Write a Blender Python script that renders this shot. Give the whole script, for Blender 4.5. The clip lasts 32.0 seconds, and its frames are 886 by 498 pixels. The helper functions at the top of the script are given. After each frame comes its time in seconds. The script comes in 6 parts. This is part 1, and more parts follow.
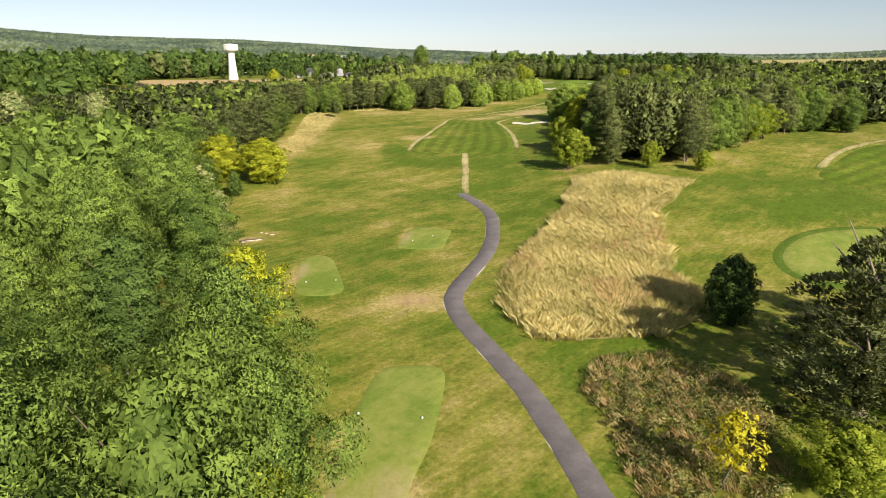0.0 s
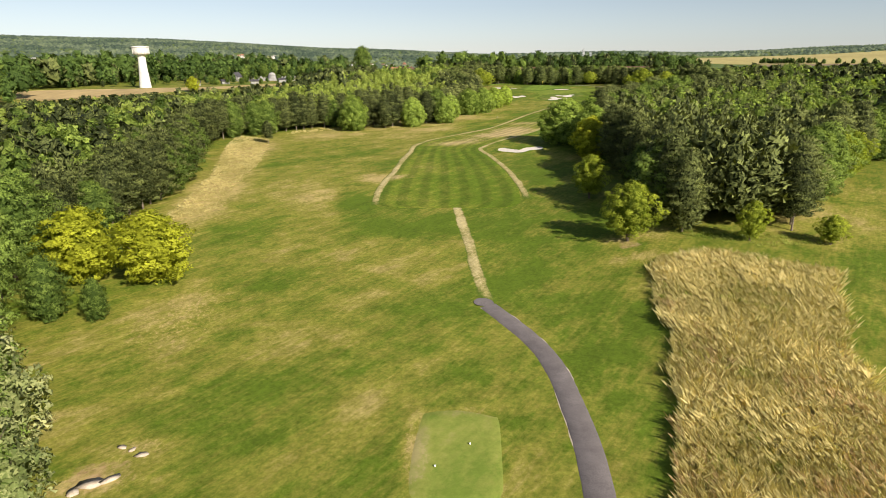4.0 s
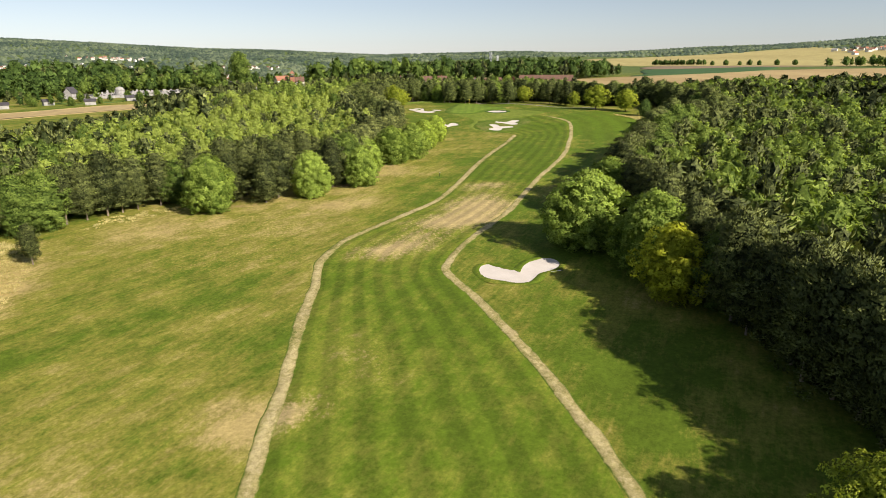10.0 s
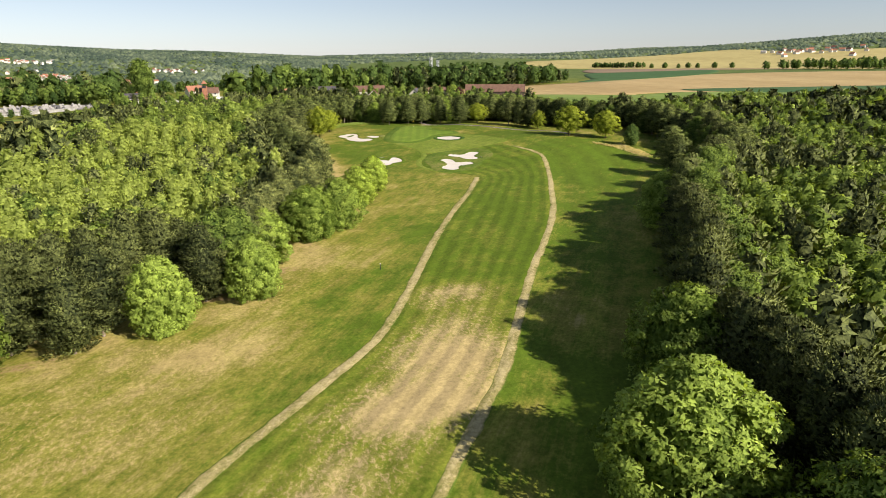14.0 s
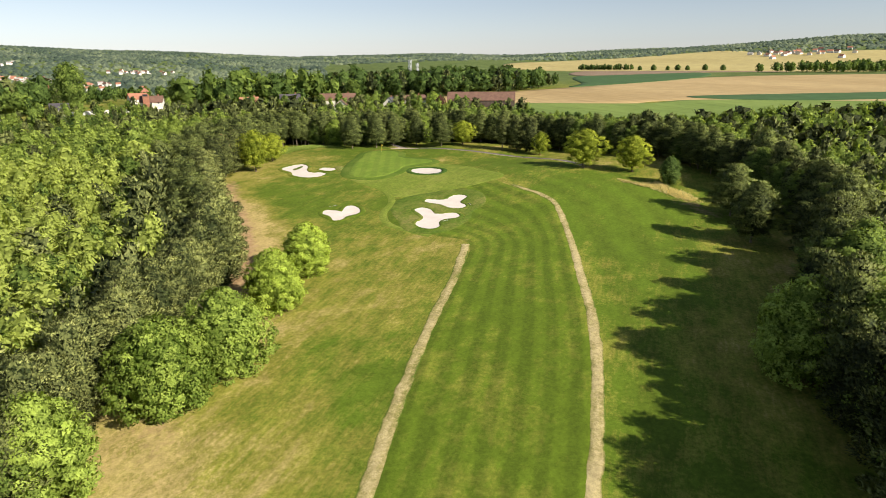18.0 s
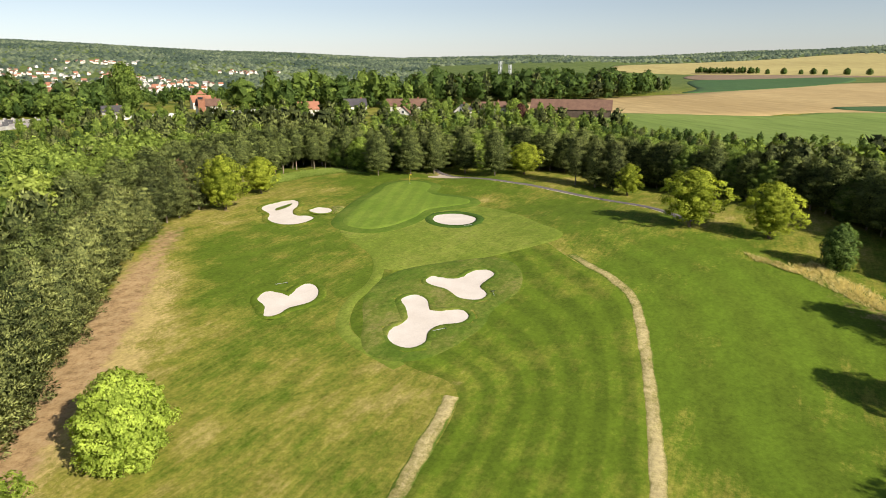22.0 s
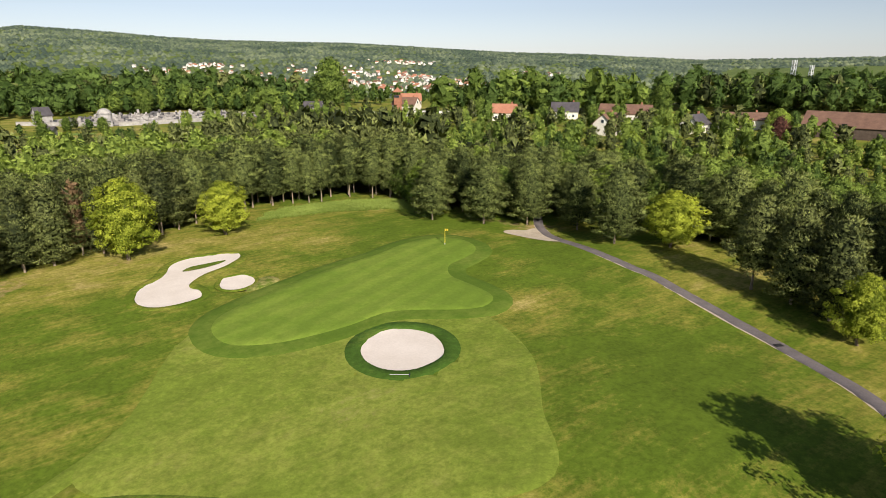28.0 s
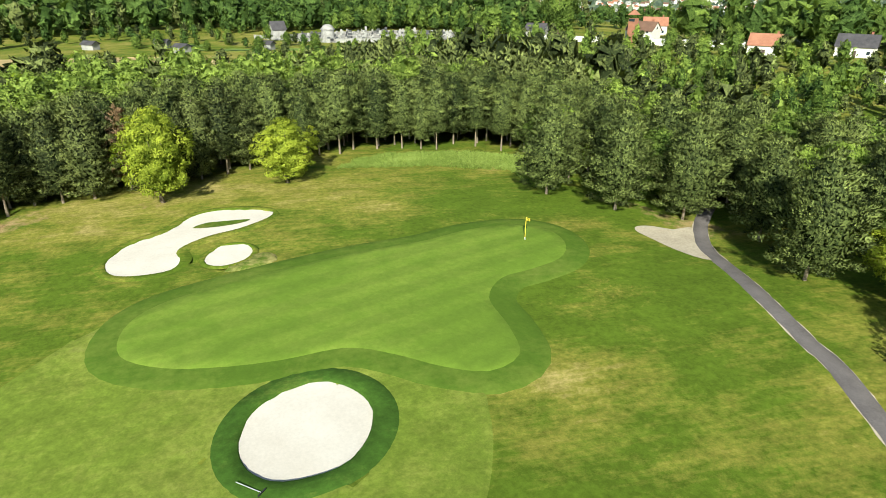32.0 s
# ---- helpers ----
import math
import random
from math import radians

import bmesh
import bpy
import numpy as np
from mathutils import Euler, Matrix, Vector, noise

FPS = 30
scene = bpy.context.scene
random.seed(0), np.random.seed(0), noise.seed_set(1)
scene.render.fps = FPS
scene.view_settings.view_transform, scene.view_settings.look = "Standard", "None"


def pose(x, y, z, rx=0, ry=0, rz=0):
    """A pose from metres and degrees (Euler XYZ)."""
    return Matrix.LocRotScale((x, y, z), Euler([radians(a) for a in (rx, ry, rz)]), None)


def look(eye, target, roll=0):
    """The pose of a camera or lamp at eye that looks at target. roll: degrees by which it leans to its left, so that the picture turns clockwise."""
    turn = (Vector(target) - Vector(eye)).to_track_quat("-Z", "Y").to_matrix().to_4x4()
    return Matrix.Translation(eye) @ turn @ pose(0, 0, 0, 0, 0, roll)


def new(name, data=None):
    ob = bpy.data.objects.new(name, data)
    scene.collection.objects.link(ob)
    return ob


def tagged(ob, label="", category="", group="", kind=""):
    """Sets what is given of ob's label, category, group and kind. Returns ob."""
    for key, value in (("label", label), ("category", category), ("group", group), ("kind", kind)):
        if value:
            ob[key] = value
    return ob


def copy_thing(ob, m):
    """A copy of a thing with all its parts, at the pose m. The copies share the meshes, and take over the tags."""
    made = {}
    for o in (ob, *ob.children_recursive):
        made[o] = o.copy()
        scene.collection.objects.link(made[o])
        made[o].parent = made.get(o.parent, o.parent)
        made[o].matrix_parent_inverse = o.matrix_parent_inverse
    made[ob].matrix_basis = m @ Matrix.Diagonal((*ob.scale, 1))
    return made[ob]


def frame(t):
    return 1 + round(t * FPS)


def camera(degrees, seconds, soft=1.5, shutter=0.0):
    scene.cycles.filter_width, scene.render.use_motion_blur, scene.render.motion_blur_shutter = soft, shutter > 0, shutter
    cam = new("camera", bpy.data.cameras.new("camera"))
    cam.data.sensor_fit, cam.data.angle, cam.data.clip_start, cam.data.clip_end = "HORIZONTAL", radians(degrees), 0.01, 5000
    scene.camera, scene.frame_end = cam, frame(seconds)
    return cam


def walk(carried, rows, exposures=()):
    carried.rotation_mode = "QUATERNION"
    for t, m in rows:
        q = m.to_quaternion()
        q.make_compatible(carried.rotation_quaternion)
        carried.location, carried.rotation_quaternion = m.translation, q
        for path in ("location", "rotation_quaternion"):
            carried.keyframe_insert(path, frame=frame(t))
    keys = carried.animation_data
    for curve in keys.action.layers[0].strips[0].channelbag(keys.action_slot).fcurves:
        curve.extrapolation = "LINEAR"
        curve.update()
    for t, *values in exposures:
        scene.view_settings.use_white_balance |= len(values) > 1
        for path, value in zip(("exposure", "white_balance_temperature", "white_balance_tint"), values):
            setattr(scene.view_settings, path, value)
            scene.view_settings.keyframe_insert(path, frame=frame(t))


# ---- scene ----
cam = camera(71.4, 32.0, soft=0.9)
METRES, EYE, TILT, LEAN, TURN = 410.0, 26.4, -17.0, 0.0, 0.0
ROWS = [
    (0.0, 0.0, 0.0, 0.0, 0.0, 0.0, -0.0),
    (0.5, -0.0033, 0.013, 0.0044, -0.5, -0.03, 0.22),
    (1.0, -0.0062, 0.0266, 0.0093, -1.07, -0.07, 0.43),
    (1.5, -0.009, 0.0406, 0.0143, -1.65, -0.11, 0.66),
    (2.0, -0.0115, 0.0551, 0.0196, -2.34, -0.15, 0.91),
    (2.5, -0.0139, 0.07, 0.0252, -3.09, -0.16, 1.18),
    (3.0, -0.0159, 0.0852, 0.031, -3.88, -0.19, 1.43),
    (3.5, -0.0176, 0.1005, 0.0371, -4.66, -0.22, 1.71),
    (5.5, -0.022, 0.1641, 0.0616, -7.8, -0.34, 2.74),
    (6.0, -0.0224, 0.1801, 0.0677, -8.55, -0.41, 3.0),
    (6.5, -0.0225, 0.1961, 0.0739, -9.35, -0.45, 3.22),
    (7.0, -0.022, 0.2122, 0.0801, -10.14, -0.51, 3.45),
    (7.5, -0.0212, 0.2283, 0.0864, -10.95, -0.58, 3.67),
    (8.0, -0.0198, 0.2443, 0.0927, -11.74, -0.62, 3.92),
    (8.5, -0.0181, 0.2602, 0.099, -12.51, -0.66, 4.14),
    (9.0, -0.0158, 0.2762, 0.1054, -13.29, -0.73, 4.4),
    (9.5, -0.0131, 0.292, 0.1116, -14.08, -0.8, 4.67),
    (10.0, -0.01, 0.3077, 0.1179, -14.83, -0.87, 4.93),
    (10.5, -0.0066, 0.3234, 0.1242, -15.61, -0.94, 5.18),
    (11.0, -0.0027, 0.3389, 0.1304, -16.38, -0.99, 5.42),
    (11.5, 0.0016, 0.3545, 0.1367, -17.17, -1.06, 5.63),
    (12.0, 0.0061, 0.37, 0.1429, -17.96, -1.15, 5.85),
    (12.5, 0.0109, 0.3853, 0.1491, -18.63, -1.22, 6.03),
    (13.0, 0.016, 0.4007, 0.1552, -19.22, -1.27, 6.2),
    (13.5, 0.0214, 0.4159, 0.1612, -19.76, -1.32, 6.38),
    (14.0, 0.027, 0.431, 0.1672, -20.28, -1.38, 6.54),
    (14.5, 0.0329, 0.4462, 0.1731, -20.77, -1.42, 6.71),
    (16.5, 0.0568, 0.503, 0.1939, -21.83, -1.58, 6.88),
    (17.0, 0.0639, 0.5181, 0.1985, -21.88, -1.57, 6.91),
    (17.5, 0.0714, 0.5329, 0.2031, -21.88, -1.55, 6.91),
    (18.0, 0.0796, 0.5472, 0.2074, -21.86, -1.51, 6.91),
    (18.5, 0.0883, 0.561, 0.2115, -21.83, -1.49, 6.89),
    (19.0, 0.0976, 0.5746, 0.2155, -21.59, -1.45, 6.83),
    (19.5, 0.1074, 0.5878, 0.2196, -21.04, -1.37, 6.63),
    (20.0, 0.1174, 0.6008, 0.2235, -19.86, -1.21, 6.28),
    (20.5, 0.1274, 0.6137, 0.2274, -17.84, -0.99, 5.65),
    (21.0, 0.1375, 0.6265, 0.2312, -15.96, -0.8, 5.08),
    (21.5, 0.1477, 0.6391, 0.235, -14.36, -0.65, 4.57),
    (22.0, 0.1581, 0.6517, 0.2385, -12.65, -0.5, 4.02),
    (22.5, 0.1685, 0.6644, 0.2419, -10.58, -0.37, 3.34),
    (23.0, 0.1789, 0.6769, 0.2453, -8.49, -0.23, 2.68),
    (23.5, 0.189, 0.6896, 0.2485, -6.39, -0.1, 2.0),
    (24.0, 0.199, 0.7022, 0.2518, -4.28, -0.02, 1.34),
    (24.5, 0.2088, 0.7145, 0.2548, -2.21, 0.05, 0.69),
    (25.0, 0.2182, 0.7266, 0.2578, -0.17, 0.1, 0.05),
    (25.5, 0.2273, 0.7385, 0.2606, 1.88, 0.13, -0.57),
    (27.5, 0.2591, 0.782, 0.2708, 10.35, -0.12, -3.22),
    (28.0, 0.2646, 0.7931, 0.2734, 12.42, -0.25, -3.84),
    (28.5, 0.2696, 0.8041, 0.276, 14.69, -0.38, -4.51),
    (29.0, 0.2741, 0.8149, 0.2787, 17.53, -0.6, -5.41),
    (29.5, 0.2778, 0.8253, 0.2815, 20.34, -1.19, -6.26),
    (30.0, 0.2803, 0.8349, 0.2841, 23.13, -2.43, -7.07),
    (30.5, 0.2821, 0.8439, 0.2865, 26.07, -4.08, -7.87),
    (31.0, 0.2835, 0.8524, 0.2888, 29.16, -5.91, -8.72),
    (31.5, 0.2844, 0.8605, 0.2909, 32.29, -7.8, -9.56),
    (32.0, 0.2851, 0.8683, 0.2929, 35.46, -9.75, -10.37),
]
EXPOSURES = ((0.0, 0.6, 6500, 10), (2.0, 0.5, 6500, 10), (7.0, 0.5, 6500, 10), (11.0, 0.54, 6420, 12), (14.0, 0.56, 6400, 12), (17.5, 0.62, 6420, 12), (21.5, 0.58, 6480, 10), (25.0, 0.43, 6380, 10), (27.5, 0.44, 6400, 13), (29.5, 0.47, 6400, 13), (30.5, 0.6, 6300, 8), (32.0, 0.77, 6000, -4))
walk(cam, [(t, pose(0, 0, EYE, TILT, LEAN, TURN) @ pose(METRES * x, METRES * y, METRES * z, 90 + pitch, roll, yaw)) for t, x, y, z, yaw, pitch, roll in ROWS], exposures=EXPOSURES)


# ---- world, sun ----
world = bpy.data.worlds.new("sky")
scene.world = world
world.use_nodes = True
SUN_EL, SUN_X, SUN_Y = 31.4, 0.54, -0.842
sky_nodes = world.node_tree
sky_tex = sky_nodes.nodes.new("ShaderNodeTexSky")
sky_tex.sky_type, sky_tex.sun_disc = "NISHITA", False
sky_tex.sun_elevation, sky_tex.sun_rotation = radians(SUN_EL), math.atan2(SUN_X, SUN_Y)
sky_tex.air_density, sky_tex.dust_density, sky_tex.ozone_density = 1.0, 0.2, 1.6
sky_nodes.nodes["Background"].inputs["Strength"].default_value = 0.066
sky_tint = sky_nodes.nodes.new("ShaderNodeMix")
sky_tint.data_type, sky_tint.blend_type = "RGBA", "MULTIPLY"
sky_tint.inputs[0].default_value, sky_tint.inputs[7].default_value = 1.0, (0.945, 1.0, 1.115, 1)
sky_pale = sky_nodes.nodes.new("ShaderNodeHueSaturation")
sky_pale.inputs["Saturation"].default_value = 0.55
sky_nodes.links.new(sky_tex.outputs["Color"], sky_pale.inputs["Color"])
sky_nodes.links.new(sky_pale.outputs["Color"], sky_tint.inputs[6])
sky_nodes.links.new(sky_tint.outputs[2], sky_nodes.nodes["Background"].inputs["Color"])
sun_data = bpy.data.lights.new("sun", "SUN")
sun_data.energy, sun_data.angle, sun_data.color = 5.4, radians(0.55), (1.0, 0.92, 0.78)
sun = new("sun", sun_data)
flat_len = math.hypot(SUN_X, SUN_Y)
sun.matrix_world = look((300 * SUN_X, 300 * SUN_Y, 300 * flat_len * math.tan(radians(SUN_EL))), (0, 0, 0))


# ---- materials ----
def nodes_of(name):
    m = bpy.data.materials.new(name)
    m.use_nodes = True
    t = m.node_tree
    return m, t, t.nodes["Principled BSDF"]


def node(t, kind, **sets):
    n = t.nodes.new(kind)
    for k, v in sets.items():
        if k in n.inputs:
            n.inputs[k].default_value = v
    return n


def coords(t, sx=1.0, sy=1.0, sz=1.0, turn=0.0):
    c, mp = t.nodes.new("ShaderNodeTexCoord"), t.nodes.new("ShaderNodeMapping")
    mp.inputs["Scale"].default_value = (sx, sy, sz)
    mp.inputs["Rotation"].default_value = (0, 0, radians(turn))
    t.links.new(c.outputs["Object"], mp.inputs["Vector"])
    return mp.outputs["Vector"]


def laid_along(t, across, along, heading):
    """Coordinates for streaks so many metres across and along, whose length points heading degrees anticlockwise from y."""
    c, mp = t.nodes.new("ShaderNodeTexCoord"), t.nodes.new("ShaderNodeMapping")
    mp.vector_type = "TEXTURE"
    mp.inputs["Scale"].default_value = (across, along, 1.0)
    mp.inputs["Rotation"].default_value = (0, 0, radians(heading))
    t.links.new(c.outputs["Object"], mp.inputs["Vector"])
    return mp.outputs["Vector"]


def noise_of(t, scale, vec=None, detail=3.0, rough=0.55):
    n = node(t, "ShaderNodeTexNoise", Scale=scale, Detail=detail, Roughness=rough)
    t.links.new(vec if vec is not None else coords(t), n.inputs["Vector"])
    return n.outputs["Fac"]


def ramp(t, fac, stops):
    r = t.nodes.new("ShaderNodeValToRGB")
    e = r.color_ramp.elements
    while len(e) < len(stops):
        e.new(0.5)
    for k, (p, c) in zip(e, stops):
        k.position, k.color = p, ((c, c, c, 1) if isinstance(c, float) else (*c, 1))
    t.links.new(fac, r.inputs["Fac"])
    return r.outputs["Color"]


def blend(t, fac, a, b, how="MIX"):
    n = t.nodes.new("ShaderNodeMix")
    n.data_type, n.blend_type = "RGBA", how
    for sock, v in ((n.inputs[0], fac), (n.inputs[6], a), (n.inputs[7], b)):
        if isinstance(v, (float, int)):
            sock.default_value = v
        elif isinstance(v, tuple):
            sock.default_value = (*v, 1)
        else:
            t.links.new(v, sock)
    return n.outputs[2]


def calc(t, op, a, b=0.0):
    n = t.nodes.new("ShaderNodeMath")
    n.operation = op
    for sock, v in zip(n.inputs, (a, b)):
        if isinstance(v, (float, int)):
            sock.default_value = v
        else:
            t.links.new(v, sock)
    return n.outputs[0]


def attribute(t, name):
    n = t.nodes.new("ShaderNodeAttribute")
    n.attribute_name = name
    return n.outputs["Fac"]


def bump(t, shader, height, strength, distance):
    b = node(t, "ShaderNodeBump", Strength=strength, Distance=distance)
    t.links.new(height, b.inputs["Height"])
    t.links.new(b.outputs["Normal"], shader.inputs["Normal"])


def finish(t, s, colour, rough=0.85, spec=0.2):
    t.links.new(colour, s.inputs["Base Color"])
    s.inputs["Roughness"].default_value = rough
    s.inputs["Specular IOR Level"].default_value = spec


def grass_material(name, lush, mid, dry, dryness=0.0, patch=0.035, relief=0.25, stripes=0.0, far=False, fleck=1.0, strength=0.5):
    """Turf: lush to straw by patches at several sizes, and by the sheet's own dry attribute, with straw flecks in it."""
    m, t, s = nodes_of(name)
    big, medium = noise_of(t, patch, detail=4.0), noise_of(t, patch * 7, detail=6.0, rough=0.7)
    streak = noise_of(t, 1.0, laid_along(t, 1.8, 9.0, -38), detail=6.0, rough=0.72)
    band = noise_of(t, 1.0, laid_along(t, 8.0, 30.0, -52), detail=4.0, rough=0.6)
    laid = noise_of(t, 1.0, laid_along(t, 0.45, 3.4, -42), detail=5.0, rough=0.7)
    fine = noise_of(t, 1.9, detail=8.0, rough=0.8)
    bits = noise_of(t, 2.6, coords(t, 1.0, 0.6, 1.0, 20), detail=5.0, rough=0.75)
    dry_here = attribute(t, "dry")
    level = calc(t, "ADD", calc(t, "MULTIPLY", big, 0.85), calc(t, "MULTIPLY", medium, 0.75))
    level = calc(t, "ADD", level, calc(t, "MULTIPLY", calc(t, "SUBTRACT", streak, 0.5), 0.5))
    level = calc(t, "ADD", level, calc(t, "MULTIPLY", calc(t, "SUBTRACT", fine, 0.5), 0.34 * fleck))
    level = calc(t, "ADD", level, calc(t, "MULTIPLY", calc(t, "SUBTRACT", laid, 0.5), 0.5 * fleck))
    if fleck > 0.9:
        level = calc(t, "ADD", level, calc(t, "MULTIPLY", calc(t, "SUBTRACT", band, 0.5), 0.75))
    level = calc(t, "ADD", level, calc(t, "MULTIPLY", dry_here, 0.42))
    speck = calc(t, "MULTIPLY", ramp(t, bits, [(0.5, 0.0), (0.68, 1.0)]), calc(t, "ADD", calc(t, "MULTIPLY", dry_here, 0.6), 0.04 * fleck))
    level = calc(t, "ADD", calc(t, "ADD", level, speck), dryness - 0.89)
    base = ramp(t, calc(t, "ADD", level, 0.5), [(0.25, lush), (0.5, mid), (0.85, dry)])
    if stripes:
        wave = calc(t, "SINE", calc(t, "MULTIPLY", attribute(t, "across"), 2 * math.pi / stripes))
        shade = calc(t, "ADD", calc(t, "MULTIPLY", calc(t, "TANH", calc(t, "MULTIPLY", wave, 2.5)), 0.5), 0.5)
        shade = calc(t, "MULTIPLY", shade, ramp(t, big, [(0.3, 0.55), (0.6, 1.0)]))
        base = blend(t, calc(t, "MULTIPLY", shade, strength), base, blend(t, 1.0, base, (1.5, 1.5, 1.35), "MULTIPLY"))
    if far:
        band = calc(t, "SINE", calc(t, "MULTIPLY", attribute(t, "across"), 2 * math.pi / 7.5))
        band = calc(t, "ADD", calc(t, "MULTIPLY", calc(t, "TANH", calc(t, "MULTIPLY", band, 2.0)), 0.5), 0.5)
        base = blend(t, calc(t, "MULTIPLY", calc(t, "MULTIPLY", band, attribute(t, "mown")), 0.42), base, blend(t, 1.0, base, (1.25, 1.36, 1.15), "MULTIPLY"))
    base = blend(t, 1.0, base, ramp(t, fine, [(0.3, 0.66), (0.7, 1.32)]) if fleck > 0.6 else ramp(t, fine, [(0.3, 0.85), (0.7, 1.13)]), "MULTIPLY")
    if far:
        canopy = ramp(t, noise_of(t, 0.05, detail=6.0, rough=0.75), [(0.3, (0.05, 0.08, 0.02)), (0.7, (0.16, 0.2, 0.055))])
        base = blend(t, attribute(t, "wood"), base, canopy)
    if far:
        soil = ramp(t, noise_of(t, 0.9, detail=6.0, rough=0.8), [(0.3, (0.15, 0.09, 0.045)), (0.5, (0.36, 0.24, 0.12)), (0.75, (0.48, 0.35, 0.19))])
        bare = calc(t, "ADD", attribute(t, "bare"), calc(t, "MULTIPLY", calc(t, "SUBTRACT", noise_of(t, 0.7, detail=6.0, rough=0.75), 0.5), 1.3))
        base = blend(t, ramp(t, bare, [(0.38, 0.0), (0.72, 1.0)]), base, soil)
    if fleck > 0.6:
        clump = noise_of(t, 1.0, laid_along(t, 2.0, 4.0, -40), detail=6.0, rough=0.75)
        base = blend(t, 1.0, base, ramp(t, clump, [(0.35, 0.84), (0.65, 1.14)]), "MULTIPLY")
    finish(t, s, base, 0.9, 0.1)
    bump(t, s, calc(t, "ADD", fine, streak), relief, 0.15)
    return m


def two_tone(name, a, b, scale, rough=0.9, grain=6.0, relief=0.3, distance=0.05, spec=0.2, stretch=(1, 1, 1), turn=0.0, mottle=(0.68, 1.28)):
    m, t, s = nodes_of(name)
    v = coords(t, *stretch, turn)
    big, fine = noise_of(t, scale, v, 4.0, 0.6), noise_of(t, scale * grain, v, 5.0, 0.7)
    base = ramp(t, big, [(0.3, a), (0.7, b)])
    finish(t, s, blend(t, 1.0, base, ramp(t, fine, [(0.2, mottle[0]), (0.8, mottle[1])]), "MULTIPLY"), rough, spec)
    bump(t, s, fine, relief, distance)
    return m


def leaf_material(name, deep, pale, glow=0.3, grain=1.0, gaps=0.66):
    """Foliage: each spray breaks up into leaflets, whose green runs from deep to pale by leaflet, tuft and tree, with
    shade painted into the tone of crowns; thin leaves let light through.
    """
    m, t, s = nodes_of(name)
    info, where = t.nodes.new("ShaderNodeObjectInfo"), coords(t)
    cell = node(t, "ShaderNodeTexVoronoi", Scale=3.1 * grain, Randomness=1.0)
    t.links.new(where, cell.inputs["Vector"])
    parts = t.nodes.new("ShaderNodeSeparateColor")
    t.links.new(cell.outputs["Color"], parts.inputs[0])
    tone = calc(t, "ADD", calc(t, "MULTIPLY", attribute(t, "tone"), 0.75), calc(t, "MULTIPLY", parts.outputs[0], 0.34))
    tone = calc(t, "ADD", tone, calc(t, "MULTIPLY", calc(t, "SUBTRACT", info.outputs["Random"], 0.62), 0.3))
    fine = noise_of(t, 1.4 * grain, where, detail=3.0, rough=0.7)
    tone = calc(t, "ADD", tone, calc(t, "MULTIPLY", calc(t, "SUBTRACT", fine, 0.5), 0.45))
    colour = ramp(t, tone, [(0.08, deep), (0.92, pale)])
    finish(t, s, colour, 0.7, 0.12)
    bump(t, s, cell.outputs["Distance"], 0.5, 0.12 / grain)
    thin = t.nodes.new("ShaderNodeBsdfTranslucent")
    t.links.new(blend(t, 1.0, colour, (1.3, 1.3, 0.6), "MULTIPLY"), thin.inputs["Color"])
    mix = node(t, "ShaderNodeMixShader", Fac=glow)
    t.links.new(s.outputs[0], mix.inputs[1])
    t.links.new(thin.outputs[0], mix.inputs[2])
    last = mix.outputs[0]
    if gaps:
        # gaps between the leaflets; the solid heart of a crown has none
        lace = calc(t, "LESS_THAN", cell.outputs["Distance"], gaps)
        lace = calc(t, "MAXIMUM", lace, calc(t, "LESS_THAN", attribute(t, "tone"), 0.03))
        clear, cut = t.nodes.new("ShaderNodeBsdfTransparent"), t.nodes.new("ShaderNodeMixShader")
        t.links.new(lace, cut.inputs[0])
        t.links.new(clear.outputs[0], cut.inputs[1])
        t.links.new(last, cut.inputs[2])
        last = cut.outputs[0]
    t.links.new(last, t.nodes["Material Output"].inputs["Surface"])
    return m


ROUGH = grass_material("rough_grass", (0.093, 0.137, 0.012), (0.213, 0.203, 0.034), (0.42, 0.32, 0.125), far=True)
FAIRWAY = grass_material("fairway_grass", (0.082, 0.122, 0.01), (0.155, 0.165, 0.024), (0.36, 0.275, 0.13), -0.13, 0.06, 0.1, 3.7, fleck=0.61, strength=0.72)
APRON = grass_material("apron_grass", (0.146, 0.193, 0.024), (0.2, 0.231, 0.038), (0.28, 0.25, 0.09), -0.08, 0.08, 0.08, fleck=0.65)
GREEN = grass_material("green_grass", (0.122, 0.185, 0.022), (0.155, 0.212, 0.03), (0.19, 0.23, 0.042), -0.1, 0.09, 0.03, 3.0, fleck=0.25, strength=0.3)
COLLAR = grass_material("collar_grass", (0.08, 0.132, 0.014), (0.12, 0.166, 0.023), (0.17, 0.19, 0.043), -0.1, 0.1, 0.15, fleck=0.6)
RING = grass_material("bunker_ring_grass", (0.05, 0.1, 0.013), (0.085, 0.125, 0.02), (0.16, 0.16, 0.04), -0.05, 0.15, 0.3)
LIP = grass_material("bunker_surround_grass", (0.082, 0.132, 0.014), (0.135, 0.163, 0.026), (0.25, 0.215, 0.075), -0.03, 0.15, 0.3)
TEE = grass_material("tee_grass", (0.155, 0.21, 0.032), (0.24, 0.26, 0.054), (0.34, 0.29, 0.12), 0.0, 0.1, 0.05, fleck=0.4)
STRAW = grass_material("dry_straw_turf", (0.1, 0.142, 0.018), (0.28, 0.243, 0.085), (0.47, 0.385, 0.19), 0.02, 0.16, 0.3)
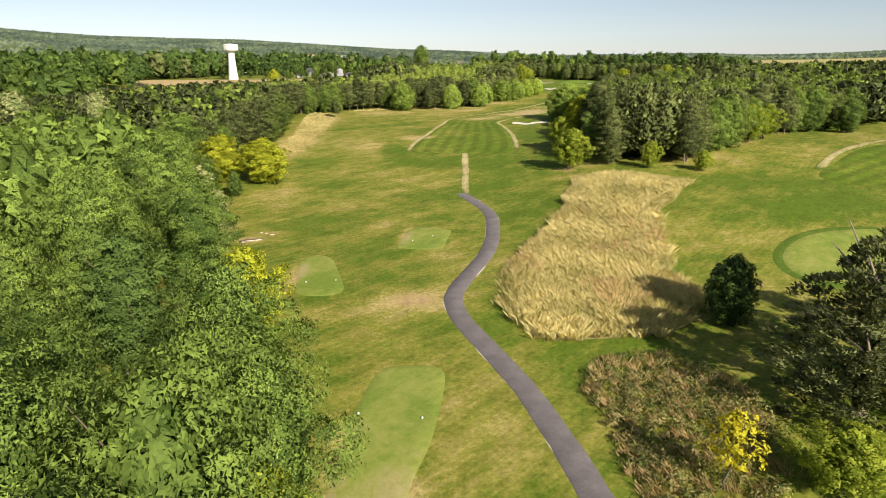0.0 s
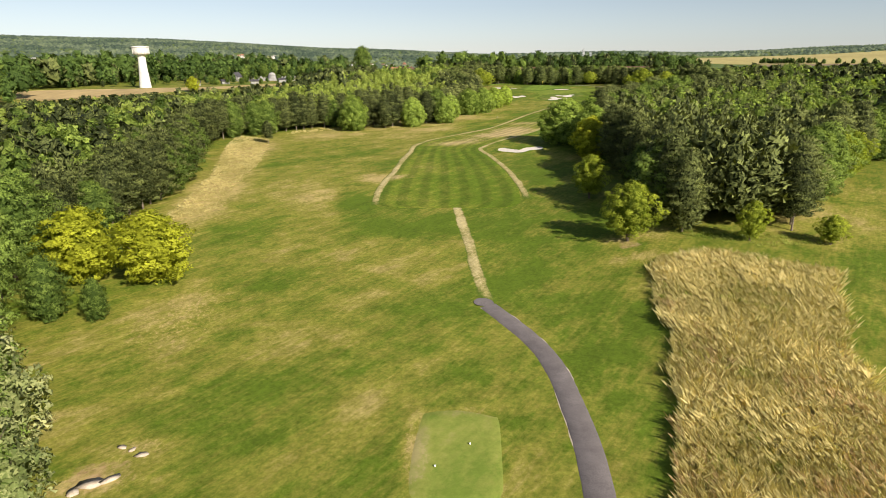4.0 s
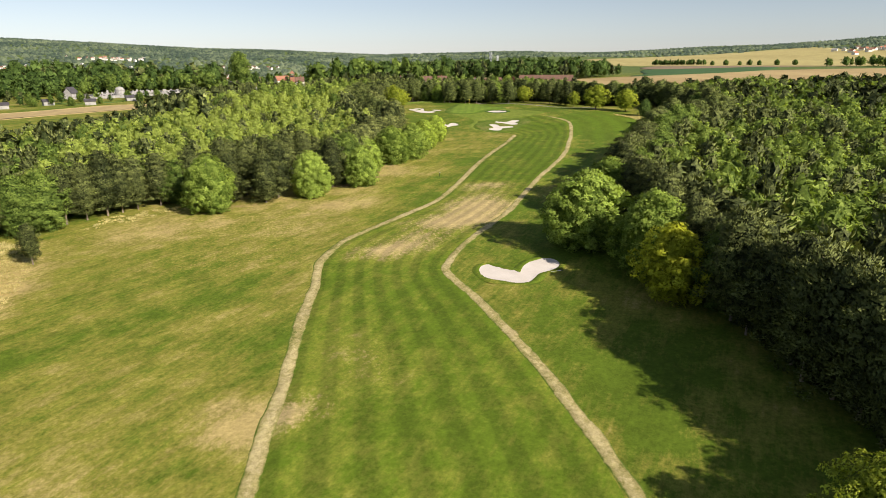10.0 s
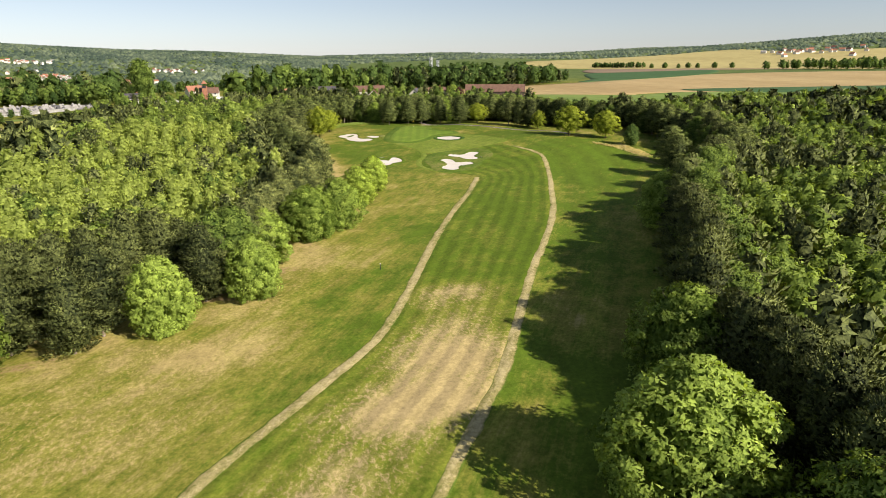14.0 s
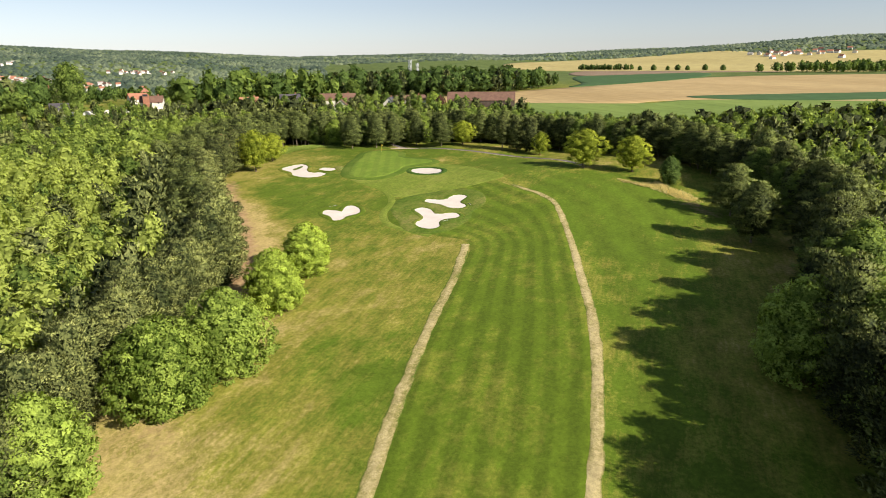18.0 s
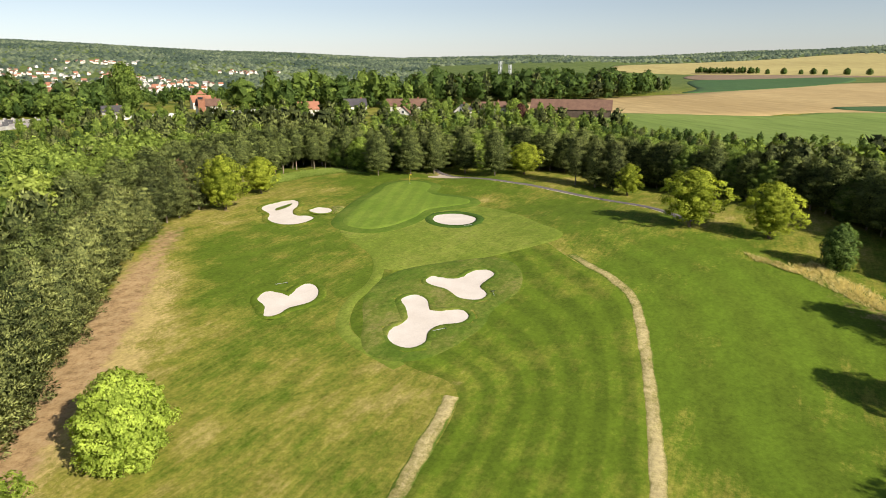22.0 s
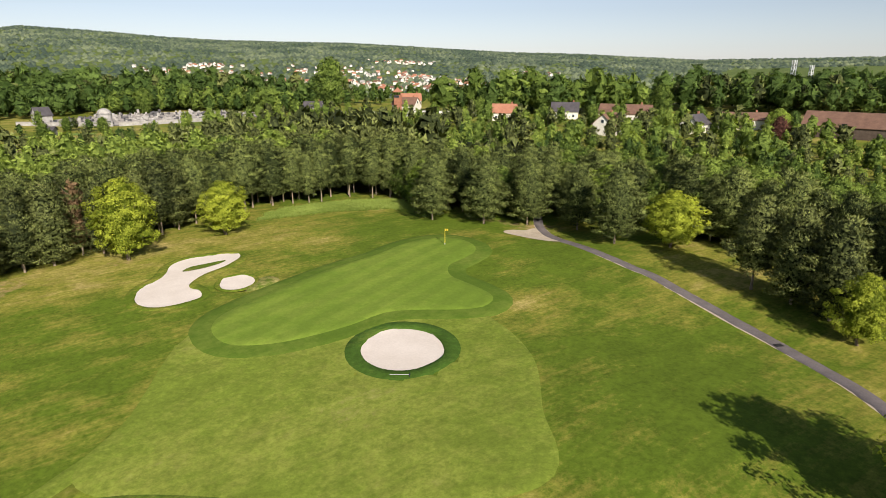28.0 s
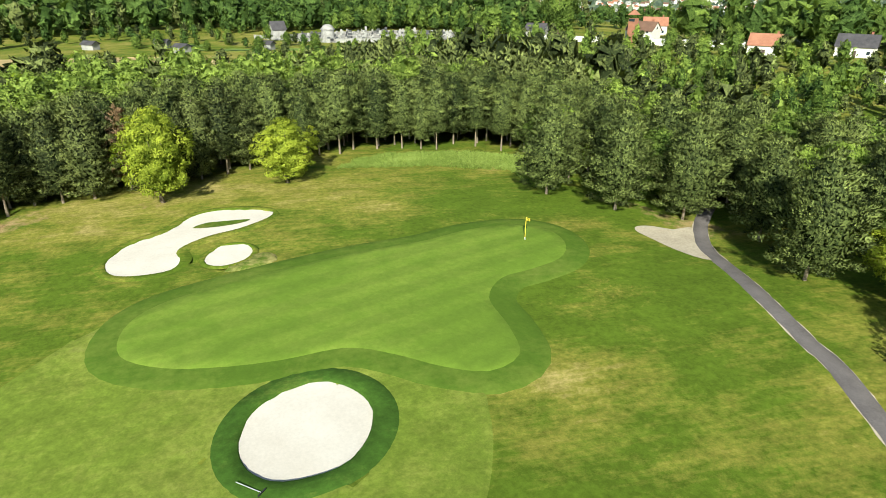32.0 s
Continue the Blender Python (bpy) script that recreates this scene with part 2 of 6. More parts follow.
SAND = two_tone("bunker_sand", (0.59, 0.52, 0.455), (0.67, 0.6, 0.535), 0.35, 0.95, 14.0, 0.2, 0.03, 0.1, mottle=(0.88, 1.08))
ASPHALT = two_tone("path_asphalt", (0.125, 0.108, 0.106), (0.185, 0.16, 0.157), 0.5, 0.85, 20.0, 0.25)
WHEAT = two_tone("ripe_wheat", (0.35, 0.25, 0.115), (0.44, 0.325, 0.155), 0.012, 0.95, 12.0, 0.3, 0.2, 0.1, (1, 0.25, 1), 30)
GOLD = two_tone("pale_gold_crop", (0.37, 0.305, 0.125), (0.45, 0.375, 0.155), 0.008, 0.95, 14.0, 0.3, 0.2, 0.1, (1, 0.3, 1), -20)
CROP = two_tone("green_crop", (0.14, 0.2, 0.045), (0.185, 0.245, 0.06), 0.02, 0.95, 12.0, 0.3, 0.2, 0.1, (1, 0.2, 1), 30)
DARK_CROP = two_tone("dark_green_crop", (0.045, 0.1, 0.03), (0.06, 0.115, 0.035), 0.02, 0.95)
PLOUGH = two_tone("brown_plough", (0.2, 0.14, 0.09), (0.27, 0.19, 0.12), 0.02, 0.95)
BARK = two_tone("bark", (0.1, 0.075, 0.05), (0.19, 0.15, 0.105), 1.5, 0.9, 5.0, 0.6, 0.05, 0.2, (1, 1, 0.25))
GRIT = two_tone("sandy_grit", (0.4, 0.33, 0.25), (0.52, 0.44, 0.34), 0.5, 0.95, 9.0, 0.3)
PINE_BARK = two_tone("pine_bark", (0.17, 0.13, 0.095), (0.34, 0.27, 0.2), 1.5, 0.9, 5.0, 0.6, 0.05, 0.2, (1, 1, 0.25))
LEAF_MID = leaf_material("leaf_mid_green", (0.05, 0.085, 0.014), (0.25, 0.33, 0.062), 0.25)
LEAF_ASH = leaf_material("leaf_feathery_green", (0.045, 0.082, 0.014), (0.31, 0.41, 0.078), 0.26, 2.5)
LEAF_LIGHT = leaf_material("leaf_light_green", (0.11, 0.16, 0.026), (0.4, 0.49, 0.1), 0.36)
LEAF_YOUNG = leaf_material("leaf_young_yellow_green", (0.215, 0.265, 0.052), (0.5, 0.57, 0.13), 0.44)
LEAF_LIME = leaf_material("leaf_bright_lime_green", (0.1, 0.155, 0.02), (0.47, 0.58, 0.115), 0.37, 1.5)
LEAF_LEMON = leaf_material("leaf_lemon_green", (0.19, 0.26, 0.032), (0.64, 0.75, 0.14), 0.44, 1.5)
LEAF_YELLOW = leaf_material("leaf_yellow_green", (0.11, 0.15, 0.011), (0.52, 0.57, 0.066), 0.38, 1.5)
LEAF_PALE = leaf_material("leaf_pale_cream_green", (0.16, 0.2, 0.06), (0.5, 0.5, 0.22), 0.25)
LEAF_DARK = leaf_material("leaf_dark_green", (0.032, 0.06, 0.012), (0.16, 0.235, 0.05), 0.2)
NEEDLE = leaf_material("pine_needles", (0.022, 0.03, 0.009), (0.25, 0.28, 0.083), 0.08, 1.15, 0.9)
# both far canopies have distance haze painted in, as a bluer, greyer green
HAZY_LEAF = leaf_material("hazy_far_wood_canopy", (0.06, 0.09, 0.058), (0.19, 0.225, 0.125), 0.0, 0.1, 0)
HAZY_LEAF_DARK = leaf_material("hazy_far_dark_wood_canopy", (0.048, 0.072, 0.052), (0.125, 0.155, 0.1), 0.0, 0.1, 0)
DRY_BLADE = leaf_material("dry_grass_blades", (0.36, 0.305, 0.11), (0.8, 0.68, 0.34), 0.32, 1.0, 0)
BROWN_BLADE = leaf_material("brown_grass_blades", (0.31, 0.215, 0.1), (0.66, 0.49, 0.27), 0.4, 1.0, 0)
GREEN_BLADE = leaf_material("green_grass_blades", (0.22, 0.27, 0.05), (0.5, 0.52, 0.15), 0.45, 1.0, 0)
BRIGHT_BLADE = leaf_material("bright_green_grass_blades", (0.2, 0.27, 0.05), (0.44, 0.52, 0.14), 0.45, 1.0, 0)
SCRUB = leaf_material("scrub_leaves", (0.06, 0.09, 0.02), (0.42, 0.37, 0.14), 0.3, 2.0)
LEAF_GOLD = leaf_material("leaf_bright_yellow", (0.4, 0.36, 0.02), (0.8, 0.7, 0.06), 0.45)
NEEDLE_BRIGHT = leaf_material("fresh_pine_needles", (0.022, 0.033, 0.009), (0.27, 0.315, 0.088), 0.1, 1.15, 0.9)
NEEDLE_OLIVE = leaf_material("olive_pine_needles", (0.03, 0.042, 0.012), (0.38, 0.41, 0.13), 0.1, 1.15, 0.9)
LEAF_AMBER = leaf_material("leaf_turning_yellow", (0.22, 0.24, 0.014), (0.64, 0.65, 0.06), 0.44, 1.5)
NEEDLE_DEAD = leaf_material("dead_brown_needles", (0.14, 0.09, 0.045), (0.34, 0.22, 0.12), 0.15)
LEAF_COPPER = leaf_material("leaf_copper_red", (0.06, 0.025, 0.02), (0.16, 0.07, 0.05), 0.2)
NEEDLE_OLD = leaf_material("old_pine_needles", (0.05, 0.062, 0.022), (0.27, 0.285, 0.105), 0.15, 1.6)
# ---- terrain ----
YS = np.array([-300, 0, 60, 95, 119, 160, 215, 260, 340, 395, 425, 470, 560, 700], float)
ZS = np.array([0, 0, 0.0, 0.3, 1.1, 3.9, 6.3, 7.6, 9.6, 12.6, 13.6, 13.2, 13.6, 13.8])
SLOPE = np.gradient(ZS, YS)
RIDGE_AZ = [-180, -90, -62, -55, -50, -44, -40, -36, -30, -25, -14, -5, 5, 10, 20, 30, 40, 48, 56, 70, 110, 180]
RIDGE_EL = [1.5, 1.2, 0.95, 1.05, 1.5, 2.42, 2.2, 1.82, 1.62, 1.55, 1.25, 0.66, 0.28, 0.15, 0.27, 0.15, 0.5, 0.86, 1.42, 1.5, 1.4, 1.5]


def smooth(a, b, v):
    s = np.clip((v - a) / (b - a), 0, 1)
    return s * s * (3 - 2 * s)


def near_height(x, y):
    """The golf course: a long gentle rise from the tees to the green."""
    y = np.clip(y, YS[0], YS[-1])
    i = np.clip(np.searchsorted(YS, y) - 1, 0, len(YS) - 2)
    d = YS[i + 1] - YS[i]
    s = (y - YS[i]) / d
    z = ((2 * s**3 - 3 * s**2 + 1) * ZS[i] + (s**3 - 2 * s**2 + s) * d * SLOPE[i]
         + (3 * s**2 - 2 * s**3) * ZS[i + 1] + (s**3 - s**2) * d * SLOPE[i + 1])
    cross = np.clip((x - (0.25 * y - 15)) / 45, -1, 1) * 1.1
    z = z + cross * np.clip((y - 60) / 90, 0, 1) * np.clip((400 - y) / 120, 0, 1)
    z = z + 2.4 * smooth(10, 44, x) * smooth(66, 108, y) * (1 - smooth(140, 200, y))
    z = z + 2.0 * smooth(84, 122, x) * smooth(325, 362, y) * (1 - smooth(378, 408, y))
    return z - 1.0 * np.exp(-((x - 104) / 11) ** 2 - ((y - 441) / 10) ** 2)


def ground_height(x, y):
    """The course, the valley with the town beyond it on one side, rising fields on the other, and the ridge all round."""
    x, y = np.asarray(x, float), np.asarray(y, float)
    dx, dy = x - 50, y - 250
    r, az = np.hypot(dx, dy), np.degrees(np.arctan2(dx, dy))
    top = 40 + 3200 * np.tan(np.radians(np.interp(az, RIDGE_AZ, RIDGE_EL)))
    left = 1 - smooth(8, 22, az)
    left = np.where(az < -120, 0, left)
    flat = near_height(x, y)
    marks = [0, 520, 900, 1500, 2200, 3200, 4700]
    levels = [flat, flat, 13 - 22 * left, 22 - 18 * left, 22 + (top - 22) * 0.5 - 8 * left, top, top - 40]
    far = levels[-1]
    for a, b, la, lb in zip(marks[:-1], marks[1:], levels[:-1], levels[1:]):
        far = np.where((r >= a) & (r < b), la + (lb - la) * smooth(a, b, r) * 0.5 + (lb - la) * np.clip((r - a) / (b - a), 0, 1) * 0.5, far)
    roll = np.sin(x / 210 + 1.3) * np.sin(y / 170 + 0.4) * 5 + np.sin(x / 90) * np.sin(y / 120) * 1.6
    return far + roll * smooth(600, 1500, r)


# ---- end of terrain ----


# ---- mesh helpers ----
def quick_mesh(name, verts, tris, mat, normals=None, **attrs):
    verts, tris = np.asarray(verts, np.float32), np.asarray(tris, np.int32)
    me = bpy.data.meshes.new(name)
    me.vertices.add(len(verts))
    me.vertices.foreach_set("co", verts.ravel())
    k = tris.shape[1]
    me.loops.add(tris.size)
    me.loops.foreach_set("vertex_index", tris.ravel())
    me.polygons.add(len(tris))
    me.polygons.foreach_set("loop_start", np.arange(0, tris.size, k, dtype=np.int32))
    for key, values in attrs.items():
        me.attributes.new(key, "FLOAT", "POINT").data.foreach_set("value", np.asarray(values, np.float32))
    if normals is not None:
        me.attributes.new("custom_normal", "FLOAT_VECTOR", "POINT").data.foreach_set("vector", np.asarray(normals, np.float32).ravel())
    me.materials.append(mat)
    me.update(calc_edges=True)
    return me


def part(name, mesh, parent=None, label="", at=None):
    ob = new(name, mesh)
    if parent is not None:
        ob.parent = parent
    if at is not None:
        ob.matrix_basis = at
    if label:
        ob["label"] = label
    return ob


def bm_mesh(name, bm, mat, shade=False):
    me = bpy.data.meshes.new(name)
    bm.to_mesh(me)
    bm.free()
    me.materials.append(mat)
    if shade:
        me.polygons.foreach_set("use_smooth", [True] * len(me.polygons))
    return me


def box_mesh(name, sx, sy, sz, mat, bevel=0.0, z0=0.0):
    bm = bmesh.new()
    bmesh.ops.create_cube(bm, size=1)
    for v in bm.verts:
        v.co = Vector((v.co.x * sx, v.co.y * sy, (v.co.z + 0.5) * sz + z0))
    if bevel:
        bmesh.ops.bevel(bm, geom=bm.edges[:], offset=bevel, segments=2, affect="EDGES", profile=0.6)
    return bm_mesh(name, bm, mat)


def spline(pts, closed=False, step=1.0):
    """A smooth line through the given points, at about even steps."""
    p = np.array(pts, float)
    n = len(p)
    out = []
    for i in range(n if closed else n - 1):
        q = [p[(i + k) % n] if closed else p[min(max(i + k, 0), n - 1)] for k in (-1, 0, 1, 2)]
        m = max(2, int(np.hypot(*(q[2][:2] - q[1][:2])) / step))
        for k in range(m):
            s = k / m
            out.append(0.5 * (2 * q[1] + (q[2] - q[0]) * s + (2 * q[0] - 5 * q[1] + 4 * q[2] - q[3]) * s**2 + (3 * q[1] - q[0] - 3 * q[2] + q[3]) * s**3))
    if not closed:
        out.append(p[-1])
    return np.array(out)


def inside(px, py, poly):
    hit = np.zeros(np.shape(px), bool)
    for (x0, y0), (x1, y1) in zip(poly, np.roll(poly, -1, 0)):
        if y0 != y1:
            hit ^= ((y0 > py) != (y1 > py)) & (px < (x1 - x0) * (py - y0) / (y1 - y0) + x0)
    return hit


def edge_distance(px, py, line, closed=True):
    best = np.full(np.shape(px), 1e9)
    ends = np.roll(line, -1, 0) if closed else line[1:]
    for (x0, y0), (x1, y1) in zip(line, ends):
        dx, dy = x1 - x0, y1 - y0
        s = np.clip(((px - x0) * dx + (py - y0) * dy) / (dx * dx + dy * dy + 1e-9), 0, 1)
        best = np.minimum(best, np.hypot(px - x0 - s * dx, py - y0 - s * dy))
    return best


# ---- outlines of the course, in plan ----
BUNKERS = {
    "fairway": [(24, 216.2), (25.4, 217.4), (26.5, 216), (27.4, 214.6), (28.5, 213.6), (28.9, 212.6), (30.2, 214.6), (32.4, 216.4), (35, 216.9), (36, 215.2), (35.3, 213.1), (33.5, 211.9), (31.4, 211.3), (29.9, 209.8), (28.6, 208.8), (27, 209), (25.4, 210.4), (23.9, 211.8), (23.4, 213.8)],
    "upper": [(81.6, 366.6), (82.8, 368.1), (84.8, 366.9), (86.9, 366.6), (89.1, 368.4), (91.4, 368.3), (91.9, 366.3), (90.2, 364.5), (88.7, 362.8), (88.8, 360), (87.2, 358.6), (84.9, 359.8), (83.9, 362.9), (82.2, 364.8)],
    "west": [(59.2, 360.1), (59.1, 363.2), (58.1, 365.6), (59.1, 367.7), (60.7, 367.3), (62.2, 365.8), (62.9, 367), (63.9, 368.9), (65.2, 369.2), (66.2, 367.4), (66, 364.6), (64.7, 362.8), (62.2, 361.8), (60.9, 360.2)],
    "large": [(73.7, 350.8), (74.4, 353), (76.7, 355), (77.2, 358.4), (77.1, 361.2), (79.2, 362.2), (80.4, 360.2), (80.2, 357.2), (81.6, 356.5), (84, 356.4), (84.7, 354.4), (83.2, 352.7), (80.4, 352.6), (78.7, 351.2), (77.8, 348.8), (75.9, 347.8), (74.4, 348.8)],
    "round": [(90.2, 391.6), (89, 393.9), (89.4, 396.8), (91.3, 398.5), (94.2, 398.3), (96.2, 396.4), (97, 393.7), (96.2, 391.7), (94.7, 390.3), (92.4, 390.2)],
    "small": [(67.1, 405), (66.3, 407.2), (67.7, 408.7), (69.6, 408.4), (70.7, 406.5), (70.1, 404.5), (68.4, 404)],
    "hooked": [(59.4, 400), (58.4, 402.6), (58.6, 405.9), (57, 410.2), (58.2, 413.2), (62.4, 416), (64, 414.9), (64.1, 411.2), (63.1, 407.6), (63.5, 404.2), (65.8, 403), (66.9, 401.3), (65.6, 399.1), (63.6, 397.8), (61.2, 398.2)],
}
BUNKERS = {k: spline(v, True, 0.55) for k, v in BUNKERS.items()}
GREEN_LINE = spline([(73.4, 393.6), (72.2, 397), (73.6, 402), (76, 408), (78.6, 413.4), (82, 419), (84, 424), (87, 428), (90.4, 429), (93.4, 427), (94.6, 423.6), (93.6, 420), (92.4, 417), (93.4, 413.4), (97, 410.6), (99.4, 408), (98.8, 405.2), (96, 403.8), (92.4, 403), (89, 401.6), (86.4, 398), (83.6, 395), (80.4, 392.6), (76.6, 391.6)], True, 0.8)
FAIR_L = [(-5.6, 161.6), (-9.2, 164.5), (-8.8, 172), (-7, 184), (-5.2, 191), (-2.6, 205), (0, 216.3), (1.9, 227), (6.2, 235.4), (10.9, 240.5), (18.6, 247.4), (28.6, 257.2), (36, 268.6), (45.6, 285.6), (58, 306), (68.6, 321.6), (78.2, 337), (74, 344), (69, 353), (70, 361), (74.6, 369), (76, 380), (72, 391)]
FAIR_R = [(13.6, 157.6), (18, 159.8), (20.2, 172), (20.7, 184), (20.7, 194), (20, 207), (19, 216), (20.6, 220.4), (25, 227.2), (32.6, 236.2), (38.6, 243), (45.6, 252.8), (57.2, 269.6), (69.2, 285.4), (79.5, 300.5), (90.9, 320.6), (98.8, 335.1), (106, 350.6), (106.9, 358.6), (106, 364), (105.2, 369), (104, 383), (100.4, 401)]


def offset_line(line, d):
    g = np.gradient(np.vstack([line[-2:], line, line[:2]]), axis=0)[2:-2]
    n = np.stack([g[:, 1], -g[:, 0]], 1) / (np.hypot(g[:, 0], g[:, 1])[:, None] + 1e-9)
    area = np.sum(line[:, 0] * np.roll(line[:, 1], -1) - np.roll(line[:, 0], -1) * line[:, 1])
    return line + n * d * (1 if area > 0 else -1)


def hgt(x, y):
    """The ground with its bunkers' hollows and raised lips and the crowned green."""
    x, y = np.asarray(x, float), np.asarray(y, float)
    z = ground_height(x, y)
    for line in BUNKERS.values():
        lo, hi = line.min(0) - 4, line.max(0) + 4
        near = (x > lo[0]) & (x < hi[0]) & (y > lo[1]) & (y < hi[1])
        if near.any():
            d = edge_distance(x[near], y[near], line)
            d = np.where(inside(x[near], y[near], line), d, -d)
            z[near] += 0.08 * np.exp(-((d + 0.5) / 1.0) ** 2) * (d < 0)
    near = (x > 66) & (x < 106) & (y > 386) & (y < 436)
    if near.any():
        d = edge_distance(x[near], y[near], GREEN_LINE)
        d = np.where(inside(x[near], y[near], GREEN_LINE), d, -d)
        z[near] += 0.22 * smooth(-3.0, 1.5, d)
    return z


# dry ground: x, y, radius across, radius along, amount
DRY = [(-14, 95, 26, 42, -0.14), (-3, 66, 5, 3.5, 0.95), (-30, 91, 3, 1.4, 1.2), (-28, 95, 2.4, 1, 0.9), (-12, 62, 8, 4, 0.5), (0, 81, 4, 5, 0.4), (-3, 33, 3, 2, 0.9), (-14, 90, 14, 8, 0.15), (-18.7, 75.5, 0.9, 6, 1.1), (-6, 91.5, 0.8, 4.5, 0.9), (-1.4, 97, 2.4, 0.6, 0.6), (-7.4, 33, 0.8, 9, 0.7),
       (-32, 120, 5, 10, 0.7), (-18, 128, 14, 18, 0.15), (-20, 172, 9, 12, 0.42), (-7, 186, 5, 3, 1.1), (-42, 180, 5, 24, 1.0), (-44, 222, 6, 20, 1.1),
       (-12, 232, 16, 9, 0.45), (-18, 252, 24, 8, 0.55), (-2, 246, 9, 5, 0.45), (6, 262, 14, 6, 0.6), (29, 136, 4, 2, 0.8), (26, 129, 4, 2, 0.5),
       (16, 275, 9, 6, 0.55), (22, 300, 6, 14, 0.7), (36, 318, 6, 14, 0.6), (42, 348, 5, 16, 1.0), (44, 372, 4, 16, 0.9), (46, 396, 5, 10, 0.1), (108, 411, 8, 10, 0.2), (28, 290, 8, 8, 0.35),
       (57, 392, 3, 5, 0.05), (70, 424, 7, 5, 0.4), (101, 421, 4, 5, 0.55), (104, 405, 5, 6, 0.35), (108, 392, 4, 6, 0.35), (84, 382, 4, 3, 0.3), (112, 383, 5, 2, 0.4),
       (52, 440, 3, 8, 0.1), (14, 100, 3, 12, -0.2), (10, 180, 7, 14, -0.25), (12, 138, 9, 22, -0.3), (-13.5, 170, 3.5, 9, -0.7), (0, 151, 12, 5, -0.4), (-30, 148, 6, 12, -0.3), (52, 378, 8, 12, -0.3), (8, 215, 1, 1, 0), (26, 150, 6, 14, -0.35), (28, 185, 7, 30, -0.5), (44, 250, 6, 30, -0.4), (72, 280, 10, 22, -0.4), (0, 300, 1, 1, 0), (120, 352, 14, 22, -0.7), (103, 318, 10, 22, -0.55), (60, 385, 10, 14, -0.2),
       (64, 352, 6, 8, -0.3), (60, 330, 8, 10, 0.1), (95, 383, 6, 8, -0.15), (120, 395, 8, 12, -0.25), (85, 415, 24, 24, -0.38), (114, 388, 10, 18, -0.62), (58, 368, 9, 12, -0.25), (56, 135, 22, 9, 0.2), (80, 152, 16, 6, 0.4), (60, 105, 30, 25, -0.25), (50, 78, 12, 6, 0.15), (55, 62, 10, 4, 0.55)]
# bare earth and needle litter: the same columns
BARE = [(27, 298, 4, 7, 0.5), (33, 316, 4, 10, 0.8), (38, 336, 4, 12, 0.95), (40, 356, 3.4, 14, 0.95), (41, 376, 3.2, 14, 0.8), (42, 396, 3.4, 10, 0.55), (12, 279, 6, 2.2, 0.75), (-12, 266, 8, 2, 0.6), (20, 287, 5, 2.5, 0.7),
        (42, 321.5, 3, 3, 0.6), (48.6, 333.5, 3, 3, 0.5), (134, 338, 5, 14, 0.5), (112, 296, 8, 6, 0.45), (-3.5, 66, 3.4, 2.4, 0.75), (3.2, 77.4, 2.2, 4, 0.5), (-30, 92, 2.6, 2.4, 0.7), (27.6, 133.5, 2.6, 1.6, 0.7), (-2.2, 30, 1.8, 2.6, 0.8), (102, 442, 5, 4, 0.5), (92, 443, 8, 2, 0.5), (49.6, 409.4, 2.4, 2, 0.6), (52, 446, 5, 3, 0.4)]
FAIR_DRY = [(42, 266, 8, 4, 1.1), (35, 249, 9, 7, 1.3), (29, 240, 10, 5, 0.7), (40, 257, 7, 4, 0.5), (25, 242, 8, 4, 0.85), (13, 229, 7, 4, 0.95), (20, 233, 6, 4, 0.85), (-6, 187, 5, 3, 1.1), (4, 194, 4, 6, 0.35), (58, 290, 5, 7, 0.25),
            (-4, 168, 3, 3, 0.3), (90, 383, 5, 3, 0.3), (104, 372, 4, 3, 0.3)]


def dryness(x, y, table):
    d = np.zeros(np.shape(x))
    for cx, cy, rx, ry, a in table:
        d += a * np.exp(-((x - cx) / rx) ** 2 - ((y - cy) / ry) ** 2)
    return d


# ---- ground: one sheet to the horizon ----
def spaced(lo, hi, step, far_lo, far_hi):
    mid = list(np.arange(lo, hi + 0.1, step))
    out, s, v = [], step, hi
    while v < far_hi:
        s = min(s * 1.1, 110)
        v += s
        out.append(v)
    back, s, v = [], step, lo
    while v > far_lo:
        s = min(s * 1.1, 110)
        v -= s
        back.append(v)
    return np.array(back[::-1] + mid + out)


gx, gy = spaced(-60, 160, 1.5, -4600, 4600), spaced(16, 460, 1.5, -2500, 4850)
GX, GY = np.meshgrid(gx, gy)
nx, ny = len(gx), len(gy)
px, py = GX.ravel(), GY.ravel()
idx = np.arange(nx * ny).reshape(ny, nx)
quads = np.stack([idx[:-1, :-1], idx[:-1, 1:], idx[1:, 1:], idx[1:, :-1]], -1).reshape(-1, 4)
deep = np.zeros(nx * ny, bool)
for line in BUNKERS.values():
    deep |= inside(px, py, line)
pz = hgt(px, py)
far_wood = smooth(520, 900, np.hypot(px - 50, py - 250))
quads = quads[~deep[quads].all(1)]
for line in BUNKERS.values():
    pz -= np.where(inside(px, py, line) | (edge_distance(px, py, line) < 0.45), 0.3, 0)
right_edge = spline(FAIR_R, False, 8.0)
mow_across, mow_mask = np.zeros(nx * ny), np.zeros(nx * ny)
sel = (px > 10) & (px < 150) & (py > 150) & (py < 420)
mow_across[sel] = edge_distance(px[sel], py[sel], right_edge, False)
side = np.interp(py, right_edge[:, 1], right_edge[:, 0])
mow_mask[sel] = ((px > side) * smooth(200, 260, py) * (1 - smooth(360, 395, py)) * (1 - smooth(20, 34, mow_across)))[sel]
mow_mask[sel] += 0.6 * ((px < side - 20) * smooth(150, 170, py) * (1 - smooth(300, 330, py)) * (1 - smooth(45, 60, mow_across)))[sel]
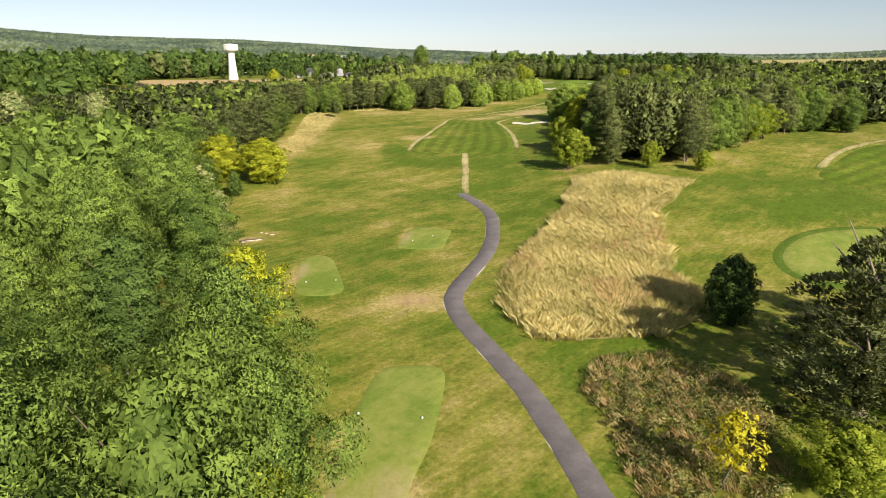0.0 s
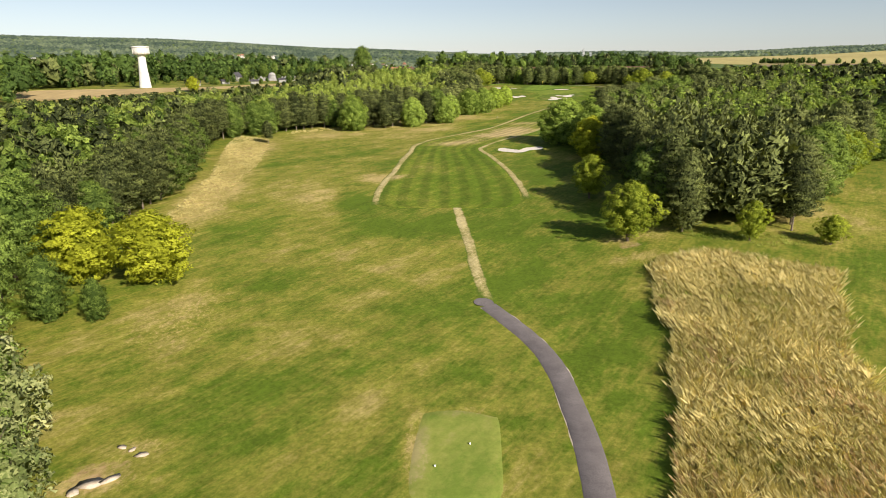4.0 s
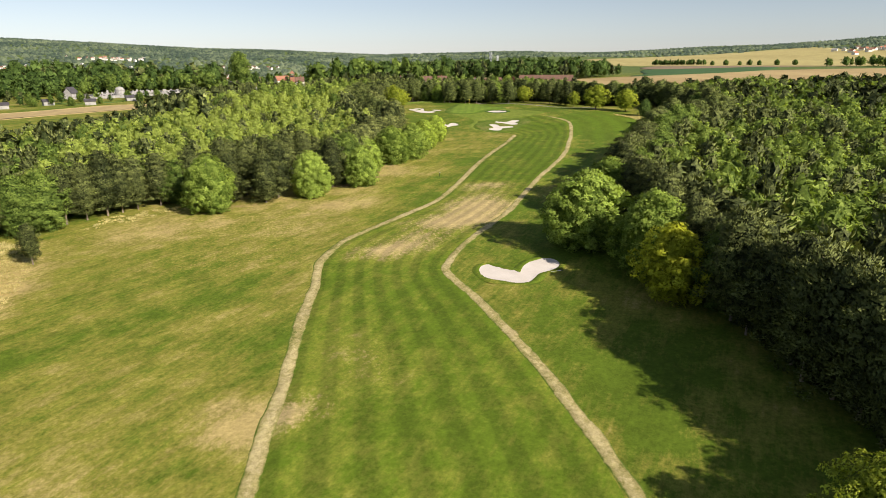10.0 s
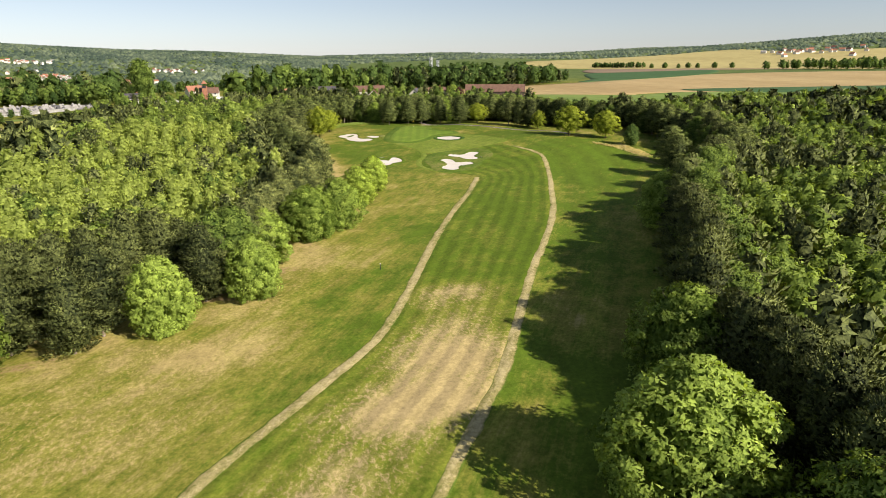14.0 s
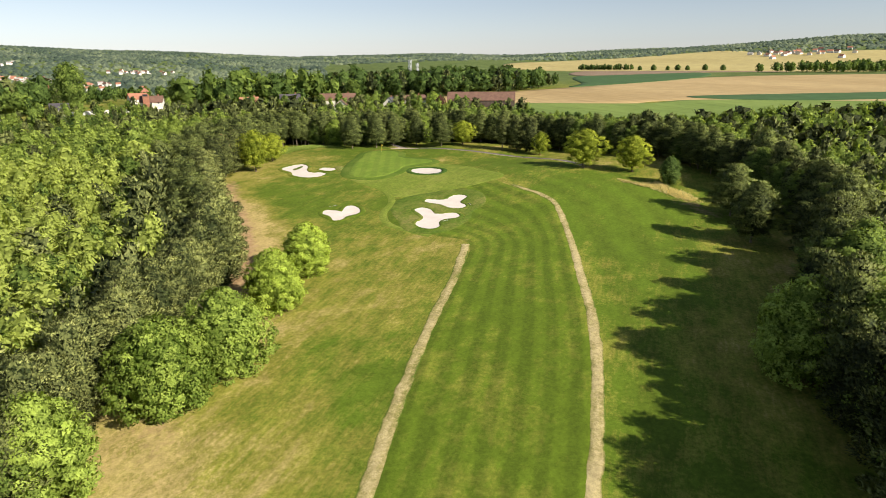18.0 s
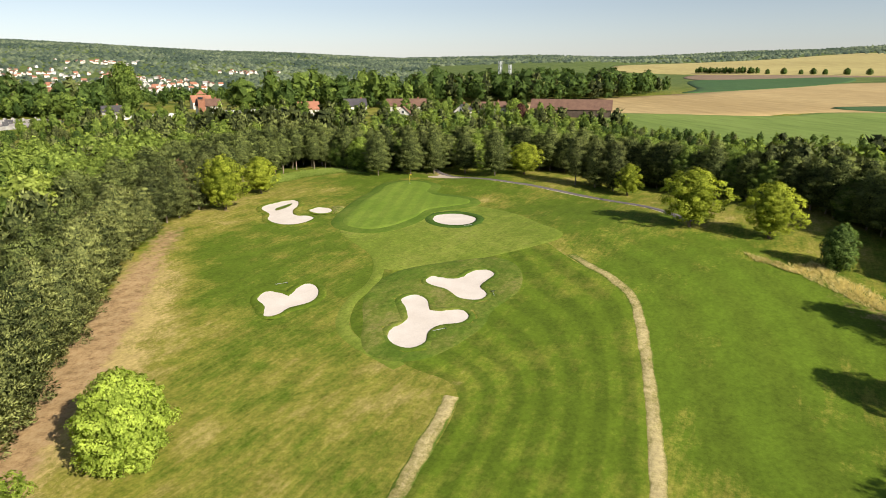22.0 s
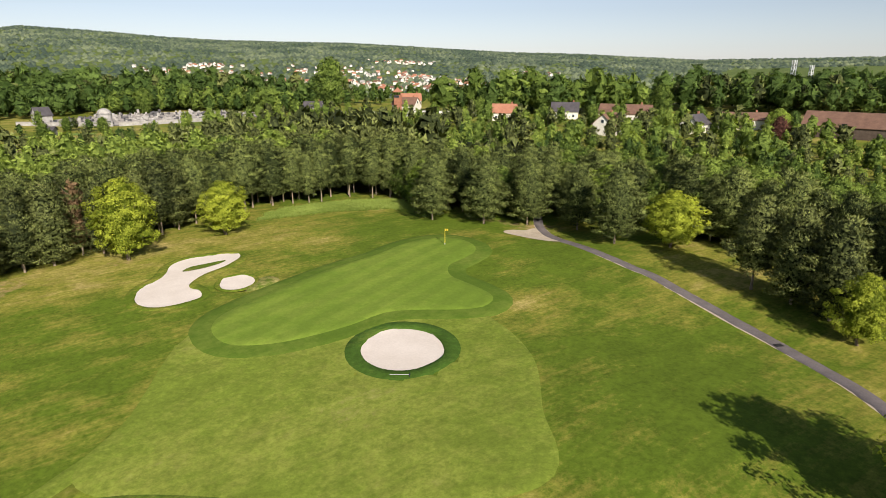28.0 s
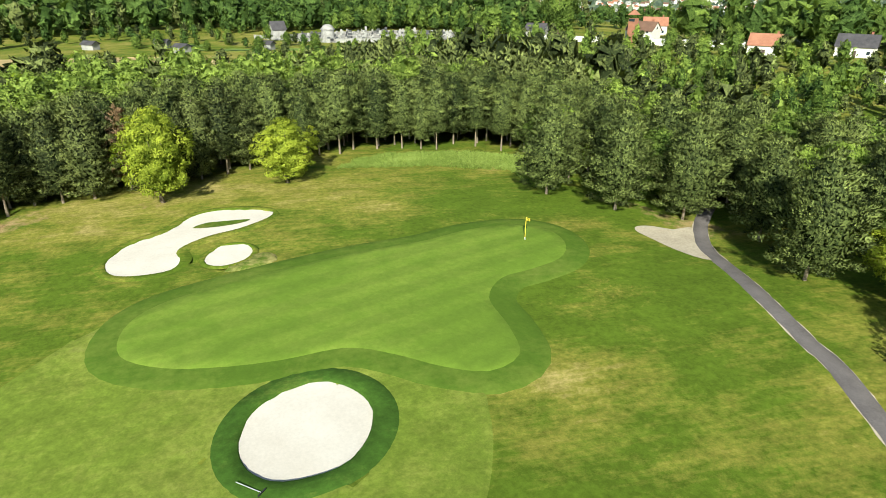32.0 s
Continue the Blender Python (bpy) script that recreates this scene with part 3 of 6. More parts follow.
ground = new("ground", quick_mesh("ground", np.stack([px, py, pz], 1), quads, ROUGH, dry=dryness(px, py, DRY), bare=dryness(px, py, BARE), wood=far_wood, across=mow_across, mown=mow_mask))
ground.data.polygons.foreach_set("use_smooth", [True] * len(quads))
tagged(ground, "dry summer rough grass with green and straw-coloured patches", "ground", kind="structure")


# ---- sheets laid on the ground ----
from mathutils.geometry import delaunay_2d_cdt


def under(x, y):
    """The ground, kept below the sand inside the bunkers."""
    z = hgt(x, y)
    for line in BUNKERS.values():
        z -= np.where(inside(x, y, line) | (edge_distance(x, y, line) < 0.45), 0.3, 0)
    return z


def sheet(name, line, mat, lift, step=1.2, table=None, across=None, label="", category="ground", height=under, parent=None):
    """A piece of turf or sand with the given outline, draped over the ground."""
    lo, hi = line.min(0), line.max(0)
    gx, gy = np.meshgrid(np.arange(lo[0], hi[0], step), np.arange(lo[1], hi[1], step))
    gx, gy = gx.ravel(), gy.ravel()
    ok = inside(gx, gy, line)
    gx, gy = gx[ok], gy[ok]
    ok = edge_distance(gx, gy, line) > step * 0.35
    pts = np.vstack([line, np.stack([gx[ok], gy[ok]], 1)])
    n = len(line)
    res = delaunay_2d_cdt([Vector(p) for p in pts], [(i, (i + 1) % n) for i in range(n)], [list(range(n))], 1, 1e-5)
    v = np.array([(p.x, p.y) for p in res[0]])
    tris = np.array([f for f in res[2] if len(f) == 3])
    a, b, c = v[tris[:, 0]], v[tris[:, 1]], v[tris[:, 2]]
    area = (b[:, 0] - a[:, 0]) * (c[:, 1] - a[:, 1]) - (b[:, 1] - a[:, 1]) * (c[:, 0] - a[:, 0])
    tris[area < 0] = tris[area < 0][:, ::-1]
    z = height(v[:, 0], v[:, 1]) + lift
    if height is under:
        # a sloping edge down into the turf below
        skirt, m = offset_line(line, 0.4), len(v)
        near = np.array([np.argmin(np.hypot(*(v - p).T)) for p in line])
        k = np.arange(n)
        j = (k + 1) % n
        tris = np.vstack([tris, np.stack([near[k], near[j], m + j], 1), np.stack([near[k], m + j, m + k], 1)])
        z = np.concatenate([z, height(skirt[:, 0], skirt[:, 1]) - 0.08])
        v = np.vstack([v, skirt])
    me = quick_mesh(name, np.column_stack([v, z]), tris, mat, dry=dryness(v[:, 0], v[:, 1], table) if table else np.zeros(len(v)),
                    across=across(v[:, 0], v[:, 1]) if across else np.zeros(len(v)))
    me.polygons.foreach_set("use_smooth", [True] * len(tris))
    ob = part(name, me, parent)
    return ob if parent else tagged(ob, label, category, kind="structure")


def ribbon(name, pts, width, mat, lift, wobble=0.0, step=0.8, label="", category="path", crown=0.0, seed=0, fade=0.0):
    rnd = random.Random(seed)
    line = spline(pts, False, step)
    g = np.gradient(line, axis=0)
    n = np.stack([g[:, 1], -g[:, 0]], 1) / np.hypot(g[:, 0], g[:, 1])[:, None]
    rows, dry_list, wl, wr = [], [], 0.0, 0.0
    for i, (p, q) in enumerate(zip(line, n)):
        wl, wr = 0.6 * wl + rnd.uniform(-wobble, wobble), 0.6 * wr + rnd.uniform(-wobble, wobble)
        for k, s in enumerate((-1, -0.66, 0, 0.66, 1) if mat is STRAW else (-1, -0.88, 0, 0.88, 1) if mat is ASPHALT else (-1, -0.7, 0, 0.7, 1)):
            w = width / 2 * s + (wl if s < 0 else wr) * abs(s)
            rows.append((*(p + q * w), (-0.01 if mat is STRAW else -0.05) if abs(s) == 1 else lift + crown * (1 - s * s)))
            along = min(1.0, (len(line) - 1 - i) * step / fade) if fade else 1.0
            dry_list.append(((-0.75, 0.3, 0.62, 0.3, -0.75)[k] - 0.9 * (1 - along) - 0.8 * max(0.0, 1 - i * step / 5)) if mat is STRAW else -0.2)
    v = np.array(rows)
    v[:, 2] += hgt(v[:, 0], v[:, 1])
    k = np.arange(len(line) - 1)[:, None] * 5 + np.arange(4)[None]
    k = k.ravel()
    me = quick_mesh(name, v, np.stack([k, k + 1, k + 6, k + 5], 1)[:, ::-1], mat, dry=np.array(dry_list))
    return tagged(part(name, me), label, category, kind="structure")


left, right = spline(FAIR_L, False, 2.0), spline(FAIR_R, False, 2.0)
SIDE = [spline(np.column_stack([FAIR_L, FAIR_R]), False, 1.4)][0]
cols = np.linspace(0, 1, 25)
grid = SIDE[:, None, :2] * (1 - cols[None, :, None]) + SIDE[:, None, 2:] * cols[None, :, None]
span = np.hypot(*(SIDE[:, :2] - SIDE[:, 2:]).T)
across = (cols[None] - 0.5) * 26.0 + 0 * span[:, None]
rows_n, cols_n = grid.shape[:2]
v = grid.reshape(-1, 2)
fi = np.arange(rows_n * cols_n).reshape(rows_n, cols_n)
fq = np.stack([fi[:-1, :-1], fi[:-1, 1:], fi[1:, 1:], fi[1:, :-1]], -1).reshape(-1, 4)
SURROUND = spline([(70.6, 349), (71.4, 356), (72.6, 363.4), (77.6, 370.6), (86, 373), (94, 372.4), (96, 367), (93.5, 360), (88, 355), (85, 350.5), (78, 345.4), (73, 345.6)], True, 1.0)
fair_hole = inside(v[:, 0], v[:, 1], offset_line(SURROUND, -1.0))
fair_rim = np.zeros((rows_n, cols_n))
fair_rim[0, :] = fair_rim[-1, :] = fair_rim[:, 0] = fair_rim[:, -1] = 1
fair_rim = fair_rim.ravel()
for key in ("upper", "large"):
    fair_hole |= inside(v[:, 0], v[:, 1], BUNKERS[key])
fq = fq[~fair_hole[fq].all(1)]
fairway = tagged(new("fairway", quick_mesh("fairway", np.column_stack([v, under(v[:, 0], v[:, 1]) + 0.04 - 0.1 * fair_rim]), fq, FAIRWAY, dry=dryness(v[:, 0], v[:, 1], FAIR_DRY), across=across.ravel())),
                 "closely mown fairway turf with light and dark mowing stripes", "fairway", kind="structure")
fairway.data.polygons.foreach_set("use_smooth", [True] * len(fq))

# apron, collar and green
APRON_LINE = spline([(77, 372), (75, 380), (71.5, 391), (73, 396), (80, 398), (96, 404), (100.6, 402), (104.8, 395), (106.4, 386), (107, 377), (92, 373)], True, 1.2)
sheet("apron", APRON_LINE, APRON, 0.06, 1.3, FAIR_DRY, label="pale mown approach turf in front of the green", category="fairway")
sheet("green_collar", offset_line(GREEN_LINE, 2.1), COLLAR, 0.09, 1.1, label="darker ring of longer turf round the putting green", category="fringe")
sheet("putting_green", GREEN_LINE, GREEN, 0.12, 1.1, across=lambda x, y: x * 0.94 - y * 0.34, label="smooth bright putting green with faint mowing stripes", category="green")
sheet("bunker_surround", SURROUND, LIP, 0.07, 0.9, label="island of longer grass round two bunkers", category="rough")


def rim(line, width, mat, label, lift=0.0):
    """A ring of turf round a bunker that ends in a short drop down to the sand."""
    n = len(line)
    def eased(d, times):
        p = offset_line(line, d)
        for _ in range(times):
            p = 0.5 * p + 0.25 * (np.roll(p, 1, 0) + np.roll(p, -1, 0))
        return p
    loops = [(eased(width + 0.2, 5), -0.08), (eased(width, 5), 0.02), (eased(width * 0.55, 2), 0.05), (offset_line(line, 0.12), 0.08), (line, 0.06), (offset_line(line, -0.06), -0.05), (offset_line(line, -0.1), -0.3)]
    v = np.concatenate([np.column_stack([p, hgt(p[:, 0], p[:, 1]) + z + (lift if i < 4 else 0)]) for i, (p, z) in enumerate(loops)])
    k = np.concatenate([np.stack([np.arange(n) + i * n, (np.arange(n) + 1) % n + i * n, (np.arange(n) + 1) % n + (i + 1) * n, np.arange(n) + (i + 1) * n], 1) for i in range(len(loops) - 1)])
    area = np.sum(line[:, 0] * np.roll(line[:, 1], -1) - np.roll(line[:, 0], -1) * line[:, 1])
    me = quick_mesh("bunker_edge", v, k if area > 0 else k[:, ::-1], mat, dry=dryness(v[:, 0], v[:, 1], DRY) - 0.15, across=np.zeros(len(v)))
    me.polygons.foreach_set("use_smooth", [True] * len(k))
    return tagged(part("bunker_edge", me), label, "fringe", kind="structure")


for key, line in BUNKERS.items():
    rim(line, {"round": 1.65, "small": 0.7}.get(key, 1.1), RING if key == "round" else LIP if key in ("upper", "large") else ROUGH, "dark grass ring round the round bunker" if key == "round" else "uneven grass lip round a sand bunker", 0.06 if key == "round" else 0.0)
    sheet("sand_bunker", line, SAND, 0.0, 0.7, height=hgt, label={"round": "round bunker of pale raked sand inside a dark grass ring", "small": "small oval bunker of white sand beside the green", "hooked": "hook-shaped white sand bunker with a grass spit"}.get(key, "lobed bunker of pale pink-white sand with a grass lip"), category="bunker")
sheet("worn_turf", spline([(70.8, 407.6), (71.6, 408.8), (73, 408.2), (72.6, 406.4), (71.6, 404.6), (70.9, 404.8)], True, 0.5), STRAW, 0.16, 0.5, label="worn sandy turf beside the small bunker", category="ground")
sheet("grass_spit", spline([(59.9, 408.2), (59.8, 409.8), (61, 411.3), (62.8, 413.2), (62.8, 411.9), (61.6, 409.8)], True, 0.4), LIP, 0.06, 0.5, height=hgt, label="narrow tongue of grass in the hooked bunker", category="rough")

ribbon("mown_ring", FAIR_L[17:], 2.0, APRON, 0.05, 0.08, label="paler mown ring round the bunkers", category="fairway", seed=9)

# tees
for line, lab in (([(-17.1, 68.3), (-18.4, 74), (-19.5, 80.2), (-18.9, 82.6), (-17.5, 83.2), (-15.7, 81.8), (-13.8, 76), (-12.2, 70.2), (-12.6, 68.4), (-14.2, 67.7)], "small mown tee with a rounded edge"),
                  ([(-6.5, 87.4), (-6.1, 91.5), (-5, 96.4), (-4.4, 97.2), (-1.9, 97.2), (0.7, 96), (1.1, 95.2), (0.4, 90.3), (-0.2, 86.9), (-0.9, 86.2), (-3.3, 86), (-5.8, 86.6)], "small mown tee turned across the slope"),
                  ([(-8, 22), (-7.2, 34), (-7, 41), (-5.6, 49), (-3.6, 50), (-0.8, 50), (0, 47.6), (-1, 39), (-2.4, 33), (-3.6, 22)], "long mown tee with worn turf at its front"),
                  ):
    sheet("tee", spline(line, True, 0.8), TEE, 0.06, 1.0, DRY, label=lab, category="tee")

# straw strips, cart paths, the second hole beside the course
ribbon("straw_strip", [(4.6, 120.5), (4.7, 128), (5.1, 138), (5.4, 150), (5.6, 160.5)], 1.95, STRAW, 0.035, 0.14, label="straight straw-coloured strip of killed turf", seed=1)
ribbon("straw_strip", FAIR_L[1:17], 1.75, STRAW, 0.055, 0.12, label="curving straw-coloured strip along the fairway edge", seed=2)
ribbon("straw_strip", [(19.4, 162), *FAIR_R[2:21]], 1.65, STRAW, 0.055, 0.12, fade=5, label="curving straw-coloured strip along the fairway edge", seed=3)
ribbon("straw_strip", [(78.2, 127.3), (88.6, 140), (101.2, 151), (113, 159)], 2.3, STRAW, 0.08, 0.2, label="straw-coloured strip beside the neighbouring fairway", seed=4)
sheet("neighbour_fairway", spline([(75, 119), (86, 134), (104, 150), (132, 162), (145, 144), (125, 120), (95, 108)], True, 2.0), FAIRWAY, 0.03, 2.0, across=lambda x, y: x * 0.6 - y * 0.8, label="mown fairway of the neighbouring hole", category="fairway")
sheet("neighbour_collar", offset_line(spline([(45, 75), (46.6, 80.4), (51.6, 85.8), (58, 89), (66, 89.4), (68, 84), (62, 77.6), (53.4, 72), (47, 71.2)], True, 1.4), 1.2), COLLAR, 0.05, 1.4, label="longer turf round the neighbouring green", category="fringe")
sheet("neighbour_green", spline([(45, 75), (46.6, 80.4), (51.6, 85.8), (58, 89), (66, 89.4), (68, 84), (62, 77.6), (53.4, 72), (47, 71.2)], True, 1.4), TEE, 0.09, 1.4, across=lambda x, y: x * 0.5 + y * 0.85, label="pale putting green of the neighbouring hole", category="green")
TEE_PATH = [(12.4, 22), (10.3, 30), (8.6, 39), (6.9, 46.3), (4.5, 53.4), (2.2, 60), (1.25, 64.7), (1.35, 68), (2.2, 71.6), (4.0, 77), (5.9, 82.8), (7.4, 90), (8.1, 97), (8.4, 103), (7.9, 108.3), (6.2, 114), (4.4, 118.8)]
ribbon("path_verge", TEE_PATH, 2.6, GRIT, 0.045, 0.12, label="worn sandy edges of the winding path", category="verge", seed=10)
ribbon("cart_path", TEE_PATH, 2.35, ASPHALT, 0.07, 0.04, label="winding grey asphalt cart path", crown=0.03, seed=5)
sheet("path_end", spline([(4.9, 118.6), (5.2, 119.8), (4.6, 120.8), (3.4, 121), (2.8, 120), (3.2, 119)], True, 0.4), ASPHALT, 0.085, 0.6, height=hgt, label="rounded end of the asphalt path", category="path")
WOOD_PATH = [(132.2, 378), (132, 387), (131.2, 392.6), (129.6, 397.4), (126.6, 403.9), (122.1, 411.4), (117.4, 419.3), (115.3, 421.6), (110.8, 427.6), (106.2, 433.6), (104, 437), (101.9, 443), (101.2, 449)]
ribbon("path_verge", WOOD_PATH, 1.85, GRIT, 0.045, 0.1, label="worn sandy edges of the path along the wood", category="verge", seed=12)
ribbon("cart_path", WOOD_PATH, 1.6, ASPHALT, 0.07, 0.05, label="grey asphalt cart path along the wood", crown=0.03, seed=6)
sheet("worn_ground", spline([(97.2, 436), (99.4, 434.9), (102, 433.6), (105, 432.8), (106.4, 434), (104.2, 438.4), (103, 441.6), (101, 441.6), (100, 439.7), (98, 438.9), (96.8, 437.5)], True, 0.8), GRIT, 0.05, 0.8, height=hgt, label="bare sandy earth where the path meets the wood", category="ground")


# ---- trees ----
def unit(a):
    return a / (np.linalg.norm(a, axis=-1, keepdims=True) + 1e-9)


def cards(rng, centre, out, length, width, tilt=0.55, along=None, one=False):
    """Pointed leaf sprays of one or two triangles, facing roughly outwards, with rounded shading normals."""
    n = len(centre)
    nrm = unit(out + rng.normal(0, tilt, (n, 3)))
    u = unit(np.cross(nrm, rng.normal(0, 1, (n, 3)))) if along is None else unit(along + rng.normal(0, 0.35, (n, 3)))
    w = unit(np.cross(nrm, u))
    le, wi = length * rng.uniform(0.6, 1.3, (n, 1)), width * rng.uniform(0.6, 1.3, (n, 1))
    soft = unit(unit(out) + nrm * 0.22)
    k = np.arange(n)[:, None]
    if one:
        v = np.stack([centre - u * le * 0.45 - w * wi * 0.55, centre + u * le * 0.6, centre - u * le * 0.3 + w * wi * 0.6], 1).reshape(-1, 3)
        return v, k * 3 + [0, 1, 2], np.repeat(soft, 3, 0)
    v = np.stack([centre - u * le / 2, centre - w * wi / 2 - u * le * 0.1, centre + u * le / 2, centre + w * wi / 2 - u * le * 0.1], 1).reshape(-1, 3)
    return v, np.concatenate([k * 4 + [0, 1, 2], k * 4 + [0, 2, 3]], 0), np.repeat(soft, 4, 0)


bm = bmesh.new()
bmesh.ops.create_icosphere(bm, subdivisions=1, radius=1)
ICO_V, ICO_T = np.array([v.co[:] for v in bm.verts]), np.array([[v.index for v in f.verts] for f in bm.faces])
bm.free()
OCT_V = np.array([(1, 0, 0), (0, 1, 0), (-1, 0, 0), (0, -1, 0), (0, 0, 1), (0, 0, -1)], float)
OCT_T = np.array([(0, 1, 4), (1, 2, 4), (2, 3, 4), (3, 0, 4), (1, 0, 5), (2, 1, 5), (3, 2, 5), (0, 3, 5)])


def gather(pieces):
    vs, ts, tones, ns, k = [], [], [], [], 0
    for v, t, tone, n in pieces:
        vs.append(v), ts.append(t + k), tones.append(np.broadcast_to(tone, len(v))), ns.append(n)
        k += len(v)
    return np.concatenate(vs), np.concatenate(ts), np.concatenate(tones), np.concatenate(ns)


PROFILES = {"egg": ((0, 0.15, 0.35, 0.6, 0.8, 0.93, 1), (0.55, 0.88, 1, 0.9, 0.66, 0.38, 0.1)), "dome": ((0, 0.2, 0.45, 0.7, 0.88, 1), (0.5, 0.88, 1, 0.86, 0.56, 0.15)),
            "cone": ((0, 0.12, 0.35, 0.6, 0.8, 0.93, 1), (0.72, 0.98, 1, 0.86, 0.62, 0.36, 0.12)), "pinehead": ((0, 0.12, 0.35, 0.6, 0.8, 0.93, 1), (0.6, 0.92, 1, 0.92, 0.74, 0.5, 0.2)), "high": ((0, 0.2, 0.45, 0.7, 0.88, 1), (0.45, 0.85, 1, 0.82, 0.5, 0.12)),
            "spire": ((0, 0.2, 0.42, 0.7, 0.88, 1), (0.5, 0.88, 1, 0.8, 0.5, 0.14)), "spread": ((0, 0.2, 0.45, 0.72, 0.9, 1), (0.38, 0.78, 1, 0.9, 0.58, 0.2))}


def tufted(seed, high, wide, tufts, per, leaf, tuft, clear, shape, rough=0.16, squash=0.7, rise=0.5, core=0.7, slim=0.62, needles=False, rings=6, sides=8):
    """A crown of tufts of leaf sprays set round a solid heart, both with shade painted into their tones; shape names
    its outline, rough how far the tufts stray from it.
    """
    rng = np.random.default_rng(seed)
    z0 = high * clear
    table = PROFILES[shape]
    s = np.linspace(0, 1, 400)
    weight = np.cumsum(np.interp(s, *table) + 0.12)
    s = np.interp((np.arange(tufts) + rng.uniform(0.2, 0.8, tufts)) / tufts * weight[-1], weight, s)
    a = np.arange(tufts) * 2.39996 + rng.normal(0, 0.25, tufts)
    sway = rng.uniform(0, 6.28, 3)
    reach = np.interp(s, *table) * wide * rng.uniform(1 - rough, 1 + rough * 0.6, tufts) * (1 + 0.1 * np.sin(2 * a + sway[0]) + 0.09 * np.sin(3 * a + 5 * s + sway[1]))
    size = tuft * rng.uniform(0.7, 1.35, tufts)
    reach = np.maximum(reach - size * 0.5, 0.0)
    c = np.stack([np.cos(a) * reach, np.sin(a) * reach, z0 + s * (high - z0) - size * squash * 0.6], 1)
    out = unit(np.stack([np.cos(a), np.sin(a), (s - 0.42) * 1.6], 1))
    own = rng.normal(0, 0.26 if needles else 0.19, tufts)
    k = np.repeat(np.arange(tufts), per)
    d = unit(rng.normal(0, 1, (len(k), 3)) + 0.8 * out[k] + [0, 0, 0.25])
    p = c[k] + d * size[k, None] * rng.uniform(0.55, 1.12, (len(k), 1)) * [1, 1, squash]
    v, t, n = cards(rng, p, unit(d * (1.1 if needles else 0.75) + out[k] * (0.3 if needles else 0.45) + [0, 0, rise]), leaf * (1.25 if needles else 1), leaf * (0.5 if needles else slim), 0.6, (out[k] * 0.6 + d * 0.5 + [0, 0, 0.6]) if needles else None, True)
    # painted light: sprays get paler towards the top and where they face up
    lit_tone = 0.34 + 0.2 * s[k] + own[k] + 0.14 * d[:, 2] + rng.normal(0, 0.06, len(k))
    pieces = [(v, t, np.repeat(np.clip(lit_tone, 0.05, 1), 3), n)]
    # inner foliage behind the tufts, its shade painted in as a deeper green
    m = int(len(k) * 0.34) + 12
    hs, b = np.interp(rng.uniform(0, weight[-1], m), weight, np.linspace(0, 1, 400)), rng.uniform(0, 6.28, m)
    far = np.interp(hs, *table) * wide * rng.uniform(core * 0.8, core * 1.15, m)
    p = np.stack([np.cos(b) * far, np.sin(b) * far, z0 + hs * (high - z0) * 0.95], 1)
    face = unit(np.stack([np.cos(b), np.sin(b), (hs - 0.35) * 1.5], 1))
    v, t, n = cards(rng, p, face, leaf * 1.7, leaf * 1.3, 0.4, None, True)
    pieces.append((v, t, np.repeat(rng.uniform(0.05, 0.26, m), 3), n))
    core *= 0.72
    h = np.linspace(0.02, 0.97, rings)
    ang = np.arange(sides) * 2 * math.pi / sides
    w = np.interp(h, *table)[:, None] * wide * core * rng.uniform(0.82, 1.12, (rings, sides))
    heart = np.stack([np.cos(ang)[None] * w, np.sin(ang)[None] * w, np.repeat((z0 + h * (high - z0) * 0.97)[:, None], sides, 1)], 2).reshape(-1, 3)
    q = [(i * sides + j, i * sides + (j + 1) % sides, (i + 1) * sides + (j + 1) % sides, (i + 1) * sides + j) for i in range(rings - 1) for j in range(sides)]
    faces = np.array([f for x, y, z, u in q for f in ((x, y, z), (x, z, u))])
    # the heart takes the darkest tone, so painted shade fills gaps between tufts
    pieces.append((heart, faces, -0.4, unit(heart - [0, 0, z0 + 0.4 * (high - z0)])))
    return gather(pieces)


def stem(seed, high, thick, limbs=5, lean=0.25, top=0.75, sides=7):
    """A tapered, slightly bent trunk with rising limbs."""
    rng = np.random.default_rng(seed)
    pieces = []

    def tube(pts, rads):
        k = len(pts)
        ang = np.arange(sides) * 2 * math.pi / sides
        ring = np.stack([np.cos(ang), np.sin(ang), 0 * ang], 1)
        v = np.concatenate([np.array(p) + ring * r for p, r in zip(pts, rads)])
        t = []
        for i in range(k - 1):
            for j in range(sides):
                a, b = i * sides + j, i * sides + (j + 1) % sides
                t += [[a, b, b + sides], [a, b + sides, a + sides]]
        pieces.append((v, np.array(t), 0.5, np.tile(ring, (k, 1))))
    hs = np.linspace(-0.2, high * top, 6)
    bend = np.cumsum(rng.normal(0, lean, (6, 2)), 0) * 0.5
    bend[0] = 0
    pts = [(bend[i, 0], bend[i, 1], hs[i]) for i in range(6)]
    tube(pts, [thick * (1.35 if i == 0 else 1 - 0.15 * i) for i in range(6)])
    for i in range(limbs):
        k = 2 + i % 3
        a = i * 2.4 + rng.uniform(-0.3, 0.3)
        b = np.array(pts[k])
        r = high * rng.uniform(0.16, 0.26)
        tube([b, b + [math.cos(a) * r * 0.5, math.sin(a) * r * 0.5, r * 0.5], b + [math.cos(a) * r, math.sin(a) * r, r * 1.2]], [thick * 0.42, thick * 0.28, thick * 0.08])
    return gather(pieces)


TREE_KINDS = {}


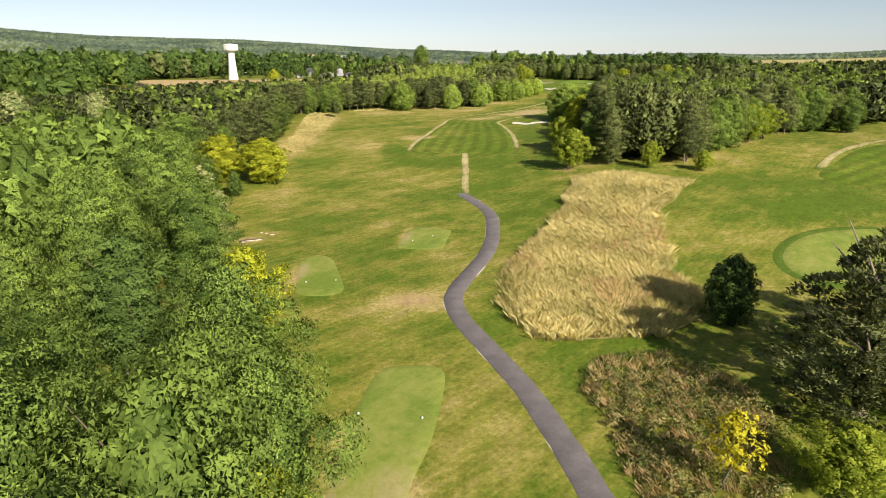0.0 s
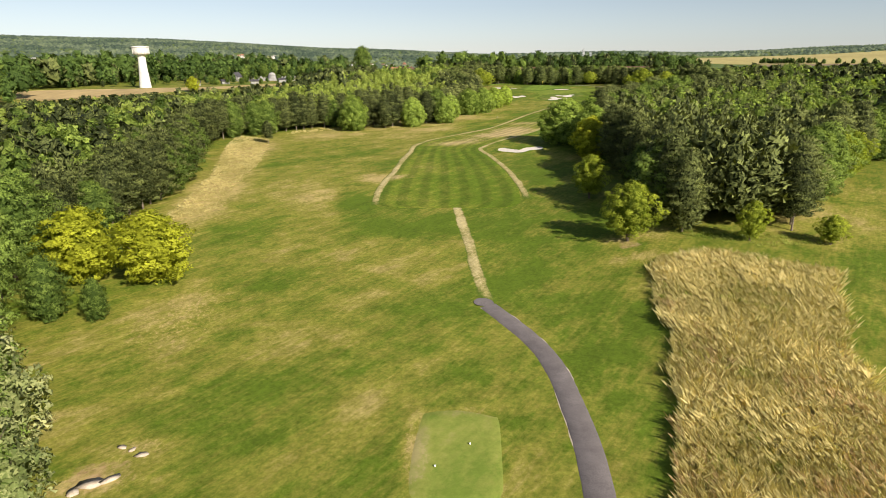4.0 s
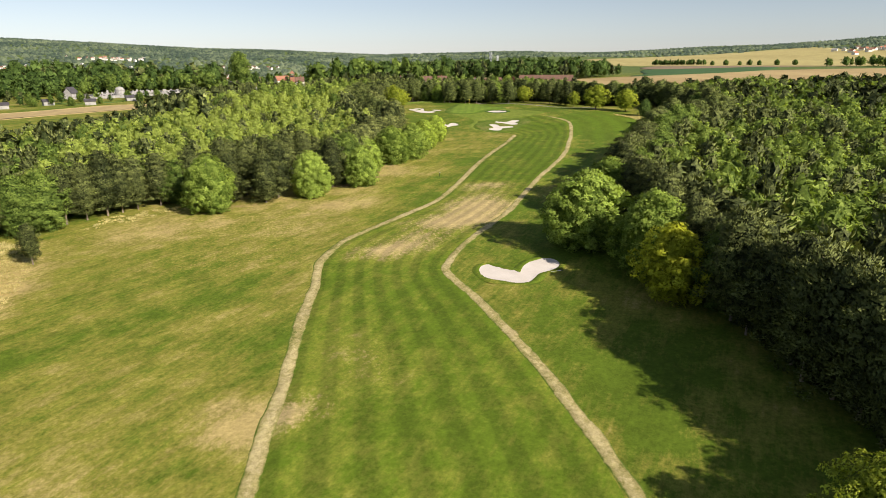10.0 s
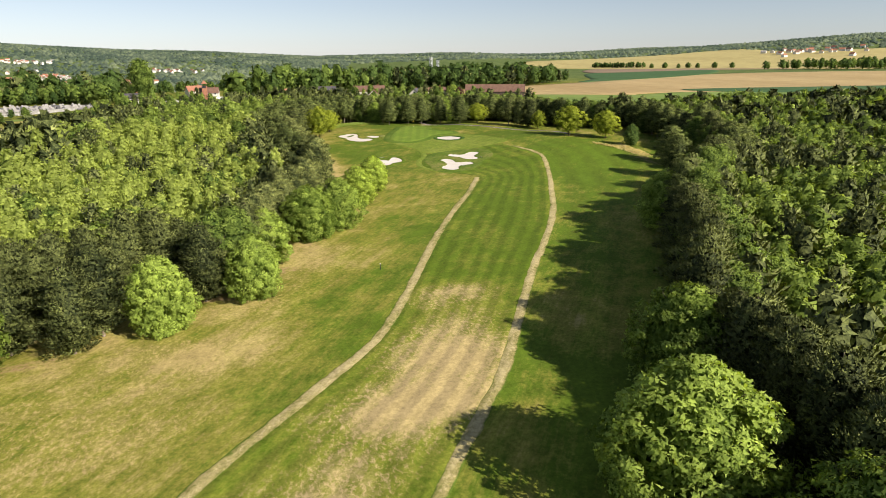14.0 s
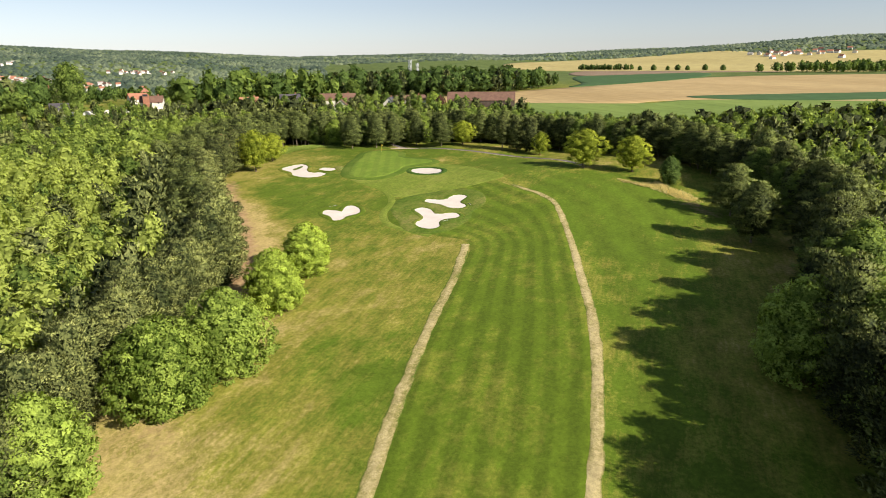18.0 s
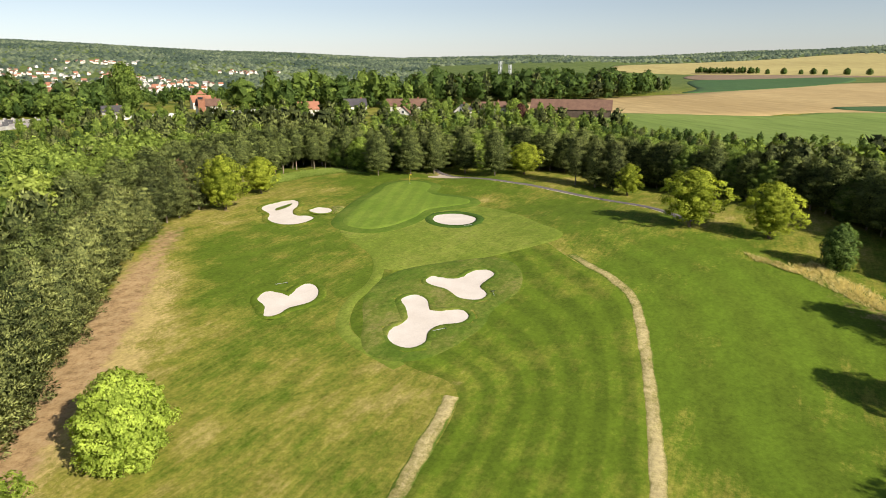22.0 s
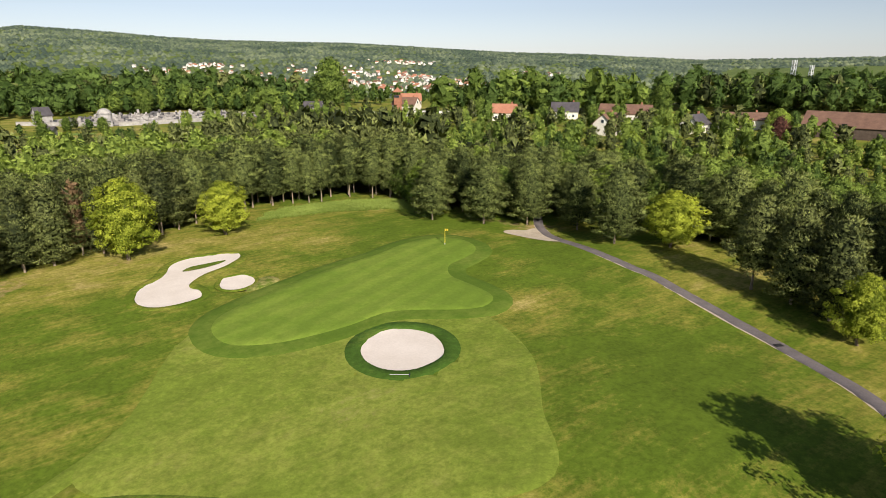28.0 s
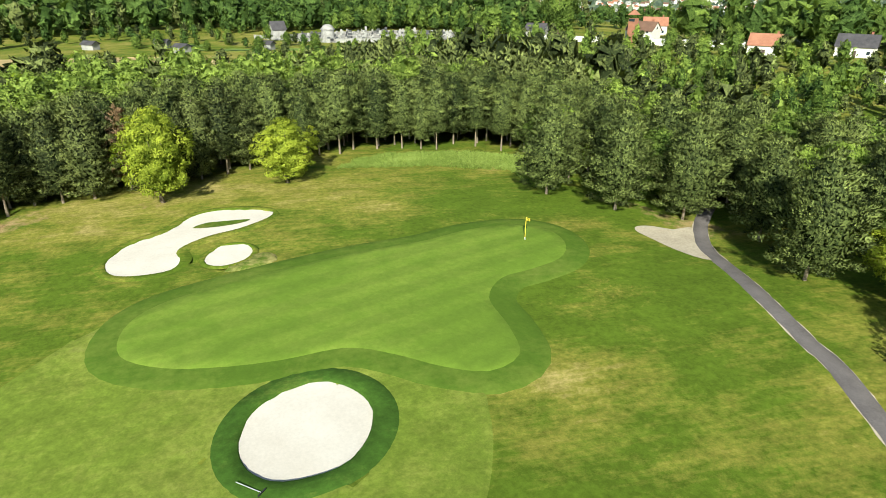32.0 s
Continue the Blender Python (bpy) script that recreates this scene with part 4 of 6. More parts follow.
def tree_kind(key, name, crown, trunk, leaf, bark):
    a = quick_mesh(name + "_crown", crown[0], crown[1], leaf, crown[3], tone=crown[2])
    b = quick_mesh(name + "_trunk", trunk[0], trunk[1], bark, trunk[3])
    TREE_KINDS[key] = (name, a, b, crown[0][:, 2].max())


def plant(key, x, y, high, label, turn=0.0, group="", wide=1.0, category="tree"):
    """A tree on the ground at x, y, grown to the given height."""
    name, crown, trunk, own = TREE_KINDS[key]
    e = new(name)
    s = high / own
    e.matrix_basis = pose(x, y, float(hgt(np.array([x]), np.array([y]))[0]) - 0.05, 0, 0, turn) @ Matrix.Diagonal((s * wide, s * wide, s, 1))
    part("trunk", trunk, e)
    part("crown", crown, e)
    return tagged(e, label, category, group)


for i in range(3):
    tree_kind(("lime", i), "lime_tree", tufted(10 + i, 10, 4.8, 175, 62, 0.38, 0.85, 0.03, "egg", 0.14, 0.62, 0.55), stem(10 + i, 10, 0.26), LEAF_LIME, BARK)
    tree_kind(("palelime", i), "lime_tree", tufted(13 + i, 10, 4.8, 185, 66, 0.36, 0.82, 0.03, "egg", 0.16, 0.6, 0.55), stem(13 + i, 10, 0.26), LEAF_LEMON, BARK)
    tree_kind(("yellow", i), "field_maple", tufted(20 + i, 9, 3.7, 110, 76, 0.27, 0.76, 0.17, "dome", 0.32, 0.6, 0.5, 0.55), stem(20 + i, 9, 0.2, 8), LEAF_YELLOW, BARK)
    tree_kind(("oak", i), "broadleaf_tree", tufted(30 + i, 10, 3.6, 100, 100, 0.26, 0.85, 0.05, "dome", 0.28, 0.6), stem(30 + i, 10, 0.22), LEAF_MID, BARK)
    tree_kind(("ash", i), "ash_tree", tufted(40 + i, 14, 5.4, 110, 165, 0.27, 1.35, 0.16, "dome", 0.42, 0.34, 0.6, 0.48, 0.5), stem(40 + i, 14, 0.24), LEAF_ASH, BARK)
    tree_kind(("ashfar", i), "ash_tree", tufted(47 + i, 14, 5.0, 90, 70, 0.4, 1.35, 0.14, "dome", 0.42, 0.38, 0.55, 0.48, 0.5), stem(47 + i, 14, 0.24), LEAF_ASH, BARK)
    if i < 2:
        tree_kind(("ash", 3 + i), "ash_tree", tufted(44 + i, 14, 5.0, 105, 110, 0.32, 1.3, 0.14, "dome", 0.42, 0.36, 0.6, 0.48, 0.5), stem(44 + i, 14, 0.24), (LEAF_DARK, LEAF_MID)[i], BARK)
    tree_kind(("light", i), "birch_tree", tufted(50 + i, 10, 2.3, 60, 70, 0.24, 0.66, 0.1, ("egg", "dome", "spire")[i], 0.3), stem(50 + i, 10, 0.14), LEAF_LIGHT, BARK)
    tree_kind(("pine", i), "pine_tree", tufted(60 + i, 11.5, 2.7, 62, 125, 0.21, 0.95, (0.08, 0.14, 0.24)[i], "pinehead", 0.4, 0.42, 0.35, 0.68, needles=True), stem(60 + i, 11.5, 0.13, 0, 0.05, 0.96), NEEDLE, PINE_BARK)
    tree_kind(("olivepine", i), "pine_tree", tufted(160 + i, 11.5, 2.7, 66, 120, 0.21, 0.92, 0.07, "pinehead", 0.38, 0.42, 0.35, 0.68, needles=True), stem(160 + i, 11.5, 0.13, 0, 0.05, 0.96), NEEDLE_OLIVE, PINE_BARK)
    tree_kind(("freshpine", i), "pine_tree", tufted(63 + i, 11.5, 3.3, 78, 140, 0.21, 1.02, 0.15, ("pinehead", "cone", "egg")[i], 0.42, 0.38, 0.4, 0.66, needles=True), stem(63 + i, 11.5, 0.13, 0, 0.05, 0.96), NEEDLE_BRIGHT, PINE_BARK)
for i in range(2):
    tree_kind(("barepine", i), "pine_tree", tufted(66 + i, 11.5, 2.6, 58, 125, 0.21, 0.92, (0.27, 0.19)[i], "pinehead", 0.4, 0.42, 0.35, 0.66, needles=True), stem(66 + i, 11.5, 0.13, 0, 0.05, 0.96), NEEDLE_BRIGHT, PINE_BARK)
tree_kind(("pale", 0), "flowering_tree", tufted(75, 9, 3.2, 90, 32, 0.4, 0.75, 0.05, "dome", 0.2), stem(75, 9, 0.2), LEAF_PALE, BARK)
tree_kind(("deadpine", 0), "dead_pine_tree", tufted(68, 11.5, 2.1, 60, 22, 0.46, 0.55, 0.2, "cone", 0.35, 0.7, 0.35, 0.3, needles=True), stem(68, 11.5, 0.13, 4, 0.05, 0.96), NEEDLE_DEAD, PINE_BARK)
tree_kind(("copper", 0), "copper_beech", tufted(77, 8, 3.2, 60, 26, 0.46, 0.85, 0.05, "dome"), stem(77, 8, 0.16), LEAF_COPPER, BARK)
tree_kind(("amber", 0), "field_maple", tufted(76, 9, 3.7, 110, 54, 0.34, 0.75, 0.08, "dome", 0.32, 0.6, 0.5, 0.58), stem(76, 9, 0.2), LEAF_AMBER, BARK)
tree_kind(("bigpine", 0), "old_pine_tree", tufted(71, 18, 5.2, 210, 80, 0.4, 0.95, 0.05, "cone", 0.5, 0.5, 0.5, 0.1, needles=True), stem(71, 18, 0.4, 9, 0.12, 0.85), NEEDLE_OLD, PINE_BARK)
tree_kind(("round", 0), "hornbeam_tree", tufted(72, 8, 3.1, 110, 36, 0.34, 0.6, 0.06, "egg", 0.12), stem(72, 8, 0.16), LEAF_DARK, BARK)
tree_kind(("sapling", 0), "young_maple", tufted(73, 6.5, 1.7, 42, 26, 0.3, 0.5, 0.36, "dome", 0.4, 0.6, 0.5, 0.15), stem(73, 6.5, 0.1, 6, 0.3), LEAF_GOLD, BARK)
tree_kind(("tall", 0), "poplar_tree", tufted(74, 22, 7.2, 110, 30, 0.95, 1.9, 0.1, "spread", 0.25, 0.65, 0.5, 0.6), stem(74, 22, 0.6, 7), LEAF_MID, BARK)

rnd = random.Random(7)
PLANTED = []


def single(kind, x, y, high, label, wide=1.0, group=""):
    n = sum(1 for k in TREE_KINDS if k[0] == kind)
    PLANTED.append((x, y, 2.6))
    return plant((kind, rnd.randrange(n)), x, y, high, label, rnd.uniform(0, 360), group, wide)


LIME = "rounded bright green lime tree at the fairway edge"
for x, y, h in ((18.6, 292, 9.8), (27.8, 302, 10.6), (34.4, 307.2, 10.4), (42, 322.4, 9.2), (48.8, 334.4, 8.8)):
    single("palelime" if y > 320 else "lime", x, y, h, LIME, 0.98, "row of limes beside the fairway")
for x, y, h in ((-16.6, 263, 11.9), (3.6, 270.8, 10.4), (15.8, 277.4, 9.8)):
    single("lime", x, y, h, LIME, 0.9, "limes along the pine wood")
single("lime", 43.2, 220.2, 12.8, "broad light green tree at the wood edge", 1.1)
single("lime", 46.2, 206.4, 12.6, "broad green tree at the wood edge", 1.0)
single("lime", 55, 234, 11.6, "broad green tree at the wood edge", 1.0)
single("lime", 91.6, 280, 11.6, "broad light green tree at the wood edge", 1.0)
for x, y in ((128.2, 417), (131.4, 413.4), (134, 409.6)):
    single("pine", x, y, 11.5, "dark pine beside the cart path", 1.1, "pines beside the cart path")
for x, y, h in ((136.7, 331.8, 11.4), (125.8, 316.8, 11.6), (122.4, 301, 10.4), (130.6, 309.6, 10.8)):
    single("freshpine" if x > 124 else "pine", x, y, h, "broad dark pine standing forward of the wood", 1.25, "broad pines before the wood")
single("amber", 43, 197.4, 10.6, "yellowing tree with thin foliage in the shade", 1.1)
single("yellow", 28, 134.8, 9.2, "round yellow-green maple beside the pine wood", 0.98)
single("yellow", 29.6, 157.4, 8.2, "small round yellow-green maple in the pine wood's shade", 0.92)
single("amber", -38.6, 132.6, 10, "broad yellow-green maple at the wood edge", 1.35)
single("amber", -48, 133.5, 10.6, "broad yellow-green maple at the wood edge", 1.25)
single("oak", -41.5, 121, 5.5, "small dark bushy tree before the wood", 0.8)
single("oak", -47, 121.5, 8.5, "dark bushy tree before the wood", 0.8)
single("amber", -19.6, 56.8, 9.6, "yellowing tree in front of the ash wood", 1.0)
PLANTED[-1] = (-18.8, 59.4, 2.6)
PLANTED.append((-21.6, 60.6, 7.5))
single("amber", -15.4, 28, 11.5, "dying yellow-brown tree within the ash wood", 0.5)
single("yellow", -8.6, 24.6, 8.6, "bright yellow-green young tree at the ash wood edge", 0.6)
single("yellow", -12, 31, 6.5, "small yellow-green tree under the ash wood's edge", 0.7)
for x, y, h in ((-46.5, 104.5, 11.5), (-39, 96, 11), (-34, 87.5, 8.5), (-101, 184, 14), (-121, 178, 15), (-126, 170, 14)):
    single("pale", x, y, h, "tree covered in pale cream-green blossom within the wood", 1.0)
single("yellow", 43.6, 129.4, 6.0, "small yellow-green maple before the pines", 0.8)
single("yellow", 53.6, 126.6, 4.4, "low bright yellow shrub-like maple", 1.1)
single("yellow", 77, 157, 9.5, "yellow-green tree at the wood edge", 1.0)
single("yellow", 84, 163, 9.2, "yellow-green tree at the wood edge", 1.0)
single("oak", 115.6, 178.6, 10, "green tree standing before the wood", 1.0)
single("yellow", 50, 410.8, 11.4, "tall yellow-green tree beside the green", 0.9)
single("yellow", 56.4, 424, 8.4, "low yellow-green tree beside the green", 1.12)
single("yellow", 130.4, 375.2, 10.6, "spreading yellow-green tree beside the cart path", 1.15)
single("yellow", 139.6, 367, 9.6, "spreading yellow-green tree beside the cart path", 1.1)
single("round", 139.8, 353.6, 7.2, "round dark green hornbeam in the rough", 0.95)
single("yellow", 121, 432, 8.4, "yellow-green tree among the pines", 1.15)
single("yellow", 134.6, 404, 7.4, "yellow-green tree beside the cart path", 0.85)
single("round", 30, 60, 7.8, "small round dark green tree in the rough", 0.95)
single("bigpine", 32.6, 42.4, 15.2, "large open-branched old pine", 1.35)
single("bigpine", 49, 50, 14, "large dark old pine", 1.1)
single("bigpine", 45, 36, 13, "large dark old pine", 1.1)
single("bigpine", 41, 45.5, 20, "large dark old pine", 1.05)
single("sapling", 18.2, 33.4, 6.0, "thin young maple with bright yellow leaves")
single("yellow", 25.6, 33.2, 5.0, "low yellow-green tree below the pine", 1.5)
for x, y, h in ((84.5, 440, 11.5), (93, 440.6, 12), (99.8, 443.4, 12), (113.4, 433, 12), (108, 442, 11.5), (-13, 269.6, 11), (-6, 267.4, 11.6), (9, 278.6, 12), (-10, 275, 11), (-3.4, 271.4, 12.8)):
    single("freshpine" if y > 400 else "pine", x, y, h, "broad dark pine standing forward of the wood", 1.05 if y > 400 else 1.2, "broad pines before the wood")
single("deadpine", -14.6, 271.6, 9.5, "dying pine with reddish-brown needles", 1.0)
single("deadpine", 42.6, 411, 10.8, "dying pine with reddish-brown needles", 1.0)
single("copper", 171, 572, 8.5, "dark red copper beech beside a white house", 1.0)
single("pine", -40.6, 237.6, 6.8, "small lone pine in the long grass")


def scatter(poly, gap, seed, clear=1.0):
    rng = np.random.default_rng(seed)
    poly = np.array(poly, float)
    lo, hi = poly.min(0), poly.max(0)
    gx, gy = np.meshgrid(np.arange(lo[0], hi[0], gap), np.arange(lo[1], hi[1], gap))
    p = np.stack([gx.ravel(), gy.ravel()], 1) + rng.uniform(-0.4, 0.4, (gx.size, 2)) * gap
    p = p[inside(p[:, 0], p[:, 1], poly)]
    keep = np.ones(len(p), bool)
    for x, y, r in PLANTED:
        keep &= np.hypot(p[:, 0] - x, p[:, 1] - y) > r * clear
    return p[keep], rng


PROTO = {}


def proto(kind, i, fine):
    """A crown for a stand: fine ones where the camera passes near, plainer ones far off."""
    key = (kind, i, fine)
    if key not in PROTO:
        seed = 200 + i * 7 + len(kind)
        high, wide, shape, rough = {"pine": (11, 2.7, "pinehead", 0.24), "light": (10, 2.6, "dome", 0.3), "mid": (11, 3.3, "dome", 0.3), "ash": (13, 4.2, "spread", 0.26)}[kind]
        shape = "egg" if kind == "light" and i % 2 else shape
        tufts, per, leaf = {2: (46, 14, 0.5), 1: (25, 9, 0.63), 0: (12, 5, 1.25)}[fine]
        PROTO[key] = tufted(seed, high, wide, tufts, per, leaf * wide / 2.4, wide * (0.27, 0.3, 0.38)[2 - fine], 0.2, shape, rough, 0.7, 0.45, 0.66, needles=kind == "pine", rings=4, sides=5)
    return PROTO[key]


def wood(name, points, rng, kind, fine, mat, label, scale=(0.8, 1.2), high=1.0, brighter=0.0, tall=None):
    """One stand of one kind, too many trees to count, as a single mesh."""
    if not len(points):
        return
    pieces = []
    z = hgt(points[:, 0], points[:, 1])
    tall = np.ones(len(points)) if tall is None else tall
    for (x, y), g, grown in zip(points, z, tall):
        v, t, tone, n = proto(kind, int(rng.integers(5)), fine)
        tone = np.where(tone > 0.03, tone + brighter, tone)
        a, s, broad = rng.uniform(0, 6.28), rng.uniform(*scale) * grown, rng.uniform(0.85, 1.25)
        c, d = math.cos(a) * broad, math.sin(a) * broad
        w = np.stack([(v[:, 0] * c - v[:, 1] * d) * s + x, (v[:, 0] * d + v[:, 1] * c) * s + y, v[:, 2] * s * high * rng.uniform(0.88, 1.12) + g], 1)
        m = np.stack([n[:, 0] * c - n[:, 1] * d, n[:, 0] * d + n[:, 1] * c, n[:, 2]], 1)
        # crown tones keep their painted shade, varied at random by tree; hearts stay darkest
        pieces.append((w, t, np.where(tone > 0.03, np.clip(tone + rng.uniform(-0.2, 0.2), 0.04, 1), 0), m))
    v, t, tone, n = gather(pieces)
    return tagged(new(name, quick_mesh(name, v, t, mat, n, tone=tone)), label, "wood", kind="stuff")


# ---- woods ----
W_ASH = [(-7, 6), (-8, 24), (-11, 34), (-16, 43), (-20.5, 54), (-26.5, 66), (-34, 80), (-41, 98), (-51, 114), (-57, 140), (-120, 150), (-120, 8)]
W_LEFT = [(-56, 146), (-53, 158), (-50, 181), (-55, 214), (-58, 246), (-33, 266), (-12, 277), (3, 284), (16, 288), (25, 312), (36, 334), (37, 352), (37, 380), (39, 398), (46, 416), (53, 440), (62, 452), (74, 456),
          (76, 498), (40, 490), (10, 470), (-18, 430), (-40, 398), (-62, 372), (-84, 358), (-104, 340), (-136, 322), (-160, 296), (-160, 146)]
W_RIGHT = [(35.2, 136), (39.8, 163), (46, 190), (52, 214), (60, 238), (74, 254), (93, 280), (109, 291), (133, 306), (149, 329), (156, 350), (160, 374), (153, 395), (143, 412), (137, 426), (122, 441), (106, 451), (88, 447), (74, 456),
           (76, 498), (105, 482), (135, 462), (165, 447), (205, 440), (250, 420), (300, 396), (420, 360), (420, 300), (220, 232), (124, 192), (97, 176), (72, 154), (52, 133)]


def front(p, line):
    return edge_distance(p[:, 0], p[:, 1], np.array(line, float), False)


# the trees along the edges stand singly
EDGE = []
for line, kinds, gap in ((W_LEFT[:9], ("pine", "pine", "pine", "pine", "oak"), 3.3), (W_LEFT[8:18], ("pine",), 3.0),
                         (W_RIGHT[:7], ("pine", "pine", "pine", "pine", "pine", "oak"), 3.4), (W_RIGHT[6:12], ("pine", "pine", "pine", "oak"), 3.6),
                         (W_RIGHT[11:16], ("pine", "pine", "oak", "pine"), 3.2), (W_RIGHT[15:19], ("lime", "pine", "oak"), 3.3), (W_RIGHT[29:], ("pine", "pine", "oak"), 4.2), (W_ASH[:10], ("ash",), 5.4)):
    path = spline(line, False, gap)
    for row in (0,):
        g = np.gradient(path, axis=0)
        n = np.stack([g[:, 1], -g[:, 0]], 1) / np.hypot(g[:, 0], g[:, 1])[:, None]
        for p, q in zip(path, n):
            poly = np.array(W_LEFT if line[0] in W_LEFT else W_RIGHT if line[0] in W_RIGHT else W_ASH, float)
            d = (1.1 if line[0] in W_ASH else 0.6) + rnd.uniform(-0.5, 0.9)
            a = p + q * d
            if not inside(np.array([a[0]]), np.array([a[1]]), poly)[0]:
                a = p - q * d
            a = a + np.array([rnd.uniform(-0.7, 0.7), rnd.uniform(-0.7, 0.7)])
            if all(math.hypot(a[0] - x, a[1] - y) > r * 0.85 for x, y, r in PLANTED):
                EDGE.append((rnd.choice(kinds), a, row))
                PLANTED.append((a[0], a[1], 2.4))
# a second row behind the edge
for line, kind, gap, depths, poly in ((W_LEFT[11:18], "barepine", 3.0, (3.0, 6.0), W_LEFT), (W_RIGHT[4:8], "oak", 6.5, (3.6,), W_RIGHT), (W_RIGHT[8:12], "barepine", 4.0, (3.4,), W_RIGHT)):
    path = spline(line, False, gap)
    g = np.gradient(path, axis=0)
    n = np.stack([g[:, 1], -g[:, 0]], 1) / np.hypot(g[:, 0], g[:, 1])[:, None]
    for depth in depths:
        for p, q in zip(path, n):
            a = p + q * depth
            if not inside(np.array([a[0]]), np.array([a[1]]), np.array(poly, float))[0]:
                a = p - q * depth
            a = a + np.array([rnd.uniform(-0.9, 0.9), rnd.uniform(-0.9, 0.9)])
            if all(math.hypot(a[0] - x, a[1] - y) > r * 0.8 for x, y, r in PLANTED):
                EDGE.append((kind, a, 1))
                PLANTED.append((a[0], a[1], 2.4))
LABELS = {"barepine": ("dark green pine with a tall bare trunk behind the wood edge", "pines behind the wood edge"), "pine": ("dark green pine with a bare lower trunk at the wood edge", "pines along the wood edge"), "oak": ("green broadleaf tree at the wood edge", "broadleaf trees along the wood edge"),
          "lime": ("rounded bright green tree among the pines", "bright trees along the wood edge"), "light": ("slender light green birch among the pines", "birches along the wood edge"), "ash": ("feathery green ash at the edge of the wood", "ashes along the wood edge")}
for kind, a, row in EDGE:
    if kind == "pine" and 84 < a[0] < 150 and 270 < a[1] < 340 and rnd.random() < 0.6:
        kind = "barepine"
    h = {"pine": 10.6, "oak": 9.6, "lime": 9.8, "barepine": 10.8, "light": 9.4, "ash": 13.5}[kind] * rnd.uniform(0.86, 1.14) * (1.22 if a[0] > 30 and 130 < a[1] < 345 else 1.14 if a[0] < 22 and 146 < a[1] < 292 else 1.0) * (1.12 if row and kind == "oak" else 1.0)
    lab, grp = LABELS[kind]
    if math.hypot(a[0] + 18.6, (a[1] - 52.5) * 0.68) < 5.6:
        a = a + np.array([-7.5, 2.5])  # moved aside to fit the camera's view of the yellowing tree
    if kind == "ash" and a[1] > 75:
        kind = "ashfar"
    if kind == "pine" and a[0] < 60 and 292 < a[1] < 396:
        kind = "olivepine"
    if kind == "pine" and a[0] > 100 and a[1] > 350:
        kind = "freshpine"
    if kind == "pine" and a[1] > 425 and a[0] < 90:
        kind = "barepine"
    plant((kind, rnd.randrange({"ash": 5, "barepine": 2}.get(kind, 3))), a[0], a[1], h, lab, rnd.uniform(0, 360), grp, rnd.uniform(0.82, 1.05) if kind[:3] == "ash" else rnd.uniform(0.95, 1.22))

